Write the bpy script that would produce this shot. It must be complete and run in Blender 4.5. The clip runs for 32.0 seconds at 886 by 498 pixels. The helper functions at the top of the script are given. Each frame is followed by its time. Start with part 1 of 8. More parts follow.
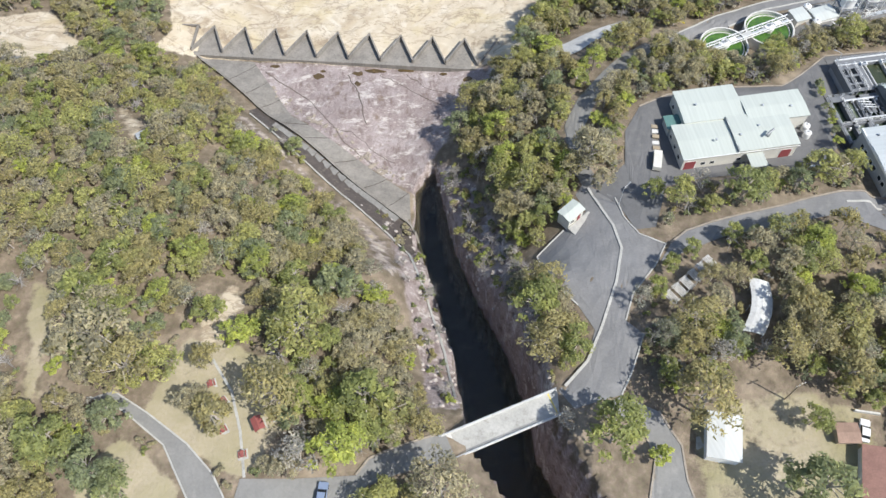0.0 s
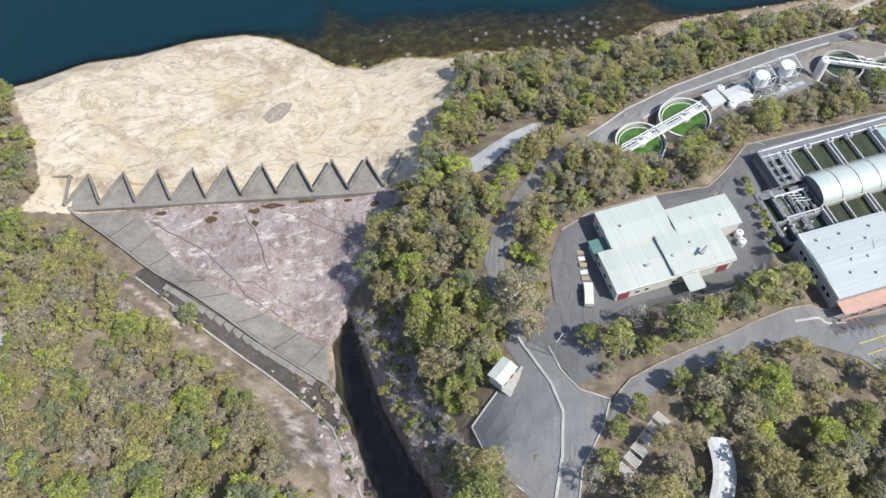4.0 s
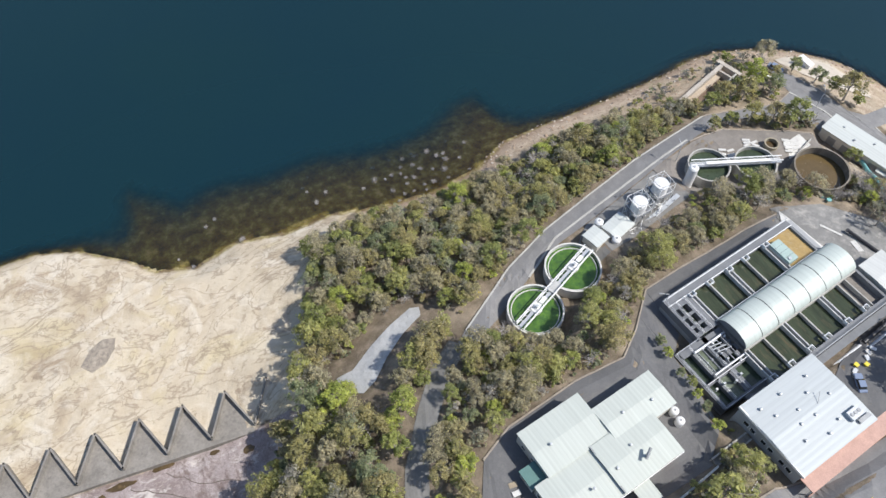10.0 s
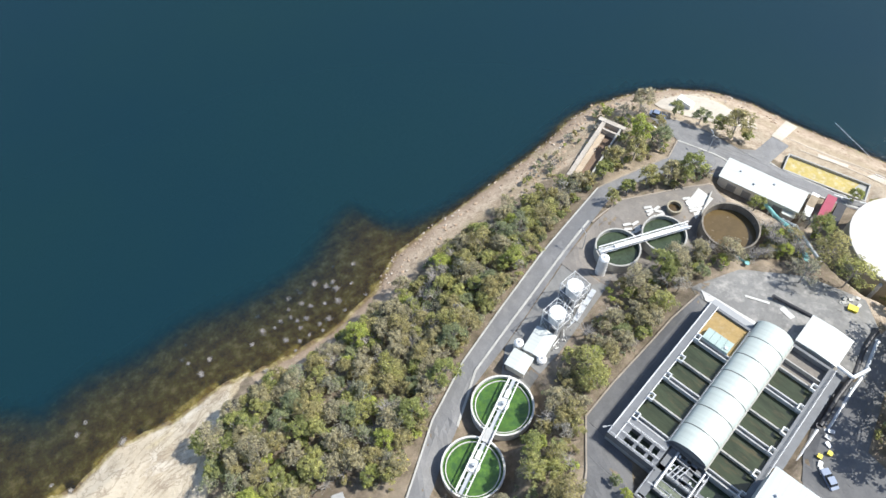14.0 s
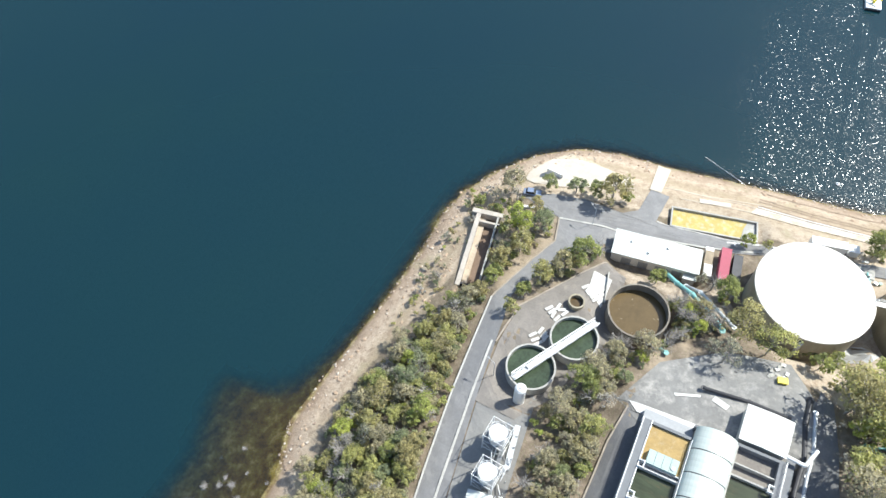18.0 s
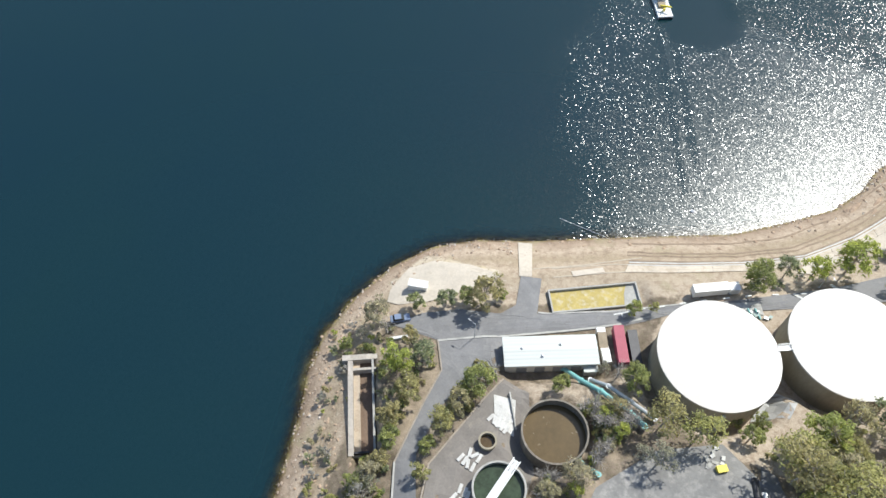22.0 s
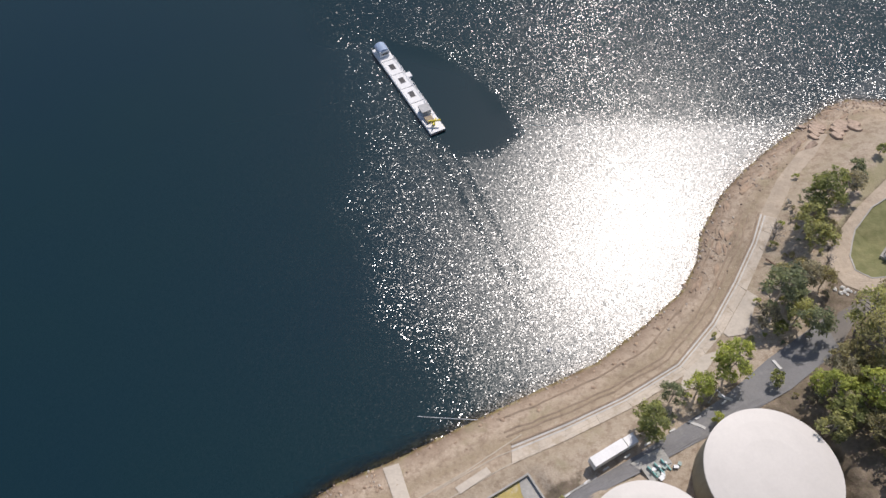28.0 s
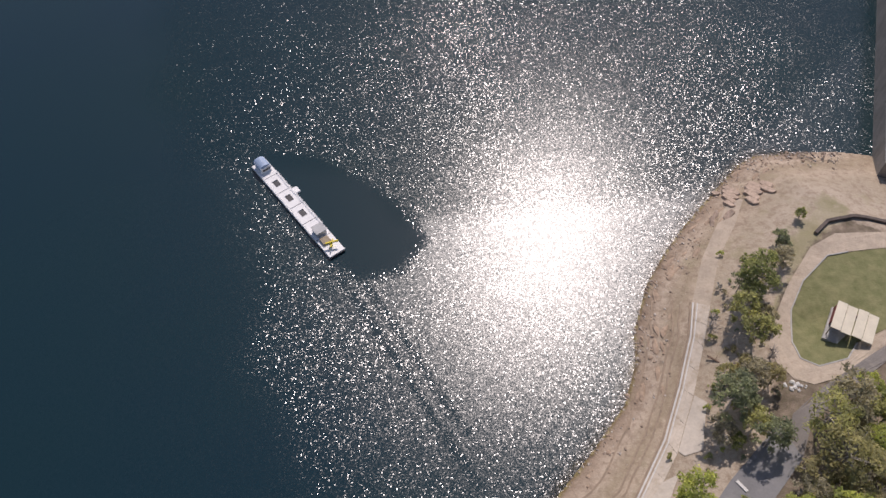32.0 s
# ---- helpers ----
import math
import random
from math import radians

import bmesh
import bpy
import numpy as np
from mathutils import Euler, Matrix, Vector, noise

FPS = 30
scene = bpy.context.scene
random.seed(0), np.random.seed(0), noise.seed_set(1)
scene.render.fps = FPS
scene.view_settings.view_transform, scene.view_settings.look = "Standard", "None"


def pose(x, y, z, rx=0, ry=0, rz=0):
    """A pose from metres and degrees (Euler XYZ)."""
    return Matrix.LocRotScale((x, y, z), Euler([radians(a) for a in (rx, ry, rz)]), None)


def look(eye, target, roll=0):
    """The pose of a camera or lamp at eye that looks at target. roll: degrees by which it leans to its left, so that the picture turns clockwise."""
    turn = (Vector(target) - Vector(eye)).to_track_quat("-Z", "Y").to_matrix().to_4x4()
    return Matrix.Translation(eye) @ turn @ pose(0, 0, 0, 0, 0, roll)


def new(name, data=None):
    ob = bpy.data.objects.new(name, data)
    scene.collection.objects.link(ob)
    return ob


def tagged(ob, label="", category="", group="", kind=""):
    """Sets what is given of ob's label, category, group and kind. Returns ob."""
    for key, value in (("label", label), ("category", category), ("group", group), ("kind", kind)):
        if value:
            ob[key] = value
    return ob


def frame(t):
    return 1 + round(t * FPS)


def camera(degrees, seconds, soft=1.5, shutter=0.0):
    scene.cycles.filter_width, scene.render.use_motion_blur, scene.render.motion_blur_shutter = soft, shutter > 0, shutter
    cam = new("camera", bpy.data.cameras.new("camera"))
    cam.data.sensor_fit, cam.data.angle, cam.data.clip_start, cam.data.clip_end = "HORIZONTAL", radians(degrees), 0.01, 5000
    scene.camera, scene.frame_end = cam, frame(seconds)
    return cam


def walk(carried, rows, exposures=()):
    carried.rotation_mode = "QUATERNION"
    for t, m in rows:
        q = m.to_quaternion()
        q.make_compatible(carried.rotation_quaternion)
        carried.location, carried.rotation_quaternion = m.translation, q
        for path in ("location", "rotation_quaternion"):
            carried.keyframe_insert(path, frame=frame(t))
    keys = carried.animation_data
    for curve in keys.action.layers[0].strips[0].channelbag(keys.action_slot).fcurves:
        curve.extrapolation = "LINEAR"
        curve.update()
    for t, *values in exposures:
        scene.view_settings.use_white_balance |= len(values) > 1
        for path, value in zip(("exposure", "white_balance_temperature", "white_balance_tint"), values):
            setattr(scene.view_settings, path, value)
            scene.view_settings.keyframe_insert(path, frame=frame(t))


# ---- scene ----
cam = camera(61.21, 32.0)
# seconds, eye in metres, heading (to the left of +y), pitch, lean
PATH = [
    (0.0, -0.00, -0.00, 169.80, -0.00, -59.83, -3.26),
    (0.5, 0.79, 4.57, 169.73, -5.17, -59.87, -3.97),
    (1.0, 1.74, 9.11, 169.67, -8.59, -59.84, -4.46),
    (1.5, 2.94, 13.56, 169.64, -8.41, -59.62, -4.69),
    (2.0, 4.41, 17.90, 169.62, -6.82, -59.29, -4.75),
    (2.5, 6.04, 22.16, 169.60, -5.44, -58.98, -4.69),
    (3.0, 7.72, 26.40, 169.58, -5.66, -58.78, -4.51),
    (3.5, 9.27, 30.64, 169.55, -6.98, -58.58, -4.20),
    (5.5, 13.62, 48.31, 169.35, -11.03, -57.98, -1.47),
    (6.0, 14.31, 52.71, 169.29, -11.80, -57.82, -0.72),
    (6.5, 14.90, 57.07, 169.24, -12.77, -57.68, -0.07),
    (7.0, 15.48, 61.42, 169.20, -14.94, -57.54, 0.36),
    (7.5, 16.11, 65.80, 169.18, -17.27, -57.43, 0.65),
    (8.0, 16.87, 70.18, 169.17, -19.51, -57.35, 0.77),
    (8.5, 17.81, 74.56, 169.18, -22.06, -57.31, 0.80),
    (9.0, 18.97, 78.92, 169.20, -24.61, -57.30, 0.73),
    (9.5, 20.46, 83.27, 169.23, -26.97, -57.33, 0.64),
    (10.0, 22.31, 87.58, 169.25, -29.14, -57.37, 0.46),
    (10.5, 24.52, 91.72, 169.28, -31.06, -57.41, 0.25),
    (11.0, 27.04, 95.70, 169.30, -32.86, -57.44, -0.03),
    (11.5, 29.88, 99.54, 169.33, -34.68, -57.43, -0.28),
    (12.0, 32.93, 103.27, 169.35, -36.43, -57.41, -0.64),
    (12.5, 36.11, 106.93, 169.38, -37.95, -57.35, -0.86),
    (13.0, 39.34, 110.50, 169.42, -39.48, -57.27, -0.93),
    (13.5, 42.61, 114.02, 169.48, -39.88, -57.17, -0.90),
    (14.0, 45.89, 117.46, 169.55, -41.90, -57.07, -0.96),
    (14.5, 49.19, 120.81, 169.65, -44.06, -56.99, -1.00),
    (16.5, 63.45, 133.68, 170.07, -52.53, -56.84, -1.07),
    (17.0, 67.44, 136.63, 170.16, -54.47, -56.90, -1.17),
    (17.5, 71.60, 139.46, 170.22, -56.21, -56.98, -1.21),
    (18.0, 75.91, 142.19, 170.26, -57.74, -57.07, -1.19),
    (18.5, 80.30, 144.85, 170.26, -60.14, -57.17, -1.21),
    (19.0, 84.68, 147.43, 170.23, -62.77, -57.25, -1.12),
    (19.5, 89.03, 149.92, 170.17, -65.45, -57.25, -1.04),
    (20.0, 93.41, 152.24, 170.07, -68.14, -57.22, -0.86),
    (20.5, 97.82, 154.37, 169.93, -70.73, -57.14, -0.71),
    (21.0, 102.24, 156.30, 169.76, -73.29, -57.03, -0.54),
    (21.5, 106.66, 158.03, 169.57, -75.91, -56.89, -0.42),
    (22.0, 111.04, 159.58, 169.40, -78.44, -56.75, -0.39),
    (22.5, 115.42, 160.95, 169.24, -80.97, -56.57, -0.42),
    (23.0, 119.83, 162.10, 169.10, -83.47, -56.36, -0.47),
    (23.5, 124.31, 163.01, 168.97, -85.96, -56.19, -0.43),
    (24.0, 128.87, 163.64, 168.86, -88.45, -56.03, -0.55),
    (24.5, 133.51, 163.98, 168.77, -90.83, -55.91, -0.62),
    (25.0, 138.20, 164.05, 168.71, -92.84, -55.80, -0.74),
    (25.5, 142.88, 163.88, 168.66, -94.71, -55.69, -0.91),
    (27.5, 160.86, 161.11, 168.76, -100.88, -54.83, -1.26),
    (28.0, 165.26, 159.95, 168.78, -102.12, -54.65, -1.23),
    (28.5, 169.63, 158.64, 168.80, -103.42, -54.48, -1.23),
    (29.0, 173.93, 157.21, 168.81, -104.74, -54.34, -1.17),
    (29.5, 178.14, 155.70, 168.84, -106.08, -54.14, -1.19),
    (30.0, 182.29, 154.11, 168.88, -107.35, -53.97, -1.16),
    (30.5, 186.40, 152.46, 168.93, -108.67, -53.77, -1.21),
    (31.0, 190.45, 150.78, 168.99, -109.98, -53.54, -1.20),
    (31.5, 194.44, 149.08, 169.06, -111.33, -53.34, -1.15),
    (32.0, 198.41, 147.37, 169.13, -112.72, -53.15, -1.18),
]
EXPOSURES = [(0, 0.46, 6350, 9), (3, 0.44, 6300, 9), (7, 0.27, 6350, 11), (13, 0.5, 6400, 10), (14.5, 0.7, 6350, 7), (17, 0.83, 6300, 5), (19, 0.78, 6350, 6), (22, 0.37, 6350, 7), (25, -0.04, 6450, 11), (28, -0.27, 6600, 16), (32, -0.42, 6700, 22)]
walk(cam, [(t, pose(x, y, z, 0, 0, yaw) @ pose(0, 0, 0, 90 + pitch) @ pose(0, 0, 0, 0, 0, roll)) for t, x, y, z, yaw, pitch, roll in PATH], EXPOSURES)
# ---- end path ----

# ---- sun and sky ----
SUN_AZ, SUN_EL = -36.5, 52.0
world = bpy.data.worlds.new("sky")
scene.world = world
world.use_nodes = True
wn = world.node_tree.nodes
sky = wn.new("ShaderNodeTexSky")
sky.sky_type, sky.sun_disc = "NISHITA", False
sky.sun_elevation, sky.sun_rotation = radians(SUN_EL), radians(90 - SUN_AZ)
wn["Background"].inputs[1].default_value = 0.115
world.node_tree.links.new(sky.outputs[0], wn["Background"].inputs[0])
sun = new("sun", bpy.data.lights.new("sun", "SUN"))
sun.data.energy, sun.data.angle, sun.data.color = 4.0, radians(0.53), (1.0, 0.96, 0.89)
sv = Vector((math.cos(radians(SUN_AZ)) * math.cos(radians(SUN_EL)), math.sin(radians(SUN_AZ)) * math.cos(radians(SUN_EL)), math.sin(radians(SUN_EL))))
sun.matrix_world = look(sv * 300, (0, 0, 0))


# ---- materials ----
def node_mat(name):
    m = bpy.data.materials.new(name)
    m.use_nodes = True
    nt = m.node_tree
    return m, nt, nt.nodes["Principled BSDF"]


def nnode(nt, kind, **ins):
    n = nt.nodes.new(kind)
    for k, v in ins.items():
        n.inputs[k.replace("_", " ")].default_value = v
    return n


def noise_tex(nt, scale, detail=5.0, rough=0.6, stretch=None):
    pos = nt.nodes.new("ShaderNodeNewGeometry").outputs["Position"]
    if stretch:
        mp = nt.nodes.new("ShaderNodeMapping")
        mp.inputs["Scale"].default_value = stretch
        nt.links.new(pos, mp.inputs[0])
        pos = mp.outputs[0]
    n = nnode(nt, "ShaderNodeTexNoise", Scale=scale, Detail=detail, Roughness=rough)
    nt.links.new(pos, n.inputs["Vector"])
    return n.outputs[0]


def ramp(nt, fac, stops):
    r = nt.nodes.new("ShaderNodeValToRGB")
    els = r.color_ramp.elements
    while len(els) < len(stops):
        els.new(0.5)
    for e, (p, c) in zip(els, stops):
        e.position, e.color = p, (*c, 1) if len(c) == 3 else c
    nt.links.new(fac, r.inputs[0])
    return r.outputs[0]


def mixc(nt, fac, a, b, mode="MIX"):
    m = nt.nodes.new("ShaderNodeMix")
    m.data_type, m.blend_type = "RGBA", mode
    for sock, v in ((m.inputs[0], fac), (m.inputs[6], a), (m.inputs[7], b)):
        if hasattr(v, "links"):
            nt.links.new(v, sock)
        else:
            sock.default_value = v if isinstance(v, float) else (*v, 1)
    return m.outputs[2]


def mathn(nt, op, a, b=0.0, clamp=False):
    m = nt.nodes.new("ShaderNodeMath")
    m.operation, m.use_clamp = op, clamp
    for sock, v in ((m.inputs[0], a), (m.inputs[1], b)):
        if hasattr(v, "links"):
            nt.links.new(v, sock)
        else:
            sock.default_value = v
    return m.outputs[0]


def bump(nt, bsdf, height, strength, dist):
    b = nnode(nt, "ShaderNodeBump", Strength=strength, Distance=dist)
    nt.links.new(height, b.inputs["Height"])
    nt.links.new(b.outputs[0], bsdf.inputs["Normal"])


def mat(name, col, rough=0.7, var=0.25, big=0.25, fine=3.0, metal=0.0, bumps=0.3, dirt=None, dirt_at=0.62, stretch=None):
    """A worn surface: its colour, varied at two scales, with dirt patches."""
    m, nt, b = node_mat(name)
    dark = tuple(c * (1 - var) for c in col)
    lite = tuple(min(1, c * (1 + var * 0.7)) for c in col)
    n1, n2 = noise_tex(nt, big, 4.0, 0.6, stretch), noise_tex(nt, fine, 5.0, 0.65, stretch)
    c = ramp(nt, mathn(nt, "ADD", mathn(nt, "MULTIPLY", n1, 0.55), mathn(nt, "MULTIPLY", n2, 0.45)), [(0.36, dark), (0.64, lite)])
    if dirt:
        n3 = noise_tex(nt, big * 2.3, 6.0, 0.7, stretch)
        c = mixc(nt, ramp(nt, n3, [(dirt_at - 0.08, (0, 0, 0)), (dirt_at + 0.1, (0.8, 0.8, 0.8))]), c, dirt)
    nt.links.new(c, b.inputs["Base Color"])
    b.inputs["Roughness"].default_value, b.inputs["Metallic"].default_value = rough, metal
    if bumps:
        bump(nt, b, n2, bumps, 0.05)
    return m


def attr(nt, name):
    a = nt.nodes.new("ShaderNodeAttribute")
    a.attribute_name = name
    return a.outputs["Fac"]


M = {
    "asphalt": mat("asphalt", (0.215, 0.212, 0.212), 0.9, 0.16, 0.18, 2.5, dirt=(0.27, 0.265, 0.255), dirt_at=0.62),
    "asphalt_pale": mat("asphalt_pale", (0.225, 0.22, 0.21), 0.9, 0.14, 0.15, 2.0, dirt=(0.3, 0.29, 0.27)),
    "concrete": mat("concrete", (0.42, 0.41, 0.38), 0.85, 0.22, 0.3, 2.0, dirt=(0.24, 0.23, 0.2)),
    "concrete_dark": mat("concrete_dark", (0.25, 0.23, 0.204), 0.9, 0.28, 0.25, 1.6, dirt=(0.14, 0.13, 0.115), stretch=(1, 1, 0.4)),
    "concrete_pale": mat("concrete_pale", (0.6, 0.59, 0.56), 0.8, 0.15, 0.4, 2.5, dirt=(0.4, 0.38, 0.34)),
    "plant_wall": mat("plant_wall", (0.175, 0.183, 0.195), 0.75, 0.15, 0.4, 2.5, dirt=(0.26, 0.26, 0.25), dirt_at=0.66),
    "kerb": mat("kerb", (0.43, 0.42, 0.39), 0.85, 0.2, 0.5, 3.0),
    "line_white": mat("line_white", (0.7, 0.7, 0.68), 0.7, 0.15, 1.0, 5.0),
    "line_yellow": mat("line_yellow", (0.62, 0.5, 0.1), 0.7, 0.2, 1.0, 5.0),
    "white_paint": mat("white_paint", (0.78, 0.78, 0.77), 0.45, 0.08, 0.5, 3.0),
    "tank_roof": mat("tank_roof", (0.64, 0.605, 0.555), 0.5, 0.05, 0.2, 1.5),
    "tank_wall": mat("tank_wall", (0.34, 0.3, 0.22), 0.85, 0.18, 0.3, 2.0, dirt=(0.3, 0.26, 0.19), stretch=(1, 1, 0.3)),
    "steel": mat("steel", (0.5, 0.52, 0.54), 0.45, 0.12, 0.6, 3.0, metal=0.3),
    "grey_metal": mat("grey_metal", (0.3, 0.31, 0.32), 0.5, 0.15, 0.6, 3.0, metal=0.3),
    "dark_metal": mat("dark_metal", (0.05, 0.05, 0.055), 0.5, 0.2, 0.6, 3.0, metal=0.3),
    "wall_cream": mat("wall_cream", (0.62, 0.6, 0.54), 0.8, 0.1, 0.4, 3.0),
    "wall_grey": mat("wall_grey", (0.36, 0.37, 0.38), 0.8, 0.12, 0.4, 3.0),
    "red_door": mat("red_door", (0.27, 0.06, 0.065), 0.6, 0.15, 0.6, 3.0),
    "red_roof": mat("red_roof", (0.28, 0.085, 0.075), 0.65, 0.15, 0.8, 4.0),
    "maroon": mat("maroon", (0.36, 0.06, 0.1), 0.55, 0.12, 0.5, 3.0),
    "pink_tile": mat("pink_tile", (0.52, 0.33, 0.27), 0.8, 0.15, 0.5, 4.0),
    "teal_grey": mat("teal_grey", (0.36, 0.46, 0.43), 0.6, 0.12, 0.5, 3.0),
    "teal": mat("teal", (0.22, 0.48, 0.46), 0.5, 0.12, 0.5, 3.0),
    "yellow": mat("yellow", (0.75, 0.6, 0.05), 0.5, 0.12, 0.6, 3.0),
    "orange": mat("orange", (0.7, 0.25, 0.05), 0.5, 0.12, 0.6, 3.0),
    "blue": mat("blue", (0.12, 0.25, 0.55), 0.5, 0.12, 0.6, 3.0),
    "glass_dark": mat("glass_dark", (0.03, 0.035, 0.04), 0.15, 0.2, 0.6, 3.0, bumps=0),
    "car_blue": mat("car_blue", (0.2, 0.25, 0.36), 0.3, 0.05, 0.6, 3.0, bumps=0),
    "tyre": mat("tyre", (0.025, 0.025, 0.025), 0.9, 0.2, 0.6, 3.0),
    "algae": mat("algae", (0.085, 0.175, 0.03), 0.25, 0.35, 0.3, 1.0, dirt=(0.04, 0.095, 0.03), dirt_at=0.5, bumps=0.05),
    "green_water": mat("green_water", (0.055, 0.075, 0.045), 0.12, 0.3, 0.3, 1.2, bumps=0.05),
    "bay_water": mat("bay_water", (0.05, 0.062, 0.034), 0.12, 0.3, 0.16, 0.7, dirt=(0.11, 0.085, 0.045), dirt_at=0.6, bumps=0.05, stretch=(2.4, 0.5, 1)),
    "brown_water": mat("brown_water", (0.1, 0.07, 0.035), 0.15, 0.2, 0.3, 1.2, dirt=(0.2, 0.13, 0.06), dirt_at=0.62, bumps=0.05),
    "ochre_mud": mat("ochre_mud", (0.46, 0.365, 0.12), 0.75, 0.2, 0.35, 1.5, dirt=(0.55, 0.5, 0.38), dirt_at=0.58),
    "bark": mat("bark", (0.42, 0.375, 0.325), 0.9, 0.35, 0.8, 5.0, dirt=(0.5, 0.47, 0.43)),
    "soil": mat("soil", (0.2, 0.14, 0.1), 0.95, 0.3, 0.3, 2.0),
    "wood": mat("wood", (0.34, 0.28, 0.2), 0.85, 0.25, 0.6, 4.0),
    "sandy": mat("sandy", (0.47, 0.39, 0.3), 0.95, 0.2, 0.3, 2.0, dirt=(0.34, 0.26, 0.19)),
    "sandstone": mat("sandstone", (0.42, 0.31, 0.22), 0.9, 0.3, 0.4, 2.0, dirt=(0.2, 0.15, 0.11)),
}


def roof_mat(name, col, pitch=0.9, angle=0.0):
    """Ribbed metal sheet: seams a set pitch apart, faint stains along them."""
    m, nt, b = node_mat(name)
    pos = nt.nodes.new("ShaderNodeNewGeometry").outputs["Position"]
    mp = nt.nodes.new("ShaderNodeMapping")
    mp.vector_type = "POINT"
    mp.inputs["Rotation"].default_value = (0, 0, radians(-angle))
    nt.links.new(pos, mp.inputs[0])
    w = nnode(nt, "ShaderNodeTexWave", Scale=0.314 / pitch, Distortion=0.0)
    nt.links.new(mp.outputs[0], w.inputs[0])
    lanes = []
    for sc, st in ((1.1, (1.0, 0.02, 0.02)), (2.5, (1.0, 0.12, 0.12))):
        along = nt.nodes.new("ShaderNodeMapping")
        along.inputs["Scale"].default_value = st
        nt.links.new(mp.outputs[0], along.inputs[0])
        n = nnode(nt, "ShaderNodeTexNoise", Scale=sc, Detail=4.0, Roughness=0.6)
        nt.links.new(along.outputs[0], n.inputs["Vector"])
        lanes.append(n.outputs[0])
    n1, n2 = lanes
    c = ramp(nt, n1, [(0.35, tuple(v * 0.95 for v in col)), (0.65, tuple(min(1, v * 1.05) for v in col))])
    c = mixc(nt, ramp(nt, n2, [(0.54, (0, 0, 0)), (0.8, (0.25, 0.25, 0.25))]), c, tuple(v * 0.82 for v in col))
    c = mixc(nt, ramp(nt, w.outputs[0], [(0.0, (0.16, 0.16, 0.16)), (0.12, (0, 0, 0))]), c, tuple(v * 0.7 for v in col))
    nt.links.new(c, b.inputs["Base Color"])
    b.inputs["Roughness"].default_value, b.inputs["Metallic"].default_value = 0.5, 0.05
    bump(nt, b, w.outputs[0], 0.3, 0.04)
    return m


M["roof_green"] = roof_mat("roof_green", (0.49, 0.52, 0.475), 0.9, 5)
M["roof_white"] = roof_mat("roof_white", (0.455, 0.485, 0.49), 1.2, 95)
M["roof_shed"] = roof_mat("roof_shed", (0.53, 0.555, 0.53), 0.9, 13)
M["roof_arch"] = roof_mat("roof_arch", (0.5, 0.55, 0.515), 1.3, 5)
M["roof_plain"] = roof_mat("roof_plain", (0.54, 0.55, 0.53), 0.8, 15)


def warp_tex(nt, scale, detail, rough, warp, stretch=(1.0, 1.0, 1.0)):
    """Noise drawn out into swirls."""
    mp = nt.nodes.new("ShaderNodeMapping")
    mp.inputs["Scale"].default_value = stretch
    nt.links.new(nt.nodes.new("ShaderNodeNewGeometry").outputs["Position"], mp.inputs[0])
    n = nnode(nt, "ShaderNodeTexNoise", Scale=scale, Detail=detail, Roughness=rough, Distortion=warp)
    nt.links.new(mp.outputs[0], n.inputs["Vector"])
    return n.outputs[0]


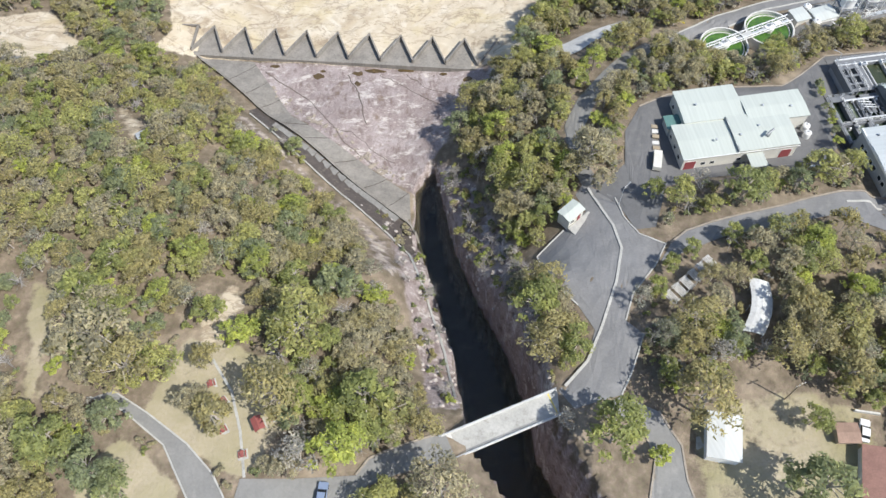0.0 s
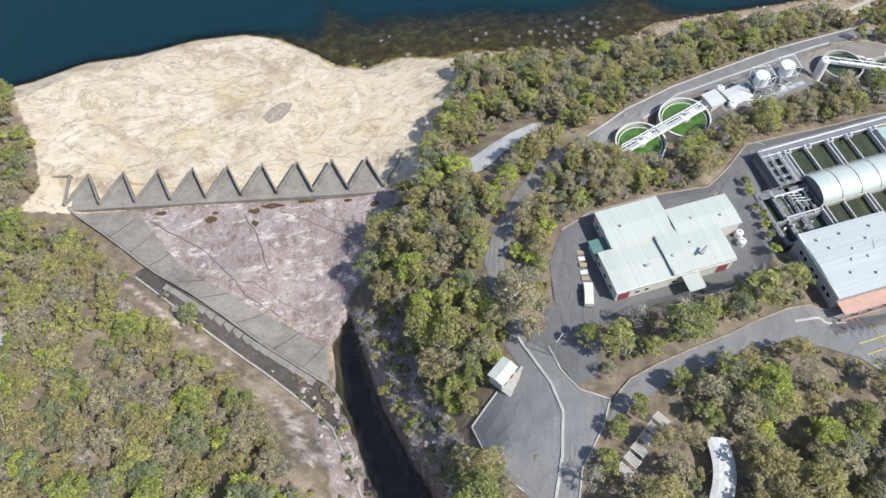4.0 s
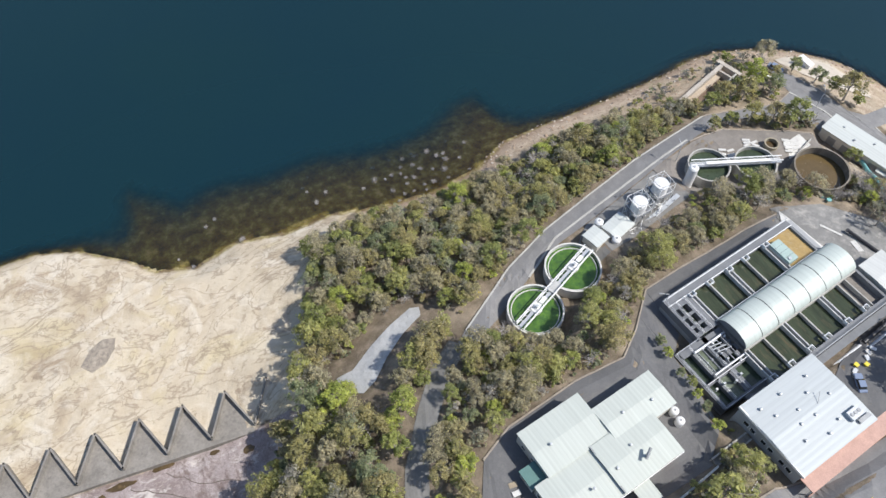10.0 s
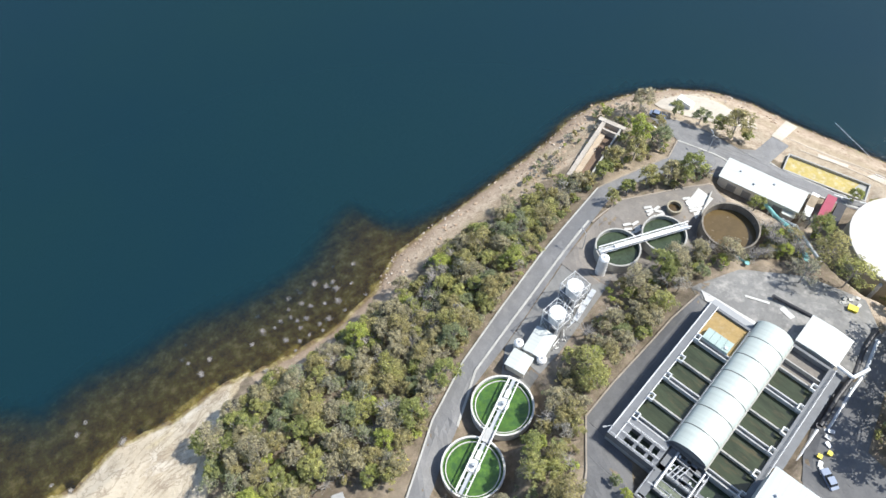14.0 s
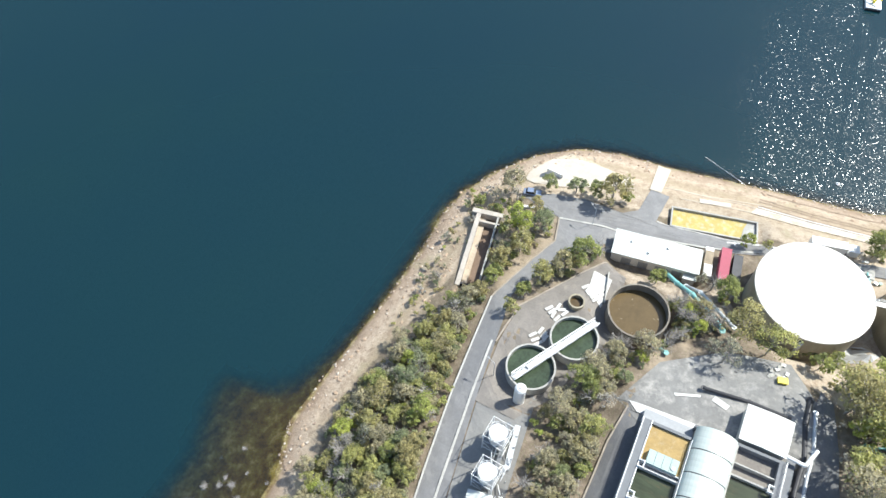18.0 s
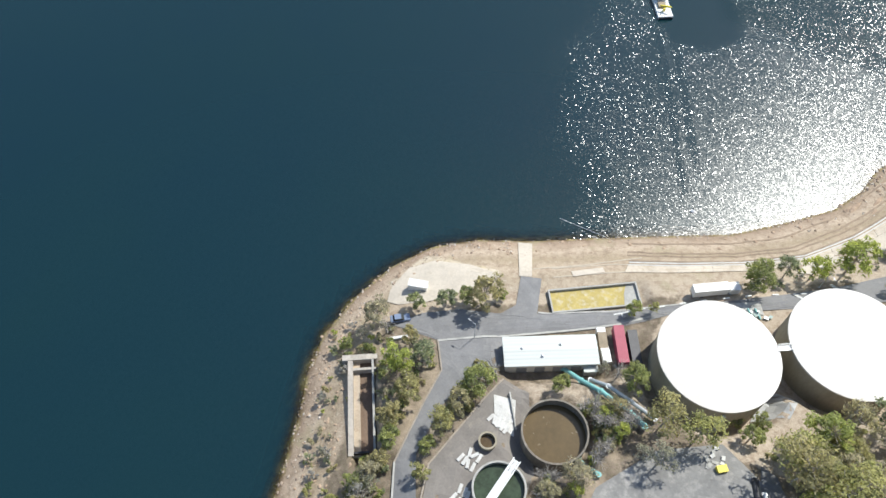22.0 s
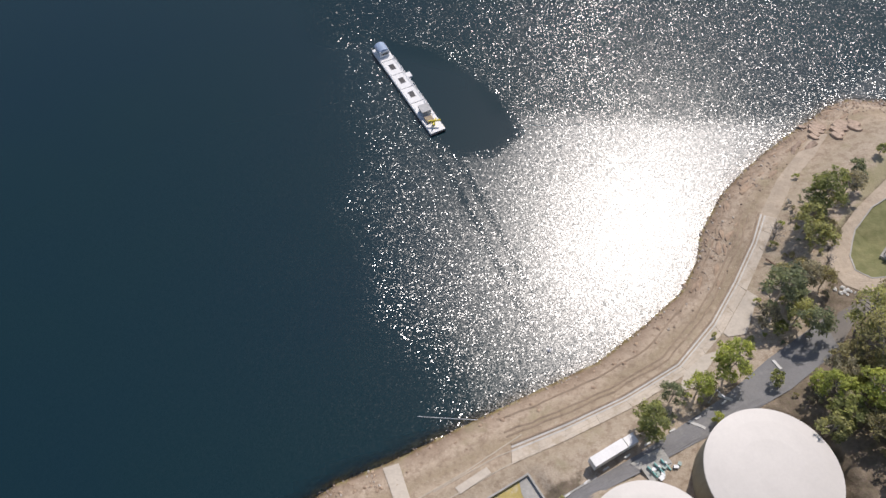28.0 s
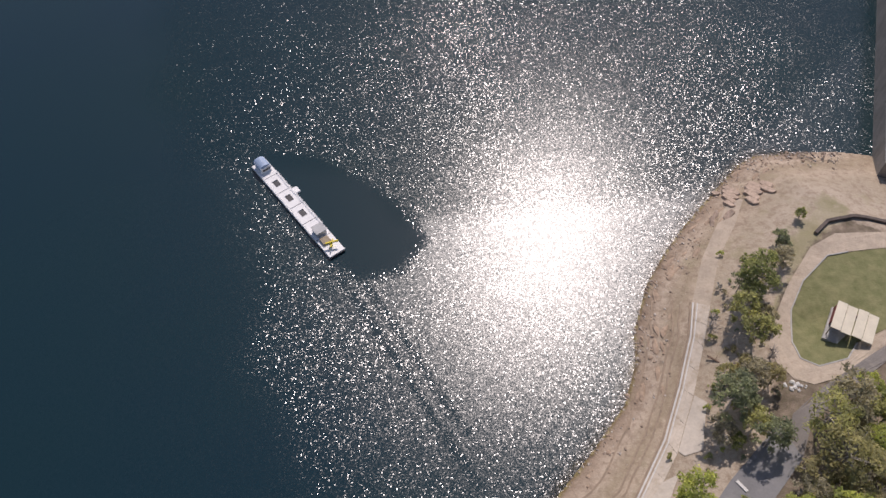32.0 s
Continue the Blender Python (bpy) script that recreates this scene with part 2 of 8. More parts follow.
def ground_material():
    """Leaf litter, with sandstone, bare rock, dry grass and bare bank where the zones say."""
    m, nt, b = node_mat("ground")
    n_big, n_mid, n_fine = noise_tex(nt, 0.06, 5.0), noise_tex(nt, 0.35, 6.0, 0.65), noise_tex(nt, 1.8, 6.0, 0.7)
    litter = ramp(nt, n_mid, [(0.3, (0.11, 0.085, 0.06)), (0.5, (0.2, 0.155, 0.115)), (0.72, (0.34, 0.27, 0.205))])
    litter = mixc(nt, ramp(nt, n_fine, [(0.45, (0, 0, 0)), (0.7, (0.7, 0.7, 0.7))]), litter, (0.17, 0.16, 0.09))
    litter = mixc(nt, ramp(nt, n_big, [(0.55, (0, 0, 0)), (0.7, (0.8, 0.8, 0.8))]), litter, (0.42, 0.34, 0.25))
    # weathered sandstone: swept cream, white and ochre, with thin dark creases along the bedding
    sweep = warp_tex(nt, 0.026, 6.0, 0.58, 1.3, (1.0, 1.5, 1.0))
    sand = ramp(nt, sweep, [(0.3, (0.31, 0.24, 0.17)), (0.41, (0.45, 0.37, 0.265)), (0.5, (0.56, 0.485, 0.37)), (0.58, (0.5, 0.42, 0.31)), (0.66, (0.54, 0.46, 0.34)), (0.76, (0.42, 0.35, 0.28))])
    sand = mixc(nt, ramp(nt, warp_tex(nt, 0.11, 8.0, 0.66, 1.2), [(0.5, (0, 0, 0)), (0.64, (0.7, 0.7, 0.7))]), sand, (0.66, 0.6, 0.5))
    sand = mixc(nt, ramp(nt, warp_tex(nt, 0.05, 6.0, 0.6, 0.8, (1.0, 1.3, 1.0)), [(0.54, (0, 0, 0)), (0.66, (0.45, 0.45, 0.45))]), sand, (0.53, 0.44, 0.24))
    sand = mixc(nt, ramp(nt, noise_tex(nt, 0.4, 8.0, 0.7), [(0.34, (0.7, 0.7, 0.7)), (0.43, (0, 0, 0))]), sand, (0.36, 0.285, 0.205))
    for sc, wp, st, lo, k in ((0.045, 1.4, (1.0, 1.9, 1.0), 0.49, 0.6), (0.12, 1.2, (1.0, 1.5, 1.0), 0.56, 0.6)):
        crease = warp_tex(nt, sc, 6.0, 0.56, wp, st)
        sand = mixc(nt, ramp(nt, crease, [(lo - 0.01, (0, 0, 0)), (lo + 0.006, (k, k, k)), (lo + 0.035, (0, 0, 0))]), sand, (0.25, 0.19, 0.135))
    sand = mixc(nt, ramp(nt, warp_tex(nt, 0.035, 8.0, 0.7, 1.0), [(0.64, (0, 0, 0)), (0.69, (0.6, 0.6, 0.6))]), sand, (0.33, 0.3, 0.27))
    # chute rock: mauve-grey, pale scuffs, brown seeps, joints
    rock = ramp(nt, noise_tex(nt, 0.1, 8.0, 0.65), [(0.3, (0.2, 0.155, 0.145)), (0.5, (0.33, 0.275, 0.265)), (0.68, (0.42, 0.37, 0.36))])
    rock = mixc(nt, ramp(nt, n_mid, [(0.32, (0.7, 0.7, 0.7)), (0.5, (0, 0, 0))]), rock, (0.21, 0.165, 0.15))
    rock = mixc(nt, ramp(nt, noise_tex(nt, 0.5, 9.0, 0.75), [(0.56, (0, 0, 0)), (0.66, (0.8, 0.8, 0.8))]), rock, (0.56, 0.51, 0.48))
    rock = mixc(nt, ramp(nt, noise_tex(nt, 0.13, 6.0, 0.6), [(0.6, (0, 0, 0)), (0.68, (0.85, 0.85, 0.85))]), rock, (0.16, 0.11, 0.075))
    rock = mixc(nt, ramp(nt, noise_tex(nt, 2.2, 6.0, 0.8), [(0.36, (0.75, 0.75, 0.75)), (0.5, (0, 0, 0))]), rock, (0.22, 0.175, 0.165))
    rock = mixc(nt, ramp(nt, noise_tex(nt, 1.3, 8.0, 0.8), [(0.55, (0, 0, 0)), (0.7, (0.8, 0.8, 0.8))]), rock, (0.55, 0.5, 0.48))
    rock = mixc(nt, ramp(nt, noise_tex(nt, 0.3, 9.0, 0.72, (1.6, 0.8, 1.0)), [(0.38, (0.85, 0.85, 0.85)), (0.48, (0, 0, 0))]), rock, (0.17, 0.125, 0.11))
    rock = mixc(nt, ramp(nt, noise_tex(nt, 0.22, 9.0, 0.75, (0.8, 1.5, 1.0)), [(0.54, (0, 0, 0)), (0.62, (0.85, 0.85, 0.85))]), rock, (0.58, 0.53, 0.49))
    seams = noise_tex(nt, 0.16, 9.0, 0.7, (1.0, 1.8, 1.0))
    rock = mixc(nt, ramp(nt, seams, [(0.492, (0, 0, 0)), (0.5, (0.7, 0.7, 0.7)), (0.508, (0, 0, 0))]), rock, (0.14, 0.11, 0.1))
    # bare bank: wet brown rock at the waterline, then tan earth, dry weeds and pale worn sand
    away = mathn(nt, "ADD", attr(nt, "shore"), mathn(nt, "MULTIPLY", mathn(nt, "SUBTRACT", warp_tex(nt, 0.1, 7.0, 0.65, 0.8), 0.5), 0.32))
    bank = ramp(nt, away, [(0.0, (0.24, 0.17, 0.115)), (0.08, (0.36, 0.275, 0.2)), (0.2, (0.48, 0.385, 0.29)), (0.34, (0.35, 0.28, 0.19)), (0.46, (0.46, 0.37, 0.275)), (0.6, (0.4, 0.33, 0.24)), (0.8, (0.44, 0.365, 0.28))])
    bank = mixc(nt, ramp(nt, noise_tex(nt, 0.5, 9.0, 0.75), [(0.38, (0.7, 0.7, 0.7)), (0.52, (0, 0, 0))]), bank, (0.24, 0.175, 0.12))
    bank = mixc(nt, ramp(nt, noise_tex(nt, 0.9, 8.0, 0.8), [(0.56, (0, 0, 0)), (0.7, (0.6, 0.6, 0.6))]), bank, (0.6, 0.52, 0.42))
    bank = mixc(nt, ramp(nt, noise_tex(nt, 0.09, 7.0, 0.65), [(0.57, (0, 0, 0)), (0.66, (0.55, 0.55, 0.55))]), bank, (0.32, 0.28, 0.17))
    bank = mixc(nt, ramp(nt, n_fine, [(0.3, (0.4, 0.4, 0.4)), (0.5, (0, 0, 0))]), bank, (0.3, 0.22, 0.155))
    grass = ramp(nt, n_big, [(0.36, (0.29, 0.26, 0.15)), (0.6, (0.41, 0.35, 0.255))])
    grass = mixc(nt, ramp(nt, n_fine, [(0.4, (0, 0, 0)), (0.7, (0.5, 0.5, 0.5))]), grass, (0.3, 0.27, 0.14))
    lawn = ramp(nt, n_mid, [(0.35, (0.15, 0.16, 0.065)), (0.65, (0.24, 0.23, 0.11))])
    c = litter
    wob = mathn(nt, "MULTIPLY", mathn(nt, "SUBTRACT", n_mid, 0.5), 1.1)
    for zone, colour in (("grass", grass), ("lawn", lawn), ("bank", bank), ("rock", rock), ("sand", sand)):
        f = mathn(nt, "ADD", attr(nt, zone), wob)
        c = mixc(nt, ramp(nt, f, [(0.38, (0, 0, 0)), (0.62, (1, 1, 1))]), c, colour)
    wet = mathn(nt, "ADD", attr(nt, "wet"), mathn(nt, "MULTIPLY", wob, 0.6))
    weed = ramp(nt, noise_tex(nt, 0.3, 8.0, 0.75), [(0.36, (0.06, 0.042, 0.02)), (0.46, (0.16, 0.105, 0.045)), (0.54, (0.24, 0.2, 0.07)), (0.62, (0.42, 0.34, 0.19))])
    c = mixc(nt, ramp(nt, wet, [(0.35, (0, 0, 0)), (0.7, (0.92, 0.92, 0.92))]), c, weed)
    # shade of the gorge painted in: its ground goes almost black below the rim
    c = mixc(nt, ramp(nt, attr(nt, "gorge_shade"), [(0.3, (0, 0, 0)), (0.9, (0.9, 0.9, 0.9))]), c, (0.04, 0.036, 0.032))
    nt.links.new(c, b.inputs["Base Color"])
    b.inputs["Roughness"].default_value = 0.95
    bump(nt, b, mathn(nt, "ADD", n_mid, mathn(nt, "MULTIPLY", n_fine, 0.4)), 0.7, 0.5)
    return m


def band(nt, p, q, width):
    """One along a straight strip of the lake, fading to its sides and ends."""
    pos = nt.nodes.new("ShaderNodeNewGeometry").outputs["Position"]
    l = math.hypot(q[0] - p[0], q[1] - p[1])
    d = ((q[0] - p[0]) / l, (q[1] - p[1]) / l)
    vals = []
    for ax in ((d[0], d[1], 0), (-d[1], d[0], 0)):
        dot = nt.nodes.new("ShaderNodeVectorMath")
        dot.operation = "DOT_PRODUCT"
        dot.inputs[1].default_value = ax
        nt.links.new(pos, dot.inputs[0])
        vals.append(mathn(nt, "SUBTRACT", dot.outputs["Value"], ax[0] * p[0] + ax[1] * p[1]))
    wob = mathn(nt, "MULTIPLY", mathn(nt, "SUBTRACT", noise_tex(nt, 0.06, 4.0), 0.5), 2.4)
    side = mathn(nt, "ABSOLUTE", mathn(nt, "ADD", vals[1], wob))
    side = mathn(nt, "SUBTRACT", 1.0, mathn(nt, "DIVIDE", side, width), True)
    along = mathn(nt, "MULTIPLY", mathn(nt, "DIVIDE", vals[0], 6.0, True), mathn(nt, "DIVIDE", mathn(nt, "SUBTRACT", l, vals[0]), 14.0, True))
    return mathn(nt, "MULTIPLY", side, along)


def water_material():
    """Lake water: dark body colour in the deep, clear over the shallows, rippled gloss on top."""
    m, nt, b = node_mat("lake_water")
    nt.nodes.remove(b)
    out = nt.nodes["Material Output"]
    n1 = noise_tex(nt, 0.01, 3.0)
    body = nnode(nt, "ShaderNodeBsdfDiffuse")
    nt.links.new(ramp(nt, n1, [(0.3, (0.0038, 0.0228, 0.0325)), (0.7, (0.005, 0.0258, 0.0305))]), body.inputs[0])
    clear = nnode(nt, "ShaderNodeBsdfTransparent", Color=(0.88, 0.87, 0.66, 1))
    under = nt.nodes.new("ShaderNodeMixShader")
    nt.links.new(ramp(nt, attr(nt, "depth"), [(0.0, (0.0, 0.0, 0.0)), (0.28, (0.2, 0.2, 0.2)), (0.5, (0.55, 0.55, 0.55)), (1.0, (1, 1, 1))]), under.inputs[0])
    nt.links.new(clear.outputs[0], under.inputs[1])
    nt.links.new(body.outputs[0], under.inputs[2])
    # short ripples that flash, over a broad sheen of finer ones
    calm = mathn(nt, "SUBTRACT", 1.0, mathn(nt, "MULTIPLY", attr(nt, "calm"), 0.93))
    calm = mathn(nt, "MULTIPLY", calm, mathn(nt, "SUBTRACT", 1.0, mathn(nt, "MULTIPLY", attr(nt, "slack"), 0.42)))
    streak = mathn(nt, "MAXIMUM", band(nt, (322, 128.5), (246, 117.6), 1.9), band(nt, (322, 123.8), (256, 114.2), 1.9))
    streak = mathn(nt, "MAXIMUM", streak, mathn(nt, "MULTIPLY", band(nt, (323.5, 104), (315, 68), 1.6), 0.4))
    # wavelets that flash one by one: each leans its own way, most of them little
    pos = nt.nodes.new("ShaderNodeNewGeometry").outputs["Position"]
    cells = nnode(nt, "ShaderNodeTexVoronoi", Scale=4.5)
    nt.links.new(pos, cells.inputs["Vector"])
    split = nt.nodes.new("ShaderNodeSeparateXYZ")
    nt.links.new(cells.outputs["Color"], split.inputs[0])
    gust = ramp(nt, noise_tex(nt, 0.05, 4.0, 0.6), [(0.3, (0.8, 0.8, 0.8)), (0.7, (1.15, 1.15, 1.15))])
    reach = mathn(nt, "MULTIPLY", mathn(nt, "MULTIPLY", calm, mathn(nt, "SUBTRACT", 0.25, mathn(nt, "MULTIPLY", streak, 0.07))), gust)
    reach = mathn(nt, "MULTIPLY", reach, mathn(nt, "SUBTRACT", 1.0, mathn(nt, "MULTIPLY", attr(nt, "lull"), 0.2)))
    swell = noise_tex(nt, 0.5, 2.0, 0.5, (1.0, 1.4, 1.0))
    lean = []
    for k in (0, 1):
        u = mathn(nt, "SUBTRACT", mathn(nt, "MULTIPLY", split.outputs[k], 2.0), 1.0)
        lean.append(mathn(nt, "MULTIPLY", mathn(nt, "MULTIPLY", u, mathn(nt, "POWER", mathn(nt, "ABSOLUTE", u), 0.9)), reach))
    lean[0] = mathn(nt, "ADD", lean[0], mathn(nt, "MULTIPLY", mathn(nt, "SUBTRACT", swell, 0.5), mathn(nt, "MULTIPLY", calm, 0.12)))
    lean[1] = mathn(nt, "SUBTRACT", lean[1], mathn(nt, "MULTIPLY", calm, 0.02))
    tilt = nt.nodes.new("ShaderNodeCombineXYZ")
    tilt.inputs[2].default_value = 1.0
    nt.links.new(lean[0], tilt.inputs[0])
    nt.links.new(lean[1], tilt.inputs[1])
    unit = nt.nodes.new("ShaderNodeVectorMath")
    unit.operation = "NORMALIZE"
    nt.links.new(tilt.outputs[0], unit.inputs[0])
    flash = nt.nodes.new("ShaderNodeBsdfGlossy")
    nt.links.new(unit.outputs[0], flash.inputs["Normal"])
    nt.links.new(mathn(nt, "ADD", mathn(nt, "MULTIPLY", calm, 0.19), mathn(nt, "MULTIPLY", streak, -0.03)), flash.inputs["Roughness"])
    sheen = nt.nodes.new("ShaderNodeBsdfGlossy")
    sheen.distribution = "BECKMANN"
    nt.links.new(mathn(nt, "ADD", mathn(nt, "MULTIPLY", calm, mathn(nt, "SUBTRACT", 0.296, mathn(nt, "MULTIPLY", attr(nt, "lull"), 0.055))), mathn(nt, "MULTIPLY", streak, -0.07)), sheen.inputs["Roughness"])
    soft_tilt = nt.nodes.new("ShaderNodeVectorMath")
    soft_tilt.operation = "MULTIPLY"
    soft_tilt.inputs[1].default_value = (0.25, 0.25, 1.0)
    nt.links.new(tilt.outputs[0], soft_tilt.inputs[0])
    unit = nt.nodes.new("ShaderNodeVectorMath")
    unit.operation = "NORMALIZE"
    nt.links.new(soft_tilt.outputs[0], unit.inputs[0])
    nt.links.new(unit.outputs[0], sheen.inputs["Normal"])
    gloss = nt.nodes.new("ShaderNodeMixShader")
    nt.links.new(mathn(nt, "SUBTRACT", 0.56, mathn(nt, "MULTIPLY", attr(nt, "lull"), 0.2)), gloss.inputs[0])
    nt.links.new(flash.outputs[0], gloss.inputs[1])
    nt.links.new(sheen.outputs[0], gloss.inputs[2])
    fr = nnode(nt, "ShaderNodeFresnel", IOR=1.62)
    top = nt.nodes.new("ShaderNodeMixShader")
    nt.links.new(mathn(nt, "MULTIPLY", fr.outputs[0], mathn(nt, "SUBTRACT", 1.0, mathn(nt, "MULTIPLY", attr(nt, "lull"), 0.34))), top.inputs[0])
    nt.links.new(under.outputs[0], top.inputs[1])
    nt.links.new(gloss.outputs[0], top.inputs[2])
    nt.links.new(top.outputs[0], out.inputs[0])
    return m


def leaf_material(name, a, b_col, c_col):
    """Gum leaves: tones by tree, by bough and by spray, some light coming through."""
    m, nt, b = node_mat(name)
    isl = nt.nodes.new("ShaderNodeNewGeometry").outputs["Random Per Island"]
    obj = nt.nodes.new("ShaderNodeObjectInfo").outputs["Random"]
    tone = mathn(nt, "FRACT", mathn(nt, "ADD", attr(nt, "tone"), mathn(nt, "MULTIPLY", obj, 0.97)))
    c = ramp(nt, tone, [(0.0, c_col), (0.26, c_col), (0.4, a), (0.66, a), (0.8, b_col), (1.0, tuple(v * 1.1 for v in b_col))])
    c = mixc(nt, 1.0, c, ramp(nt, isl, [(0.0, (0.62, 0.62, 0.63)), (0.5, (1, 1, 1)), (0.85, (1.2, 1.18, 1.14)), (1.0, (1.42, 1.38, 1.32))]), "MULTIPLY")
    bough = attr(nt, "bough")
    c = mixc(nt, 1.0, c, ramp(nt, bough, [(0.0, (0.72, 0.74, 0.78)), (0.5, (1, 1, 1)), (1.0, (1.25, 1.2, 1.08))]), "MULTIPLY")
    nt.links.new(c, b.inputs["Base Color"])
    b.inputs["Roughness"].default_value = 0.55
    b.inputs["Specular IOR Level"].default_value = 0.3
    tr = nt.nodes.new("ShaderNodeBsdfTranslucent")
    nt.links.new(c, tr.inputs[0])
    mx = nt.nodes.new("ShaderNodeMixShader")
    mx.inputs[0].default_value = 0.52
    nt.links.new(b.outputs[0], mx.inputs[1])
    nt.links.new(tr.outputs[0], mx.inputs[2])
    nt.links.new(mx.outputs[0], nt.nodes["Material Output"].inputs[0])
    return m


M["ground"], M["water"] = ground_material(), water_material()
M["leaf_olive"] = leaf_material("leaf_olive", (0.395, 0.36, 0.183), (0.405, 0.41, 0.168), (0.419, 0.388, 0.265))
M["leaf_green"] = leaf_material("leaf_green", (0.328, 0.358, 0.138), (0.425, 0.47, 0.13), (0.296, 0.332, 0.191))
M["leaf_grey"] = leaf_material("leaf_grey", (0.394, 0.388, 0.289), (0.345, 0.37, 0.234), (0.493, 0.469, 0.419))
M["dead_wood"] = mat("dead_wood", (0.34, 0.315, 0.29), 0.9, 0.25, 0.8, 5.0)
M["asphalt_brown"] = mat("asphalt_brown", (0.215, 0.195, 0.175), 0.92, 0.18, 0.2, 2.0, dirt=(0.3, 0.27, 0.23))
M["rail_pale"] = mat("rail_pale", (0.5, 0.43, 0.34), 0.85, 0.15, 0.5, 3.0)
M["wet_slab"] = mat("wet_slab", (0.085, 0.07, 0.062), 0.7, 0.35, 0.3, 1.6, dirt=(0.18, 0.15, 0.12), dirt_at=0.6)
M["sandy_pale"] = mat("sandy_pale", (0.54, 0.48, 0.4), 0.95, 0.14, 0.2, 1.5, dirt=(0.42, 0.36, 0.28))
M["algae_grey"] = mat("algae_grey", (0.12, 0.15, 0.1), 0.35, 0.4, 0.8, 3.0, dirt=(0.24, 0.26, 0.2), dirt_at=0.56, bumps=0.1)
M["cream_sheet"] = mat("cream_sheet", (0.66, 0.6, 0.46), 0.6, 0.1, 0.4, 3.0)
M["slab_grey"] = mat("slab_grey", (0.25, 0.24, 0.225), 0.9, 0.25, 0.4, 2.0, dirt=(0.16, 0.15, 0.13))
M["concrete_white"] = mat("concrete_white", (0.48, 0.48, 0.47), 0.8, 0.15, 0.5, 2.5, dirt=(0.34, 0.34, 0.32))
M["canopy_cloth"] = mat("canopy_cloth", (0.6, 0.6, 0.58), 0.8, 0.12, 0.5, 2.5, dirt=(0.4, 0.39, 0.36), dirt_at=0.6)
M["teal_dark"] = mat("teal_dark", (0.1, 0.2, 0.185), 0.6, 0.12, 0.5, 3.0)
M["stained"] = mat("stained", (0.36, 0.31, 0.25), 0.95, 0.3, 0.4, 1.5, dirt=(0.2, 0.17, 0.14), dirt_at=0.52)
M["yard_worn"] = mat("yard_worn", (0.225, 0.22, 0.21), 0.92, 0.22, 0.12, 1.2, dirt=(0.42, 0.4, 0.37), dirt_at=0.58)
M["asphalt_yard"] = mat("asphalt_yard", (0.145, 0.144, 0.146), 0.9, 0.16, 0.18, 2.5, dirt=(0.19, 0.187, 0.178), dirt_at=0.62)
M["thick_wall"] = mat("thick_wall", (0.21, 0.185, 0.15), 0.88, 0.25, 0.3, 2.0, dirt=(0.33, 0.3, 0.25), dirt_at=0.6, stretch=(1, 1, 0.25))
M["froth_water"] = mat("froth_water", (0.125, 0.088, 0.04), 0.2, 0.15, 0.2, 1.0, dirt=(0.5, 0.44, 0.33), dirt_at=0.7, bumps=0.05)
rip, nt, bs = node_mat("riprap")
isl = nt.nodes.new("ShaderNodeNewGeometry").outputs["Random Per Island"]
nt.links.new(mixc(nt, ramp(nt, noise_tex(nt, 1.5, 6.0, 0.7), [(0.4, (0, 0, 0)), (0.7, (0.6, 0.6, 0.6))]), ramp(nt, isl, [(0.0, (0.2, 0.15, 0.115)), (0.4, (0.38, 0.29, 0.22)), (0.75, (0.5, 0.42, 0.34)), (1.0, (0.58, 0.53, 0.47))]), (0.25, 0.2, 0.16)), bs.inputs["Base Color"])
bs.inputs["Roughness"].default_value = 0.92
M["riprap"] = rip
M["slab_track"] = mat("slab_track", (0.56, 0.49, 0.4), 0.93, 0.16, 0.2, 1.4, dirt=(0.4, 0.32, 0.23), dirt_at=0.56)
M["sandstone_block"] = mat("sandstone_block", (0.5, 0.38, 0.29), 0.92, 0.35, 0.6, 2.2, dirt=(0.3, 0.215, 0.16), dirt_at=0.6)
M["rim_stone"] = mat("rim_stone", (0.47, 0.42, 0.385), 0.92, 0.3, 0.5, 2.0, dirt=(0.27, 0.22, 0.19), dirt_at=0.6)
M["brown_tile"] = mat("brown_tile", (0.3, 0.2, 0.15), 0.85, 0.2, 0.6, 3.0)
M["canal_wall"] = mat("canal_wall", (0.47, 0.425, 0.37), 0.88, 0.18, 0.4, 2.0, dirt=(0.33, 0.285, 0.24), dirt_at=0.58)
M["blue_sheet"] = mat("blue_sheet", (0.33, 0.43, 0.58), 0.4, 0.15, 0.5, 2.0)
M["house_tile"] = mat("house_tile", (0.3, 0.165, 0.13), 0.85, 0.2, 0.6, 3.0, dirt=(0.22, 0.13, 0.105))
M["rut"] = mat("rut", (0.33, 0.255, 0.185), 0.95, 0.25, 0.4, 2.0)
M["verge"] = mat("verge", (0.33, 0.285, 0.235), 0.93, 0.25, 0.4, 2.0, dirt=(0.24, 0.2, 0.16))
M["ochre_bed"] = mat("ochre_bed", (0.37, 0.255, 0.1), 0.8, 0.2, 0.35, 1.5, dirt=(0.42, 0.33, 0.19), dirt_at=0.6)
M["crack"] = mat("crack", (0.13, 0.105, 0.09), 0.95, 0.3, 0.8, 4.0)

# ---- helpers for meshes ----


def finish(name, bm, material, smooth=False):
    me = bpy.data.meshes.new(name)
    bm.to_mesh(me)
    bm.free()
    me.materials.append(M[material])
    if smooth:
        me.polygons.foreach_set("use_smooth", [True] * len(me.polygons))
    return me


def part(name, bm, material, parent, label="", smooth=False):
    ob = new(name, finish(name, bm, material, smooth))
    ob.parent = parent
    return tagged(ob, label)


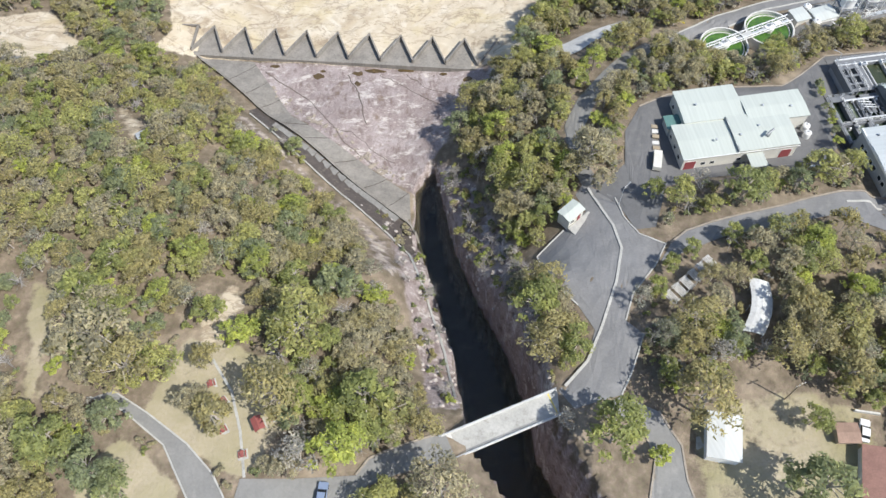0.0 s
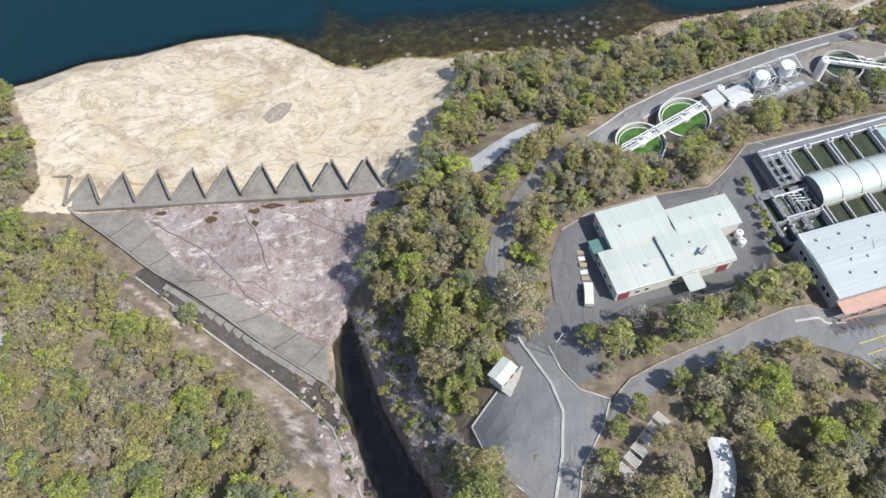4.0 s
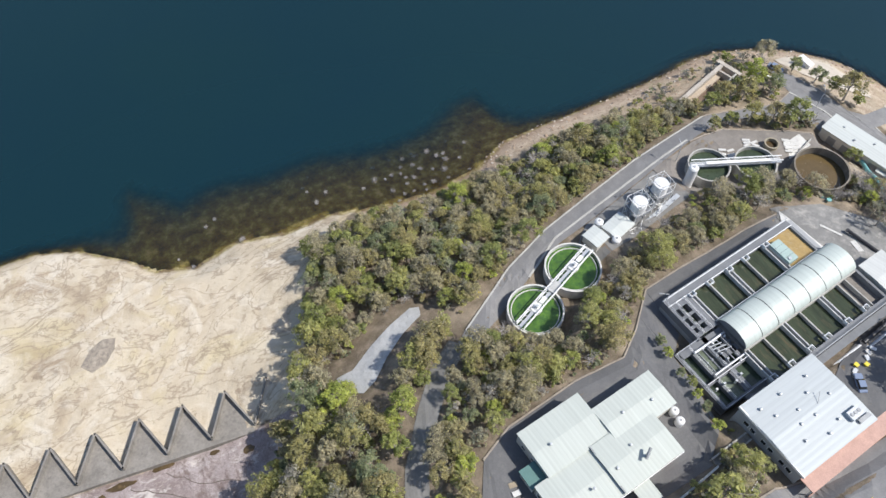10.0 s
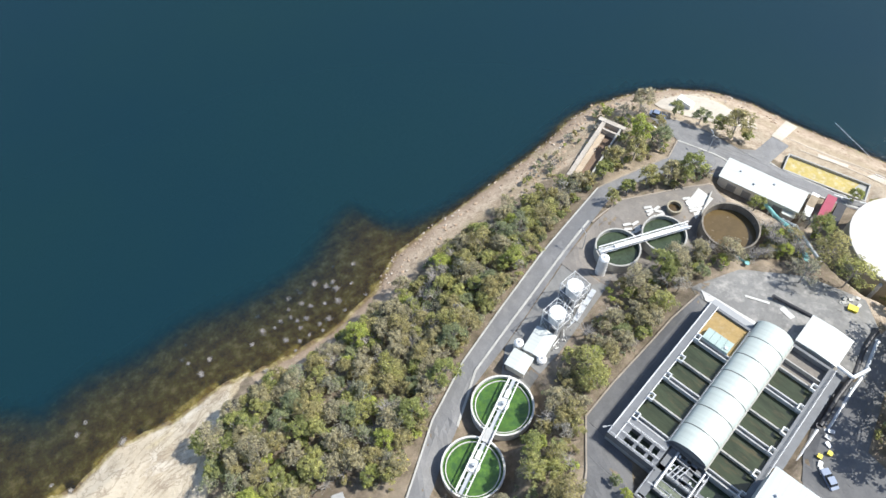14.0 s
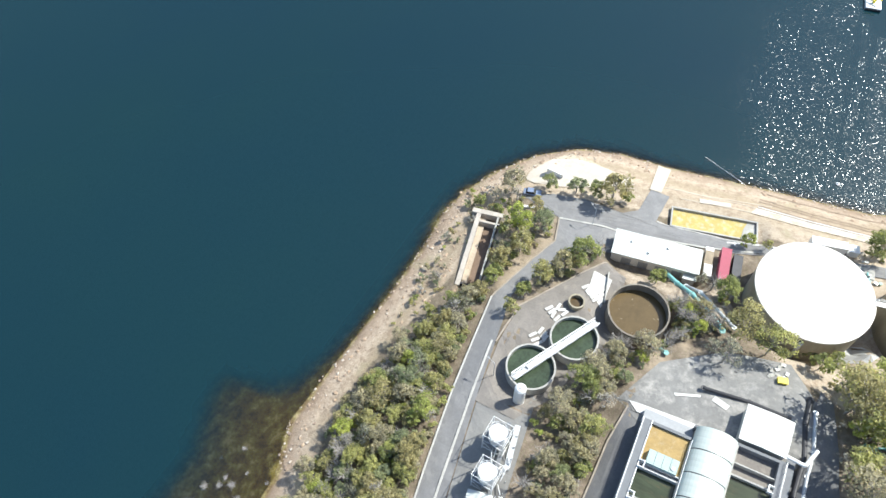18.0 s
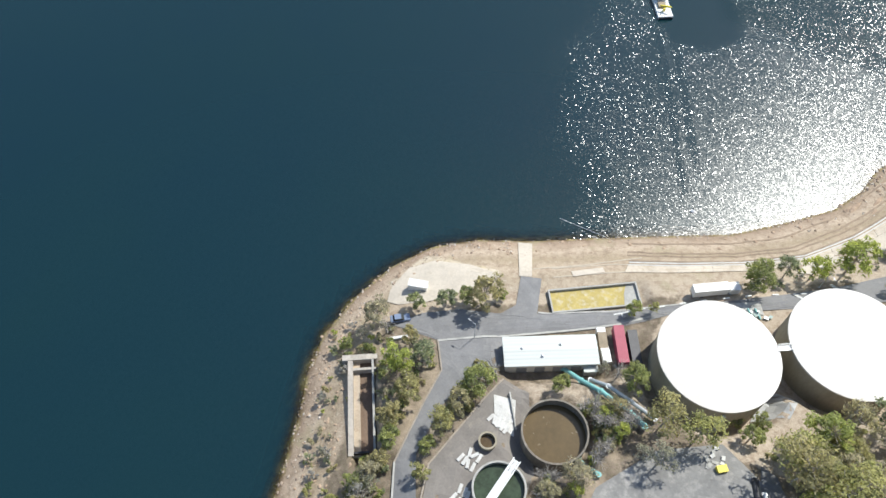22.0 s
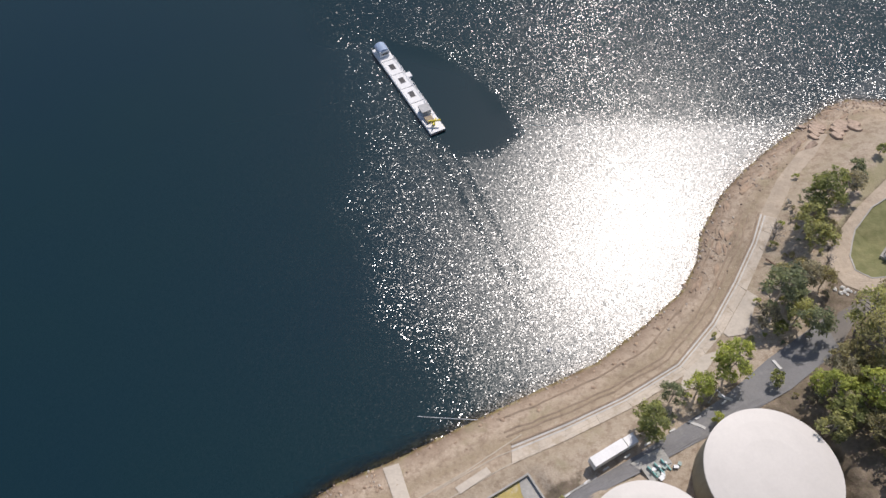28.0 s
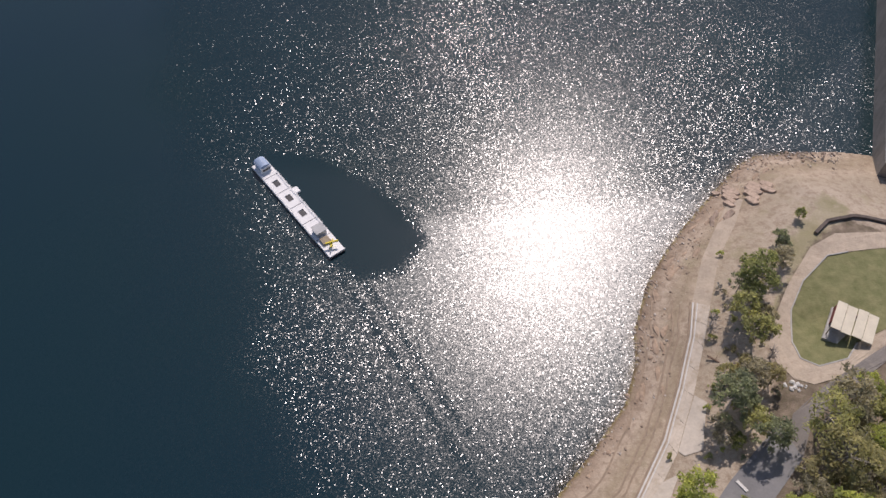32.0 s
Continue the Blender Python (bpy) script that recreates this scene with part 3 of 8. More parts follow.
def thing(name, x, y, z, rz=0.0, label="", category="", group="", kind=""):
    ob = new(name)
    ob.empty_display_size = 0.5
    ob.matrix_basis = pose(x, y, z, 0, 0, rz)
    return tagged(ob, label, category, group, kind)


def B():
    return bmesh.new()


def box(bm, x0, x1, y0, y1, z0, z1):
    vs = [bm.verts.new((x, y, z)) for z in (z0, z1) for x, y in ((x0, y0), (x1, y0), (x1, y1), (x0, y1))]
    for f in ((3, 2, 1, 0), (4, 5, 6, 7), (0, 1, 5, 4), (1, 2, 6, 5), (2, 3, 7, 6), (3, 0, 4, 7)):
        bm.faces.new([vs[i] for i in f])
    return bm


def beam(bm, p, q, w, h):
    p, q = Vector(p), Vector(q)
    d = (q - p).normalized()
    s = d.cross(Vector((0, 0, 1)))
    s = (s.normalized() if s.length > 1e-4 else Vector((1, 0, 0))) * w / 2
    u = s.cross(d).normalized() * h / 2
    vs = [bm.verts.new(e + a * s + b * u) for e in (p, q) for a, b in ((-1, -1), (1, -1), (1, 1), (-1, 1))]
    for f in ((0, 1, 2, 3), (7, 6, 5, 4), (1, 0, 4, 5), (2, 1, 5, 6), (3, 2, 6, 7), (0, 3, 7, 4)):
        bm.faces.new([vs[i] for i in f])
    return bm


def tube(bm, p, q, r, seg=10, r2=None):
    p, q = Vector(p), Vector(q)
    d = (q - p).normalized()
    s = d.cross(Vector((0, 0, 1)))
    s = s.normalized() if s.length > 1e-4 else Vector((1, 0, 0))
    u = d.cross(s)
    rings = []
    for e, rr in ((p, r), (q, r if r2 is None else r2)):
        rings.append([bm.verts.new(e + rr * (math.cos(k * math.tau / seg) * s + math.sin(k * math.tau / seg) * u)) for k in range(seg)])
    for k in range(seg):
        bm.faces.new((rings[0][k], rings[0][(k + 1) % seg], rings[1][(k + 1) % seg], rings[1][k]))
    bm.faces.new(rings[0][::-1])
    bm.faces.new(rings[1])
    return bm


def lathe(bm, profile, seg=48, cx=0.0, cy=0.0):
    """A turned shell from (radius, height) pairs; a radius of 0 closes it."""
    rings = []
    for r, z in profile:
        rings.append([bm.verts.new((cx, cy, z))] if r == 0 else [bm.verts.new((cx + r * math.cos(k * math.tau / seg), cy + r * math.sin(k * math.tau / seg), z)) for k in range(seg)])
    for a, b in zip(rings, rings[1:]):
        for k in range(seg):
            l = (k + 1) % seg
            q = [a[k % len(a)], a[l % len(a)], b[l % len(b)], b[k % len(b)]]
            q = list(dict.fromkeys(q))
            if len(q) > 2:
                bm.faces.new(q)
    return bm


def prism(bm, poly, z0, z1):
    lo, hi = [bm.verts.new((x, y, z0)) for x, y in poly], [bm.verts.new((x, y, z1)) for x, y in poly]
    n = len(poly)
    for k in range(n):
        bm.faces.new((lo[k], lo[(k + 1) % n], hi[(k + 1) % n], hi[k]))
    bm.faces.new(hi)
    bm.faces.new(lo[::-1])
    bmesh.ops.recalc_face_normals(bm, faces=bm.faces)
    return bm


# ---- lie of the land ----
# spot heights (x, y, z) of the hill, the chute, the plant and the point
LEVELS_WEST = [(-72.5, 121.7, 25.7), (-58.5, 131, 17.5), (-35.1, 42.1, 35.1), (-122.8, 204.8, 9.4), (-128.7, 128.7, 30.4), (-70.2, 70.2, 35.1), (-140.4, 23.4, 42.1), (-23.4, 17.5, 33.9), (-3.5, 43.3, 31), (-14, 81.9, 19.9), (-30.4, 112.3, 8.2), (-93.6, 175.5, 10.5), (-87.8, 152.1, 15.2), (-111.1, 163.8, 16.4), (-187.2, 234, 11.7), (-187.2, 70.2, 46.8), (-16.4, 58.5, 28.1), (-46.8, 99.4, 25.7)]
LEVELS_CHUTE = [(-38.6, 165, 2.9), (-19.9, 145.1, 3.7), (-22.2, 124, 1.9), (-7, 118.2, 1.2), (9.4, 157.9, 2.9), (0, 140.4, 2.9), (-70.2, 167.3, 3.2), (11.7, 149.8, 3.3), (-70.2, 189.5, 3.5), (-12.9, 194.2, 3), (23.4, 193, 3), (-46.8, 214.1, 2.6), (32.8, 175.5, 4.2), (-87.8, 193, 5.3), (-46.8, 145.1, 3), (-9.4, 131, 1.8), (-4.7, 98.3, 2.3), (0, 77.2, 7), (3.5, 58.5, 14)]
LEVELS_PLANT = [(21.1, 48, 31.6), (36.3, 62, 31.6), (40.9, 91.3, 27.5), (48, 80.7, 29.2), (52.6, 103, 25.7), (53.8, 122.8, 25.2), (76, 126.4, 24), (94.8, 132.2, 22.8), (28.1, 111.1, 23.4), (18.7, 131, 16.4), (23.4, 149.8, 11.7), (36.3, 153.3, 14), (56.2, 162.6, 13.6), (70.2, 160.3, 15.6), (46.8, 181.3, 9.4), (70.2, 187.2, 7), (93.6, 184.9, 9.4), (105.3, 134.5, 21.6), (128.7, 111.1, 21.6), (87.8, 85.4, 30.4), (105.3, 72.5, 32.2), (62, 66.7, 32.2), (46.8, 38.6, 32.2), (81.9, 32.8, 32.8), (128.7, 70.2, 30.4), (23.4, 72.5, 29.2), (32.8, 23.4, 31.6), (117, 35.1, 32.8)]
LEVELS_EAST = [(117, 184.9, 10.5), (122.8, 167.3, 14.7), (147.4, 169.6, 15), (148.6, 160.3, 14), (138.1, 147.4, 18.1), (160.3, 145.1, 17), (143.9, 139.2, 21.1), (163.8, 115.8, 21.6), (191.9, 153.3, 9.9), (181.3, 194.2, 6.2), (159.1, 189.5, 8.8), (193, 180.2, 7.4), (208.3, 155.6, 6.6), (215.3, 134.5, 7), (204.8, 136.9, 8.2), (212.9, 122.8, 8.8), (215.3, 95.9, 11.7), (222.3, 84.2, 11.7), (230.5, 93.6, 6.4), (175.5, 131, 15.2), (177.8, 99.4, 18.7), (251.5, 29.2, 10.5), (258.6, 33.9, 11.1), (278.5, 7, 10.3), (270.3, 50.3, 7), (292.5, 17.5, 8.2), (234, 46.8, 15.2), (205.9, 60.8, 18.7), (163.8, 70.2, 24.6), (269.1, -29.2, 11.7), (210.6, 0, 25.7)]
SHORE = [(-468, 175.5), (-234, 216.4), (-140.4, 224.6), (-111.1, 224.6), (-88.9, 227), (-72.5, 231.7), (-56.2, 231.1), (-37.4, 234), (-21.1, 232.8), (-10.5, 228.1), (0, 218.8), (5.8, 211.8), (15.2, 208.3), (26.9, 210.6), (39.8, 207.1), (52.6, 207.1), (66.7, 202.4), (81.9, 200.1), (97.1, 201.6), (109, 206.6), (126.4, 206.6), (152.1, 205.8), (166.1, 206), (177.8, 207.3), (188.4, 206.5), (201.2, 201.2), (211.8, 194.2), (220, 184.9), (224.6, 173.2), (227, 159.1), (231.7, 140.4), (236.3, 120.5), (239.8, 105.3), (246.9, 90.1), (253.9, 77.2), (262.1, 69), (270.3, 64.3), (282, 52.6), (289, 42.1), (294.8, 31.6), (301.9, 16.4), (307.7, 3.5), (308.9, -3.5), (305.4, -12.9), (296, -24.6), (284.3, -29.2), (234, -70.2), (175.5, -140.4), (117, -468)]
SPOTS = np.array(LEVELS_WEST + LEVELS_CHUTE + LEVELS_PLANT + LEVELS_EAST, float)


def fit_levels():
    r = np.linalg.norm(SPOTS[:, None, :2] - SPOTS[None, :, :2], axis=2)
    n = len(SPOTS)
    k = np.zeros((n + 1, n + 1))
    k[:n, :n], k[:n, n], k[n, :n] = -r - np.eye(n) * 1.5, 1, 1
    return np.linalg.solve(k, np.append(SPOTS[:, 2], 0))


LEVEL_W = fit_levels()


def inside(poly, x, y):
    hit = np.zeros(np.shape(x), bool)
    for (ax, ay), (bx, by) in zip(poly, poly[1:] + poly[:1]):
        if ay != by:
            hit ^= ((ay > y) != (by > y)) & (x < (bx - ax) * (y - ay) / (by - ay) + ax)
    return hit


def line_dist(pts, x, y):
    d = np.full(np.shape(x), 1e9)
    for (ax, ay), (bx, by) in zip(pts, pts[1:]):
        t = np.clip(((x - ax) * (bx - ax) + (y - ay) * (by - ay)) / ((bx - ax) ** 2 + (by - ay) ** 2), 0, 1)
        d = np.minimum(d, np.hypot(x - ax - t * (bx - ax), y - ay - t * (by - ay)))
    return d


def poly_dist(poly, x, y):
    """Metres to the edge of an outline, positive inside."""
    d = line_dist(poly + poly[:1], x, y)
    return np.where(inside(poly, x, y), d, -d)


def shore_dist(x, y):
    d = line_dist(SHORE, x, y)
    return np.where(inside(SHORE, x, y), d, -d)


GORGE = [(-0.8, 126), (-6.6, 117.6), (-7.7, 105), (-3.3, 84.6), (0.6, 66), (1.8, 52), (2.5, 39), (8, 30), (14, 12), (20, -30), (40, -30), (31, 14), (25, 29.6), (19.3, 43.3), (18.6, 53.3), (14.6, 69.3), (8.8, 82.7), (3.4, 98.7), (0.8, 115)]
CHUTE = [(-71, 169), (24.5, 156.6), (30, 150), (9, 141), (2, 129), (-3, 123), (-7, 116), (-24, 129), (-41, 144)]
LEDGE = [(-22, 112), (-13, 98), (-9.6, 80), (-6, 60), (-4.5, 47), (2, 46), (0.6, 66), (-3.3, 84.6), (-7.7, 105), (-12, 106)]
LEDGE_DRAIN = [(-53, 141), (-46, 132), (-38, 123), (-24, 109), (-14, 97), (-9.6, 80), (-14, 82), (-22, 102), (-36, 117), (-47, 128), (-56, 139)]
BUSH_PATCH = [(-49, 57), (-44, 62), (-41, 70), (-44, 77), (-48, 72), (-50, 64)]
STONY = [(140, 152), (150, 147), (160, 144), (166, 137), (172, 130), (178, 126), (188, 130), (187, 140), (182, 158), (176, 156), (174, 138), (160, 146)]
POINT_GRASS = [(262, 46), (274, 36), (282, 20), (290.5, 9.5), (291.5, -2), (291, -12), (284, -26), (276, -20), (270, 10), (262, 26), (250, 42), (236, 58), (226, 80), (232, 84), (244, 66)]
LEDGE_EAST = [(0, 124), (7.5, 117), (13.2, 98), (18.6, 82), (20.5, 60), (20, 47), (18, 47), (18, 53), (14, 69), (8, 83), (3, 99), (-1, 118)]
SHELF = [(-100, 240), (-84, 198), (-80, 180), (-84, 169), (-71, 169.5), (24.5, 156.6), (29, 164), (33, 178), (40, 190), (56, 203), (70, 208), (40, 240), (-40, 250)]
CLEARING = [(-127.7, 178), (-115, 183), (-101, 165), (-99, 156), (-119, 154)]
BROWN_CLEARING = [(-85.8, 142), (-77.7, 132), (-70.7, 122.5), (-74, 117.5), (-79.8, 126)]
WEST_CLEAR = [(-84, 76), (-78.5, 72.5), (-77.6, 62), (-77, 51), (-71, 51.4), (-71, 49.5), (-80, 49.6), (-81, 60), (-83.5, 66)]
PICNIC = [(-51.8, 61.7), (-42, 60), (-33.8, 56.5), (-31.5, 42), (-38, 33.5), (-47, 38), (-57, 45.5)]
PICNIC_WEST = [(-60, 42), (-49.5, 33), (-46.5, 24), (-62, 22), (-67, 34)]
HOUSE_YARD = [(43.4, 43), (65.7, 45), (76, 40), (78, 24), (62, 20), (43, 24)]
SAND_TIP = [(216.5, 186), (214, 173.5), (212, 164), (204, 176), (198.5, 190), (204.5, 193)]
LAWN = [(260, -2.4), (263.2, 6.5), (264.6, 11.7), (261, 22.2), (255.3, 30.5), (247.7, 36.9), (243, 38.8), (239.4, 37), (238, 30.2), (240.5, 25), (240, 4)]


def land(x, y):
    """Height of the ground, from the spot heights, the shore and the gorge."""
    x, y = np.asarray(x, float), np.asarray(y, float)
    z = np.full(x.shape, LEVEL_W[-1])
    for (px, py, _), w in zip(SPOTS, LEVEL_W):
        z -= w * np.hypot(x - px, y - py)
    s = shore_dist(x, y)
    rough = np.sin(x * 0.9 + 1.3 * np.sin(y * 0.5)) * np.cos(y * 0.8 + np.sin(x * 0.37)) * 0.12
    z = z + rough * np.clip(s / 6, 0, 1)
    z = np.where(s > 0, np.minimum(z, 0.42 * s), 0)
    weedy = np.clip(1 - np.abs(x - 58) / 78, 0, 1) * 3
    slope = 0.75 - 0.69 * np.clip(weedy, 0, 1)
    z = np.where(s <= 0, np.maximum(slope * np.maximum(s, -19) + 0.32 * np.minimum(s + 19, 0), -9), z)
    g = poly_dist(GORGE, x, y)
    k = np.clip(g / 1.7, 0, 1)
    return np.where(g > 0, z + (np.minimum(z, -14) - z) * (k * k * (3 - 2 * k)), z), s


STEP = 1.3
GX = np.arange(-150, 345, STEP)
GY = np.arange(-10, 258, STEP)
gx, gy = np.meshgrid(GX, GY, indexing="ij")
GZ, GS = land(gx, gy)


def flatten(poly, z, soft=3.0):
    """A level pad under a building or tank."""
    global GZ
    k = np.clip(poly_dist(poly, gx, gy) / soft + 1, 0, 1)
    GZ = GZ + (z - GZ) * k


def circle(cx, cy, r, n=24):
    return [(cx + r * math.cos(k * math.tau / n), cy + r * math.sin(k * math.tau / n)) for k in range(n)]


flatten(circle(80, 147.5, 8), 15.3)
flatten(circle(93.8, 152.8, 8), 15.2)
flatten(circle(143.5, 162.5, 7), 13.2)
flatten(circle(154.8, 157.3, 7), 13.2)
flatten(circle(168.8, 147.6, 8), 11.6)
flatten(circle(190.7, 115.3, 14.5), 12.2)
flatten(circle(199, 87, 15), 12.8)
flatten([(54, 99), (90, 102), (90, 124), (54, 124)], 25.0)
flatten([(97, 104), (148, 108), (147, 140), (103, 134)], 21.3)
flatten([(97, 86), (120, 87), (120, 106), (97, 104)], 27.2)
flatten([(182, 158), (186, 138), (197, 140), (193, 163)], 8.4)
flatten([(157, 184.5), (183, 191.8), (182, 195.5), (156, 188.3)], 3.2, 1.0)
flatten([(202, 152), (208.5, 129), (215, 131), (208, 153)], 6.9, 2)


def ground_z(x, y):
    """The ground as the mesh has it, between its points."""
    fx = min(max((x - GX[0]) / STEP, 0), len(GX) - 1.001)
    fy = min(max((y - GY[0]) / STEP, 0), len(GY) - 1.001)
    i, j = int(fx), int(fy)
    u, v = fx - i, fy - j
    a, b, c, d = GZ[i, j], GZ[i + 1, j], GZ[i + 1, j + 1], GZ[i, j + 1]
    return a + u * (b - a) + v * (c - b) if u >= v else a + v * (d - a) + u * (c - d)


def grid_mesh(name, xs, ys, zs, material):
    nx, ny = len(xs), len(ys)
    xx, yy = np.meshgrid(xs, ys, indexing="ij")
    co = np.stack([xx, yy, zs], -1).reshape(-1, 3)
    i, j = np.meshgrid(np.arange(nx - 1), np.arange(ny - 1), indexing="ij")
    a = (i * ny + j).ravel()
    tri = np.stack([a, a + ny, a + ny + 1, a, a + ny + 1, a + 1], -1).reshape(-1, 3)
    me = bpy.data.meshes.new(name)
    me.vertices.add(len(co))
    me.vertices.foreach_set("co", co.ravel())
    me.loops.add(tri.size)
    me.loops.foreach_set("vertex_index", tri.ravel())
    me.polygons.add(len(tri))
    me.polygons.foreach_set("loop_start", np.arange(0, tri.size, 3))
    me.update()
    me.polygons.foreach_set("use_smooth", [True] * len(tri))
    me.materials.append(M[material])
    return me


def zone_attr(me, name, values):
    me.attributes.new(name, "FLOAT", "POINT").data.foreach_set("value", np.clip(values, 0, 1).ravel())


# far margins: the same sheet goes on to the horizon
XS = np.concatenate([[-2500, -900, -400, -230], GX, [380, 470, 700, 1200, 2500]])
YS = np.concatenate([[-2500, -900, -300, -90], GY, [300, 400, 700, 1300, 2500]])
fxx, fyy = np.meshgrid(XS, YS, indexing="ij")
FZ, FS = land(fxx, fyy)
FZ = np.clip(FZ, -9, 45)
FZ[4:-5, 4:-5] = GZ
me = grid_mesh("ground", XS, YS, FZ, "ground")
soft = lambda poly, w=3.0: np.clip(0.5 + poly_dist(poly, fxx, fyy) / w, 0, 1)
zone_attr(me, "sand", np.maximum.reduce([soft(SHELF), soft(CLEARING), soft(SAND_TIP), 0.7 * soft(BUSH_PATCH), 0.3 * soft(LEDGE), 0.45 * soft(LEDGE_DRAIN), 0.2 * soft(LEDGE_EAST), 0.55 * soft(BROWN_CLEARING)]))
zone_attr(me, "rock", np.maximum.reduce([soft(CHUTE), soft(GORGE, 2.0), soft(LEDGE), 0.6 * soft(LEDGE_DRAIN), 0.9 * soft(LEDGE_EAST)]))
# painted shade fades in from 1.2 m inside the gorge outline
zone_attr(me, "gorge_shade", np.clip((poly_dist(GORGE, fxx, fyy) - 1.2) / 1.2, 0, 1))
bank_w = np.where(fxx > 222, 30.0, np.where(fxx > 195, 24.0, 9.0 + 5 * np.clip((fxx - 130) / 40, 0, 1)))
zone_attr(me, "bank", np.maximum.reduce([np.where((FS > -12) & (fxx > 60), 0.5 + (bank_w - FS) / 4, 0) * (1 - 0.7 * soft(POINT_GRASS) * (fyy < 22)), 0.6 * soft(LEDGE_EAST), 0.55 * soft(STONY), 0.8 * soft(circle(193, 101, 27))]))
zone_attr(me, "grass", np.maximum.reduce([0.75 * soft(POINT_GRASS), soft(PICNIC), 0.8 * soft(WEST_CLEAR), soft(PICNIC_WEST), 0.62 * soft(HOUSE_YARD)]))
zone_attr(me, "shore", FS / 26)
zone_attr(me, "lawn", soft(LAWN, 1.0))
zone_attr(me, "wet", np.where(FS < 0, 1.0, 0.75 - FS / 3))
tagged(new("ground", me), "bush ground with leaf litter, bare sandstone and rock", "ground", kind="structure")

WX = np.concatenate([[-2500, -900, -400], np.arange(-160, 520, 2.6), [560, 700, 1200, 2500]])
WY = np.concatenate([[-2500, -900, -300], np.arange(-90, 330, 2.6), [360, 420, 700, 1300, 2500]])
wx, wy = np.meshgrid(WX, WY, indexing="ij")
WZ, WS = land(wx, wy)
me = grid_mesh("water", WX, WY, np.where(WS > 3, -0.6, 0.0), "water")
zone_attr(me, "depth", np.where(WS > 0, 0, np.clip(-WZ / 2.6, 0, 1)))
# calm lee of the barge
lee = [(369.4, 134), (361.6, 120.9), (347.1, 111.3), (334.6, 105.2), (321.2, 103.6), (315.5, 112.7), (317.6, 122), (325, 126.5)]
zone_attr(me, "calm", np.clip(0.7 + poly_dist(lee, wx, wy) / 6, 0, 1))
# slack water off the northern shore, smoother water beyond the lee
edge = 146 - 8 * np.clip((300 - wx) / 40, 0, 1) + 5 * np.sin(wx * 0.05) + 2.5 * np.sin(wx * 0.17)
slack = np.clip((wy - edge) / 16, 0, 1)
zone_attr(me, "slack", slack)
beyond = poly_dist([(330, 106), (311, 52), (305, 20), (345, -90), (520, -90), (520, 330), (400, 330), (372, 140), (350, 108)], wx, wy)
zone_attr(me, "lull", np.clip(0.5 + beyond / 8, 0, 1) * (1 - slack))
lake = tagged(new("water", me), "dark blue-green rippled reservoir water", "water", kind="structure")

# ---- roads and yards ----
sheet_count = [0]


def sheet(name, poly, material, label, category="road", dz=0.1, cell=2.0):
    """Paving laid over the ground: its outline cut into strips that follow the slope."""
    sheet_count[0] += 1
    dz += 0.012 * (sheet_count[0] % 9)
    xs = sorted({round(x, 3) for x, _ in poly})
    cuts = []
    for a, b in zip(xs, xs[1:]):
        n = max(1, math.ceil((b - a) / cell))
        cuts += [a + (b - a) * k / n for k in range(n)]
    cuts.append(xs[-1])
    bm = B()
    seen = {}

    def vert(x, y):
        key = (round(x, 3), round(y, 3))
        if key not in seen:
            seen[key] = bm.verts.new((x, y, ground_z(x, y) + dz))
        return seen[key]

    for a, b in zip(cuts, cuts[1:]):
        if b - a < 1e-4:
            continue
        mid = (a + b) / 2
        spans = []
        for (ax, ay), (bx, by) in zip(poly, poly[1:] + poly[:1]):
            if min(ax, bx) < mid < max(ax, bx):
                f = lambda x: ay + (by - ay) * (x - ax) / (bx - ax)
                spans.append((f(mid), f(a), f(b)))
        spans.sort()
        for lo, hi in zip(spans[::2], spans[1::2]):
            n = max(1, math.ceil((hi[0] - lo[0]) / cell))
            for k in range(n):
                q = [vert(a, lo[1] + (hi[1] - lo[1]) * k / n), vert(b, lo[2] + (hi[2] - lo[2]) * k / n), vert(b, lo[2] + (hi[2] - lo[2]) * (k + 1) / n), vert(a, lo[1] + (hi[1] - lo[1]) * (k + 1) / n)]
                q = list(dict.fromkeys(q))
                if len(q) > 2:
                    try:
                        bm.faces.new(q)
                    except ValueError:
                        pass
    return tagged(new(name, finish(name, bm, material)), label, category, kind="structure")


def ribbon(name, pts, width, material, label, height=0.14, base=0.06, category="kerb", step=1.2, kind="structure"):
    """A low strip with a top and two sides along a line: kerbs, painted lines, paths."""
    bm = B()
    fine = []
    for (ax, ay), (bx, by) in zip(pts, pts[1:]):
        n = max(1, math.ceil(math.hypot(bx - ax, by - ay) / step))
        fine += [(ax + (bx - ax) * k / n, ay + (by - ay) * k / n) for k in range(n)]
    fine.append(pts[-1])
    rows = []
    for k, (x, y) in enumerate(fine):
        (ax, ay), (bx, by) = fine[max(k - 1, 0)], fine[min(k + 1, len(fine) - 1)]
        l = math.hypot(bx - ax, by - ay) or 1
        nx, ny = -(by - ay) / l * width / 2, (bx - ax) / l * width / 2
        z = max(ground_z(x + nx, y + ny), ground_z(x - nx, y - ny), ground_z(x, y)) + base
        rows.append([bm.verts.new((x + s * nx, y + s * ny, z + h)) for s, h in ((1, -0.3), (1, height), (-1, height), (-1, -0.3))])
    for a, b in zip(rows, rows[1:]):
        for k in range(3):
            bm.faces.new((a[k], a[k + 1], b[k + 1], b[k]))
    for r in (rows[0], rows[-1]):
        bm.faces.new(r)
    bmesh.ops.recalc_face_normals(bm, faces=bm.faces)
    return tagged(new(name, finish(name, bm, material)), label, category, kind=kind)


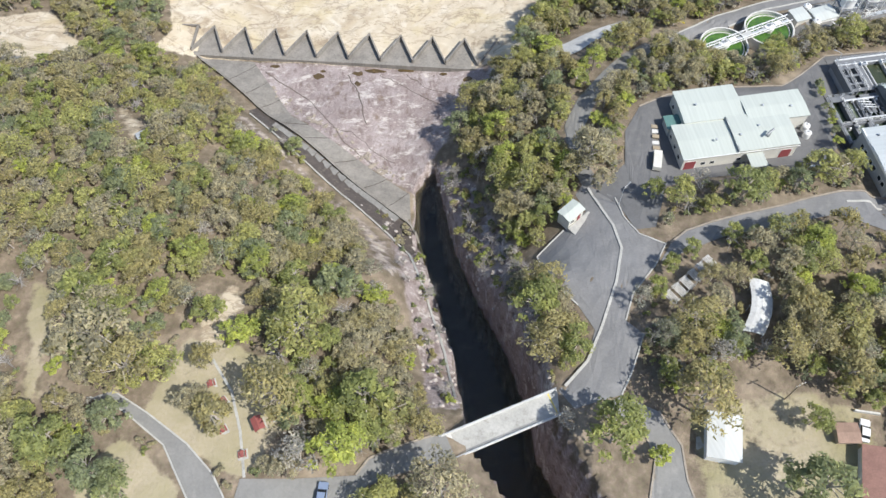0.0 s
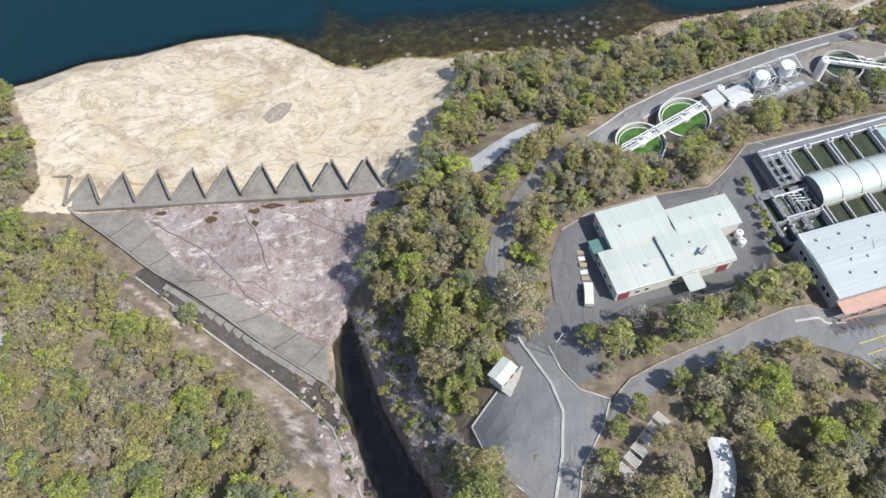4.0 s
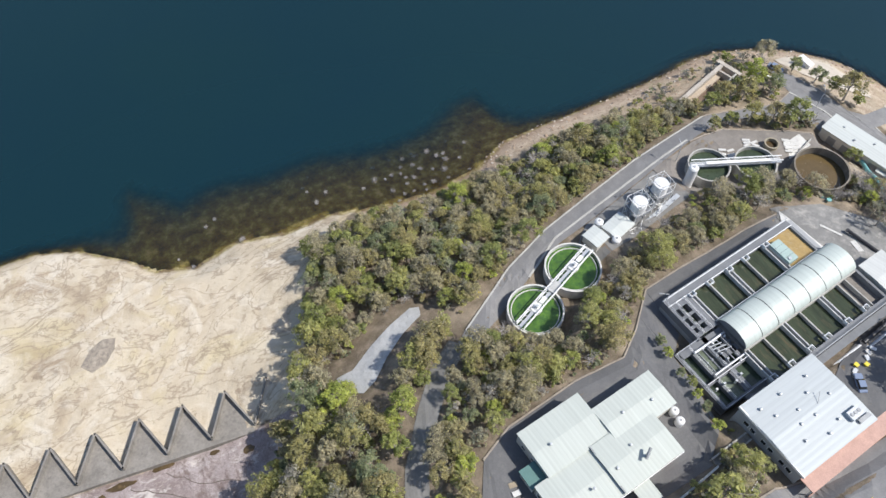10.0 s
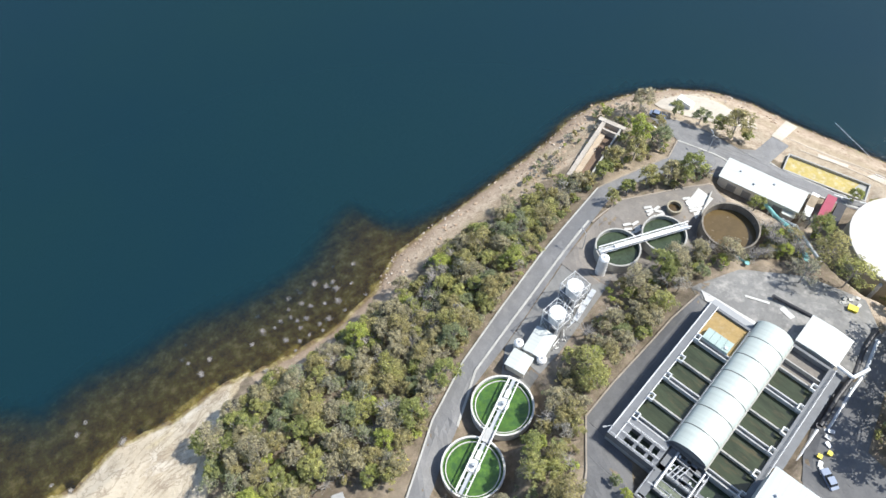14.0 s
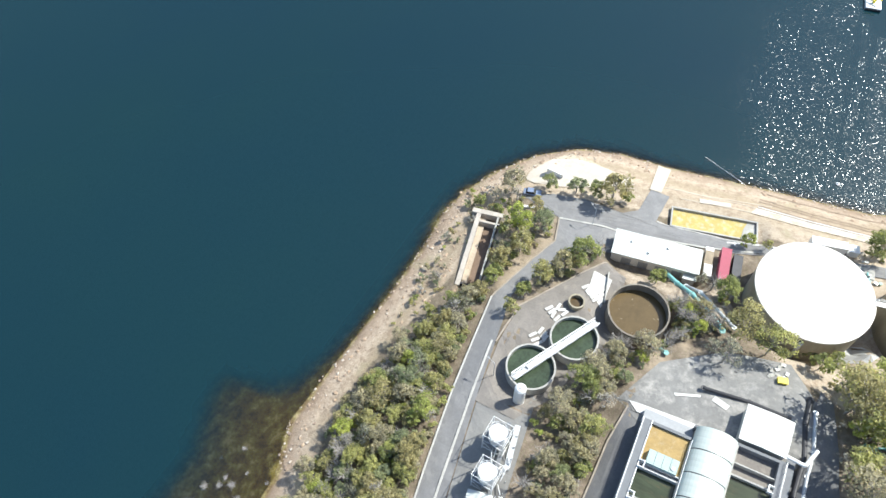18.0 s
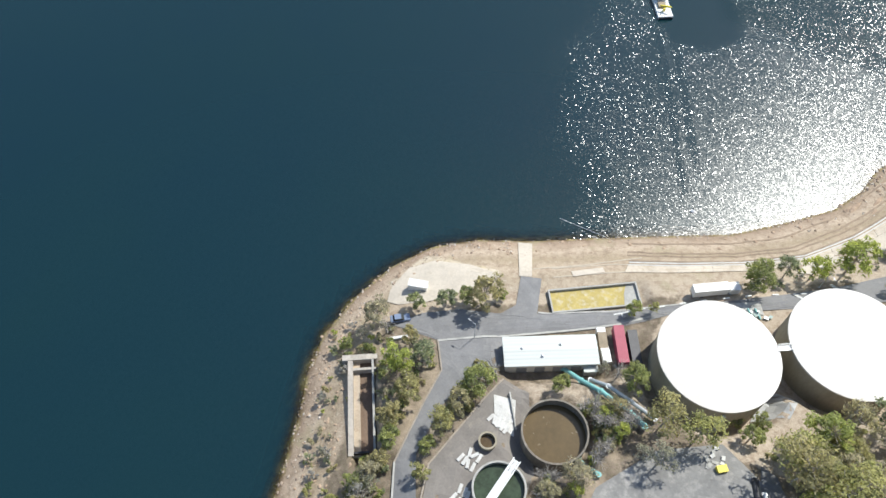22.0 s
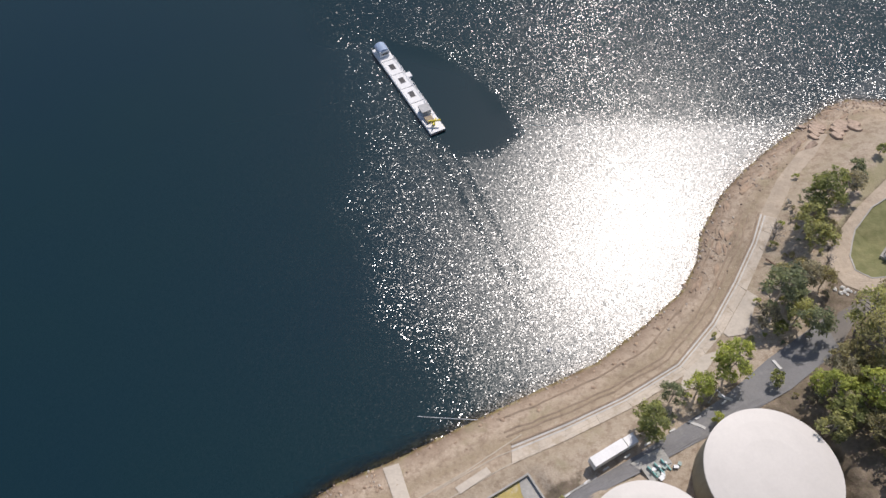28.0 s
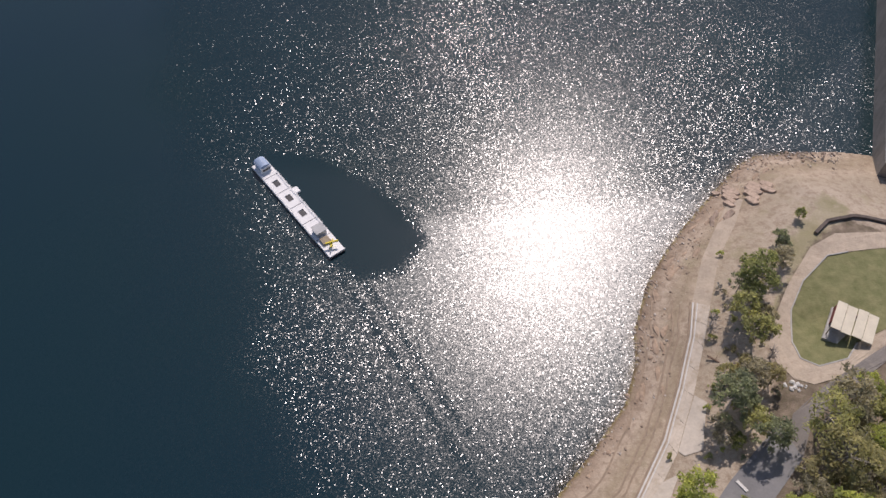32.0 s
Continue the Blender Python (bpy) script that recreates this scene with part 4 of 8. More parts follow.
ROAD_UP = [(20.5, 47.5), (27, 53.3), (29.5, 60), (27, 66), (22.5, 72), (21, 82), (27.5, 87.5), (33, 91.5), (31.5, 97), (33.5, 99.5), (40, 94), (40.6, 88.1), (42.9, 83), (48, 79.7), (44.5, 74.1), (38.4, 67.4), (35.8, 61.3), (38.8, 58), (34.9, 50.1), (32.2, 45.7), (23, 43.6)]
ROAD_LINK = [(33.5, 99), (30.2, 109), (32, 119), (37, 128.5), (45, 138.5), (52, 146), (59, 150.5), (61.5, 146.8), (55.5, 142.5), (48.5, 135.5), (41, 126), (36.5, 117), (34.2, 109), (38, 97)]
YARD_A = [(36, 97), (40, 92), (42.5, 84.2), (47, 84.5), (52, 96.3), (60, 98.5), (88, 99.5), (97, 107), (97.5, 121.5), (103, 126), (103.3, 133), (142, 137), (144, 140.3), (135.3, 140.8), (126.8, 140.3), (114, 139.7), (103.8, 138.6), (94.6, 130.8), (88, 126.5), (76, 127), (58.5, 125), (50.7, 121.6), (45.8, 114), (44, 104)]
YARD_EAST = [(142, 138), (145, 143), (158, 138.5), (168, 127), (171.5, 114), (163, 106), (151, 103), (147, 109)]
CAR_PARK = [(45.8, 75), (49.1, 79.7), (53.1, 82.6), (59.2, 84.4), (67.2, 86), (75.2, 87.3), (82.3, 89.1), (89.3, 90.3), (94.6, 90.2), (101.5, 88.6), (114, 87.6), (135, 88), (135, 62), (104, 66), (97, 77), (86.2, 84), (76.8, 82.6), (67.7, 81.3), (60, 80.1), (55.8, 78.6)]
ROAD_CLAR = [(58, 147), (63.5, 150.8), (70, 154.6), (81.3, 161.3), (95.7, 167.2), (113.4, 171.6), (131, 175.4), (144.7, 178), (157.5, 180.2), (172, 177), (181, 174.6), (188.9, 177), (191.5, 188.5), (196, 182.3), (198.5, 173.5), (199, 163.3), (202.2, 160), (211.7, 160), (211.8, 154.7), (200.5, 154.6), (205, 134.6), (212.1, 107.4), (220, 83.9), (226, 70.7), (232, 54), (223, 56), (216.8, 70.9), (212, 90), (204.9, 123.2), (200.4, 134.1), (193.3, 161.2), (188.4, 172), (181, 169), (172, 172.5), (160, 175.8), (146, 172.7), (133, 169.9), (113, 164.9), (105, 163), (93, 160.8), (84, 156.3), (76, 152.8), (66, 147)]
TANK_PAD = [(131, 169.5), (146, 172), (158, 172.5), (175, 163.5), (181, 160), (178, 154), (160, 150.5), (140, 155.5), (131, 160)]
PICNIC_ROAD = [(-67.3, 49.4), (-60.6, 46.5), (-52.4, 39.7), (-47.1, 30.3), (-45, 10), (-37, 10), (-40.8, 30.1), (-43.2, 34.3), (-48.3, 39.8), (-56.4, 46), (-63.4, 50.7)]
ROAD_WEST = [(-38.2, 33.3), (-28.9, 33), (-17.9, 33.2), (-15.5, 36.4), (-10.8, 38), (-1.6, 40.6), (0.2, 35.4), (-10.8, 33), (-16.5, 31), (-22, 24), (-24, 10), (-37, 10), (-40, 25)]
DRIVE = [(32.2, 45.7), (38.5, 42.1), (41.4, 35.5), (41.2, 29.5), (45, 8), (33, 8), (34.2, 27), (36.3, 33.5), (35, 39), (28, 43.5)]
LAWN_PATH = [(269.6, 4.8), (268.8, 13.4), (261.8, 26.3), (256.4, 34), (249.3, 42.4), (244.4, 44.3), (239.1, 44.4), (235.8, 41.7), (234.6, 34), (236.6, 24), (238, 4), (240, 4), (240.5, 25), (238, 30.2), (239.3, 37.1), (243, 38.9), (247.7, 37), (255.3, 30.6), (261.1, 22.3), (264.6, 11.7), (263.2, 6.5), (259.8, -2.4), (264, -6.8)]
ROAD_PAVILION = [(238, 4), (236.6, 24), (234.6, 40), (232.2, 50.5), (226, 58), (223, 56), (228.6, 49), (231, 38.5), (233.4, 24), (234, 4)]
YARD_PIPES = [(119.5, 88), (119.5, 100), (128, 104), (146, 109), (151, 104), (163, 107.5), (168, 107), (166, 104), (156, 101), (148, 99), (137, 96), (135, 88.2)]
SILO_PAD = [(98, 157.5), (100.5, 152), (112, 153), (130, 156.5), (139.5, 158.5), (139.5, 168), (133, 169.6), (113, 164.7), (105, 162.8)]
BAR_PARK = [(89.1, 87.4), (94.5, 87.2), (100.2, 85.7)]
for nm, poly, ma, lb in (("road", ROAD_UP, "asphalt", "grey asphalt road and car park by the bridge"), ("road", ROAD_LINK, "asphalt_pale", "narrow asphalt road under trees"), ("road", YARD_A, "asphalt_yard", "asphalt works yard round the buildings"),
                         ("road", YARD_EAST, "yard_worn", "worn asphalt yard with pale patches"), ("road", CAR_PARK, "asphalt", "asphalt car park with painted bays"), ("road", YARD_PIPES, "asphalt_yard", "asphalt yard beside the plant pipes"), ("road", ROAD_CLAR, "asphalt", "asphalt road along the settling tanks"),
                         ("pavement", TANK_PAD, "asphalt_brown", "brownish paved pad round the tanks"), ("pavement", SILO_PAD, "asphalt_pale", "pale paved pad round the silos"), ("road", PICNIC_ROAD, "asphalt_pale", "curving asphalt park road"), ("road", ROAD_WEST, "asphalt_pale", "asphalt road to the bridge"),
                         ("road", DRIVE, "asphalt_pale", "asphalt drive beside the shed"), ("pavement", LAWN_PATH, "sandy", "pale path round the lawn"), ("road", ROAD_PAVILION, "asphalt_brown", "narrow asphalt drive beside the pavilion")):
    sheet(nm, poly, ma, lb)
PAVED = [ROAD_UP, ROAD_LINK, YARD_A, YARD_EAST, CAR_PARK, ROAD_CLAR, TANK_PAD, PICNIC_ROAD, ROAD_WEST, DRIVE, LAWN_PATH, YARD_PIPES, SILO_PAD, ROAD_PAVILION]
sheet("road", [(189.4, 177.0), (193.6, 161.4), (185.4, 159.9), (181.4, 165.6), (176.6, 170.4), (170.4, 173.2), (181.6, 173.6), (186.0, 175.6)], "asphalt", "asphalt junction beside the long shed")
sheet("pavement", [(225.4, 162.2), (225.6, 158.4), (211.9, 157.2), (211.6, 160.4)], "sandy_pale", "concrete boat ramp down to the water", "ramp", 0.16)
sheet("pavement", [(145.3, 140.8), (147.4, 126.5), (145.6, 126.4), (143.6, 138.4)], "concrete_pale", "pale concrete apron strip beside the plant", "pavement", 0.24)
sheet("pavement", [(155.4, 125.8), (154.6, 122.4), (153.2, 122.8), (154.0, 126.0)], "concrete_pale", "pale concrete patch on the yard", "pavement", 0.24)
sheet("pavement", [(151.9, 133.4), (154.2, 128.4), (153.6, 128.2), (151.3, 132.9)], "concrete_pale", "pale concrete patch on the yard", "pavement", 0.24)
rg = random.Random(21)


def jagged(pts, shake=0.35):
    out = []
    for (ax, ay), (bx, by) in zip(pts, pts[1:]):
        for k in range(4):
            out.append((ax + (bx - ax) * k / 4 + rg.uniform(-shake, shake), ay + (by - ay) * k / 4 + rg.uniform(-shake, shake)))
    return out + [pts[-1]]


SLAB_IN = [(222.2, 132.9), (224.1, 119.6), (227.2, 104.7), (232, 88.9), (241.3, 75.4), (251, 64.8), (261.4, 54.6), (269.6, 48.1)]
SLAB_OUT = [(217.6, 134.2), (219.9, 121), (223.9, 103.4), (228.9, 87.6), (236.6, 75.6), (247.2, 63.6), (257, 54), (266.1, 45.6)]
sheet("track", SLAB_IN + SLAB_OUT[::-1], "slab_track", "pale concrete slab track along the bank", "track", 0.14)
sheet("track", [(269.6, 48.1), (280.6, 37), (290, 24.5), (296.5, 15), (293.5, 13.5), (286, 22.5), (278, 34), (266.1, 45.6)], "sandy", "worn sandy track on the point", "track", 0.1)
sheet("pavement", [(229.3, 88.4), (232.4, 82.4), (232.4, 78.2), (224.4, 88.6), (224.6, 92.4)], "sandy_pale", "pale dusty hardstand beside the track", "pavement", 0.16)
sheet("pavement", [(247.2, 63.4), (244.2, 62.4), (234.6, 70.6), (235.4, 74.6), (237, 75)], "sandy_pale", "pale dusty hardstand beside the track", "pavement", 0.16)
for k in range(7):
    (ax, ay), (bx, by), (cx, cy), (dx, dy) = SLAB_IN[k], SLAB_IN[k + 1], SLAB_OUT[k], SLAB_OUT[k + 1]
    for f in (0.0, 0.5):
        ribbon("trim", [(ax + (bx - ax) * f, ay + (by - ay) * f), (cx + (dx - cx) * f, cy + (dy - cy) * f)], 0.05, "stained", "dark joint between the track slabs", 0.02, 0.2, "joint")

for f, wd, ma in ((0.05, 0.34, "concrete_pale"), (0.3, 0.26, "concrete_pale"), (-0.1, 0.4, "rut"), (0.17, 0.2, "rut")):
    line = [(ax + (cx - ax) * f, ay + (cy - ay) * f) for (ax, ay), (cx, cy) in zip(SLAB_IN, SLAB_OUT)]
    ribbon("kerb", line, wd, ma, "worn pale kerb line along the slab track" if ma == "concrete_pale" else "dusty gutter line beside the slab track", 0.05, 0.17)

KERBS_BRIDGE = [([(34.4, 98), (37.9, 86), (38.4, 79.3), (35.5, 70.4), (30.9, 60.4), (27, 53.3), (21.8, 48.2)], 0.55), ([(39.8, 94), (40.6, 88.1), (42.9, 83), (48, 79.7), (44.5, 74.1), (38.4, 67.4), (35.8, 61.3)], 0.3), ([(38.8, 58), (34.9, 50.1), (32.2, 45.7)], 0.3), ([(27.5, 87.5), (21, 82), (22.5, 72), (27, 66)], 0.3), ([(50.7, 121.8), (58.5, 125.2), (76, 127.2), (88, 126.7), (94.6, 131), (103.8, 138.8), (114, 139.9), (126.8, 140.5), (135.3, 141), (144, 140.5)], 0.35)]
KERBS_BRIDGE += [([(49.1, 79.9), (53.1, 82.8), (59.2, 84.6), (67.2, 86.2), (75.2, 87.5), (82.3, 89.3), (89.3, 90.5), (94.6, 90.4), (101.5, 88.9)], 0.35), ([(-67.3, 49.6), (-60.6, 46.6), (-52.4, 39.9), (-47.1, 30.4), (-45, 10)], 0.3), ([(-63.4, 50.8), (-56.4, 46.2), (-48.3, 40), (-43.2, 34.5), (-40.8, 30.3), (-37, 10)], 0.3), ([(-17.9, 33.3), (-15.6, 36.2), (-10.8, 38.1), (-1.6, 40.7)], 0.35), ([(38.5, 42.2), (41.5, 35.5), (41.3, 29.5), (45, 8)], 0.35), ([(35, 39), (36.3, 33.5), (34.2, 27), (33, 8)], 0.35)]
KERBS_TANKS = [([(63.5, 150.6), (70, 154.4), (81.3, 161.2), (95.7, 167), (113.4, 171.4), (131, 175.3), (144.7, 177.8), (157.5, 180)], 0.4), ([(84, 156.4), (96, 163.2), (112, 166.8), (133, 171.2), (146, 173.6)], 0.5), ([(146, 172.6), (158, 172.6), (175, 163.6), (181, 160)], 0.35)]
KERBS_EAST = [([(157.5, 180), (172, 176.8), (181, 174.4), (188.9, 176.9)], 0.35), ([(188.7, 176.8), (192.7, 161.8), (196.8, 147.4), (200.4, 135.7), (204.2, 127.6)], 0.5), ([(200.8, 154.4), (205.2, 134.8), (209.5, 118)], 0.4), ([(263.2, 6.5), (264.6, 11.7), (261, 22.3), (255.3, 30.6), (247.7, 37), (243, 38.9), (239.3, 37.1), (238, 30.2), (240.5, 25)], 0.3)]
for pts, wd in KERBS_BRIDGE + KERBS_TANKS + KERBS_EAST:
    ribbon("kerb", pts, wd, "verge" if wd == 0.35 else "kerb", "worn pale kerb along the asphalt edge", 0.14, 0.14)
for x, y, a in ((206.1, 129.8, -70), (207.5, 125.2, -70), (209.1, 120.4, -70), (210.8, 115.5, -71), (212.2, 110.2, -73), (213.7, 105, -75), (215.3, 98.6, -77), (216.5, 92.1, -75), (218.4, 85.2, -70)):
    c, n = math.cos(radians(a)), math.sin(radians(a))
    ribbon("trim", [(x - 0.75 * c, y - 0.75 * n), (x + 0.75 * c, y + 0.75 * n)], 0.36, "line_white", "white painted dash on the lakeside road", 0.03, 0.3, "marking")
ribbon("trim", [(204.9, 132.8), (203.6, 136.4)], 0.35, "line_white", "white painted letter mark on the road", 0.03, 0.22, "marking")
ribbon("trim", [(203.3, 134.3), (205.2, 134.9)], 0.3, "line_white", "white painted letter mark on the road", 0.04, 0.22, "marking")
sheet("pavement", [(210.4, 110.3), (212.2, 102.7), (208.1, 102.2), (207.2, 108.1)], "concrete", "pale concrete patch beside the road", "pavement", 0.28)
sheet("pavement", [(203, 192.3), (211, 189.2), (214.2, 183), (213.6, 173.4), (211, 164.5), (207.2, 169.4), (203.4, 174.7), (199.5, 181.8), (198, 188.8), (199, 192)], "sandy_pale", "pale dusty concrete hardstand on the point", "pavement", 0.12)
for off in (3.2, 4.6, 9.0):
    rut = [(SLAB_IN[k][0] + off * 0.9 - 0.25 * k, SLAB_IN[k][1] + off * (0.1 + 0.1 * k)) for k in range(len(SLAB_IN))]
    ribbon("track_rail", jagged(rut, 0.25), 0.45, "rut", "dark wheel rut worn along the bank", 0.02, 0.05, "track", 1.0)
for pts, w in (([(210.9, 164.7), (207.7, 172.1), (204.8, 177.3), (201.4, 181.2)], 0.22), ([(209.7, 163.4), (206.8, 170.8), (203.8, 176.3), (200.6, 180)], 0.22),
               ([(212.8, 151.9), (217.2, 136.7), (221, 120.8), (225, 103.8), (230, 88.3), (238, 75.8), (248.6, 64.2), (258.4, 54.6), (267, 46.6)], 0.3), ([(216, 152.4), (220.4, 137.2), (223, 119.8), (226.4, 104.4), (231.2, 88.7), (240.2, 75.5), (250, 64.5), (260.2, 54.4), (268.6, 47.6)], 0.3), ([(215, 157.1), (218.8, 144.5), (224.6, 129.7)], 0.3)):
    ribbon("track_rail", pts, w, "rail_pale", "worn wheel track line on the bank", 0.04, 0.04, "track")
sheet("pavement", [(215.6, 147.6), (218.6, 139.7), (216.8, 139.1), (213.9, 146.8)], "sandy_pale", "pale concrete strip beside the basin", "pavement", 0.12)
for p, q in (((220.7, 85.3), (218.3, 83.4)), ((216.3, 94.3), (213.4, 92.2)), ((225.3, 69.9), (222.4, 69.8))):
    ribbon("trim", [p, q], 0.7, "concrete_pale", "white concrete strip across the parking bays", 0.12, 0.2, "kerb")
ribbon("wall", [(271.9, 9.2), (273.8, 3.6), (272.1, -3.2), (266.9, -10.4)], 0.9, "crack", "dark low retaining wall above the path", 0.9, 0.0, "wall")
ribbon("trim", BAR_PARK, 0.5, "kerb", "white painted median strip", 0.1, 0.14)
for k in range(4):
    ox, oy = 98.6 + 0.16 * k, 77.2 + 2.55 * (1 - k)
    ribbon("trim", [(ox, oy), (ox + 9.6, oy + 1.0)], 0.14, "line_yellow", "yellow painted bay line", 0.03, 0.2, "marking")
ribbon("trim", [(103.4, 82.5), (103.9, 69)], 0.14, "line_yellow", "yellow painted bay line", 0.03, 0.2, "marking")


# ---- spillway ----
def spillway():
    top, base = 4.9, 1.6
    a, b = Vector((-73.5, 171.8)), Vector((23.2, 157.3))
    d = (b - a) / 10
    n = Vector((-d.y, d.x)).normalized()
    t = thing("spillway", a.x, a.y, 0, 0, "weathered grey concrete labyrinth spillway with zigzag crest walls", "spillway")
    lo = [d * k for k in range(11)]
    hi = [d * (k + 0.5) + n * 10.1 for k in range(10)]

    def slab(p, q, w=0.42):
        bm = B()
        e = (q - p).normalized() * 0.12
        beam(bm, (p.x - e.x, p.y - e.y, (top + base) / 2), (q.x + e.x, q.y + e.y, (top + base) / 2), w, top - base)
        return bm

    for k in range(10):
        part("crest_wall", slab(lo[k], hi[k]), "concrete_dark", t)
        part("crest_wall", slab(hi[k], lo[k + 1]), "concrete_dark", t)
        bm = prism(B(), [(lo[k].x, lo[k].y), (lo[k + 1].x, lo[k + 1].y), (hi[k].x, hi[k].y)], base - 0.5, 3.45)
        part("floor_slab", bm, "concrete_dark", t, "stained concrete floor slab")
    part("crest_wall", slab(lo[0], lo[0] + n * 10 - d * 0.05), "concrete_dark", t)
    part("crest_wall", slab(lo[0] + n * 10, lo[0] + n * 10 - d * 0.55), "concrete_dark", t)
    part("crest_wall", slab(lo[10], lo[10] + n * 9 + d * 0.55), "concrete_dark", t)
    bm = prism(B(), [tuple(lo[0] - d * 0.8 - n * 1.4), tuple(lo[10] + d * 0.2 - n * 1.4), tuple(lo[10] + d * 0.2), tuple(lo[0] - d * 0.8)], base - 1.5, 3.75)
    part("apron", bm, "concrete_dark", t, "concrete apron along the toe")
    bm = prism(B(), [tuple(lo[0] - d * 0.8), tuple(lo[0]), tuple(lo[0] + n * 10), tuple(lo[0] - d * 0.6 + n * 10)], base - 1, 3.55)
    part("abutment", bm, "concrete", t, "pale concrete abutment slab")


spillway()
WALL_LINE = [(-71.4, 169.6), (-60.8, 157.8), (-50.8, 146.6), (-37.3, 133.5), (-21, 116.9), (-8, 104.6), (-5, 98.8)]
sheet("pavement", [(-70.6, 169.2), (-54.3, 166.6), (-41.4, 144), (-24.3, 129.4), (-8.2, 115.7), (-7.4, 105), (-20.6, 117.4), (-37, 134), (-50.4, 147.2), (-60.4, 158.4)], "concrete_dark", "stained concrete lining beside the training wall", "slab", 0.25)
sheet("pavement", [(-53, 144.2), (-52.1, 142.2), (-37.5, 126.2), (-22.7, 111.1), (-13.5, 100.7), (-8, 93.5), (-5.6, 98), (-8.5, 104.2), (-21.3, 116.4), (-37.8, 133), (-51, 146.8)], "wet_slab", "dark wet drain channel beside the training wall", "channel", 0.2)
drain = tagged(new("channel_slabs"), "row of paler concrete slabs along the drain", "slab", kind="structure")
for k in range(17):
    f = k / 16
    x, y = -44.6 + 32 * f, 137.6 - 30.4 * f
    ob = part("slab", prism(B(), [(-1.36, -0.85), (1.36, -0.85), (1.36, 0.85), (-1.36, 0.85)], 0, 0.08), "slab_grey", drain)
    ob.matrix_basis = pose(x, y, ground_z(x, y) + 0.42, 0, 0, -43.5)
for (ax, ay), (bx, by) in zip([(-60.4, 158.4), (-55, 152.2), (-50.4, 147.2), (-43.5, 140.4), (-37, 134), (-28.8, 125.6), (-20.6, 117.4), (-14, 111.2)], [(-53.4, 165), (-49.4, 158), (-45.4, 151), (-36.4, 139.8), (-30.4, 134.6), (-22.4, 127.8), (-14.4, 121), (-8.6, 116)]):
    ribbon("trim", [(ax, ay), (bx, by)], 0.14, "wet_slab", "dark joint across the concrete lining", 0.02, 0.3, "joint")
ribbon("wall", WALL_LINE, 0.6, "concrete_dark", "low concrete training wall of the chute", 1.1, 0.0, "wall")
ribbon("wall", [(-52.4, 142.3), (-37.9, 125.8), (-23, 110.7), (-13.9, 100.4), (-8.4, 93.2)], 0.4, "concrete", "low concrete drain wall", 0.5, 0.0, "wall")
ribbon("wall", [(-8.4, 93.2), (-4.6, 80), (-1, 64), (0.8, 50)], 0.5, "concrete", "pale ledge kerb along the gorge", 0.3, 0.0, "wall")


# open joints and brown pools on the chute rock
for pts, w in (([(-50.2, 162), (-44.7, 157.3), (-37.5, 151)], 0.3), ([(-37.5, 151), (-31.1, 141.9), (-25.3, 132.7), (-18.9, 127), (-13.9, 123)], 0.22), ([(-16.1, 158.6), (-11.5, 155.8), (-5.3, 150.6), (2.8, 145.1)], 0.2),
               ([(-25.6, 159), (-23.5, 154.9), (-22.2, 151.6), (-20.8, 143.7), (-19.8, 139.6)], 0.3), ([(-30, 139), (-24, 137), (-17, 130), (-12, 126.5)], 0.18), ([(-8, 158.5), (-2, 153), (6, 149)], 0.16)):
    ribbon("rock_joint", jagged(pts), w, "crack", "dark open joint in the chute rock", 0.02, 0.04, "joint", 0.8)
for x, y, r, e in ((-22.3, 159.6, 1.1, 1.6), (-17.2, 160.4, 1.0, 3.2), (-34.2, 159.3, 1.1, 1.5), (-47.6, 164.4, 0.9, 1.6), (-8.1, 160.3, 0.9, 3.0), (10.2, 154.6, 0.9, 1.6), (3.1, 157.9, 0.6, 2.0), (-22.6, 155.4, 1.2, 0.8), (-33.0, 161.3, 0.6, 1.4)):
    sheet("pool", [(x + e * r * (0.75 + 0.5 * rg.random()) * math.cos(k * math.tau / 11), y - e * 0.14 * r * math.cos(k * math.tau / 11) + r * (0.6 + 0.6 * rg.random()) * math.sin(k * math.tau / 11)) for k in range(11)], "brown_water", "shallow brown pool on the rock", "pool", 0.05, 0.8)


sheet("stain", [(-18, 192.6), (-15, 196), (-11.5, 197.4), (-8.6, 196.4), (-9.6, 193.4), (-12.4, 190.6), (-16, 189.8)], "stained", "dark weathered patch on the sandstone", "rock", 0.05, 1.0)


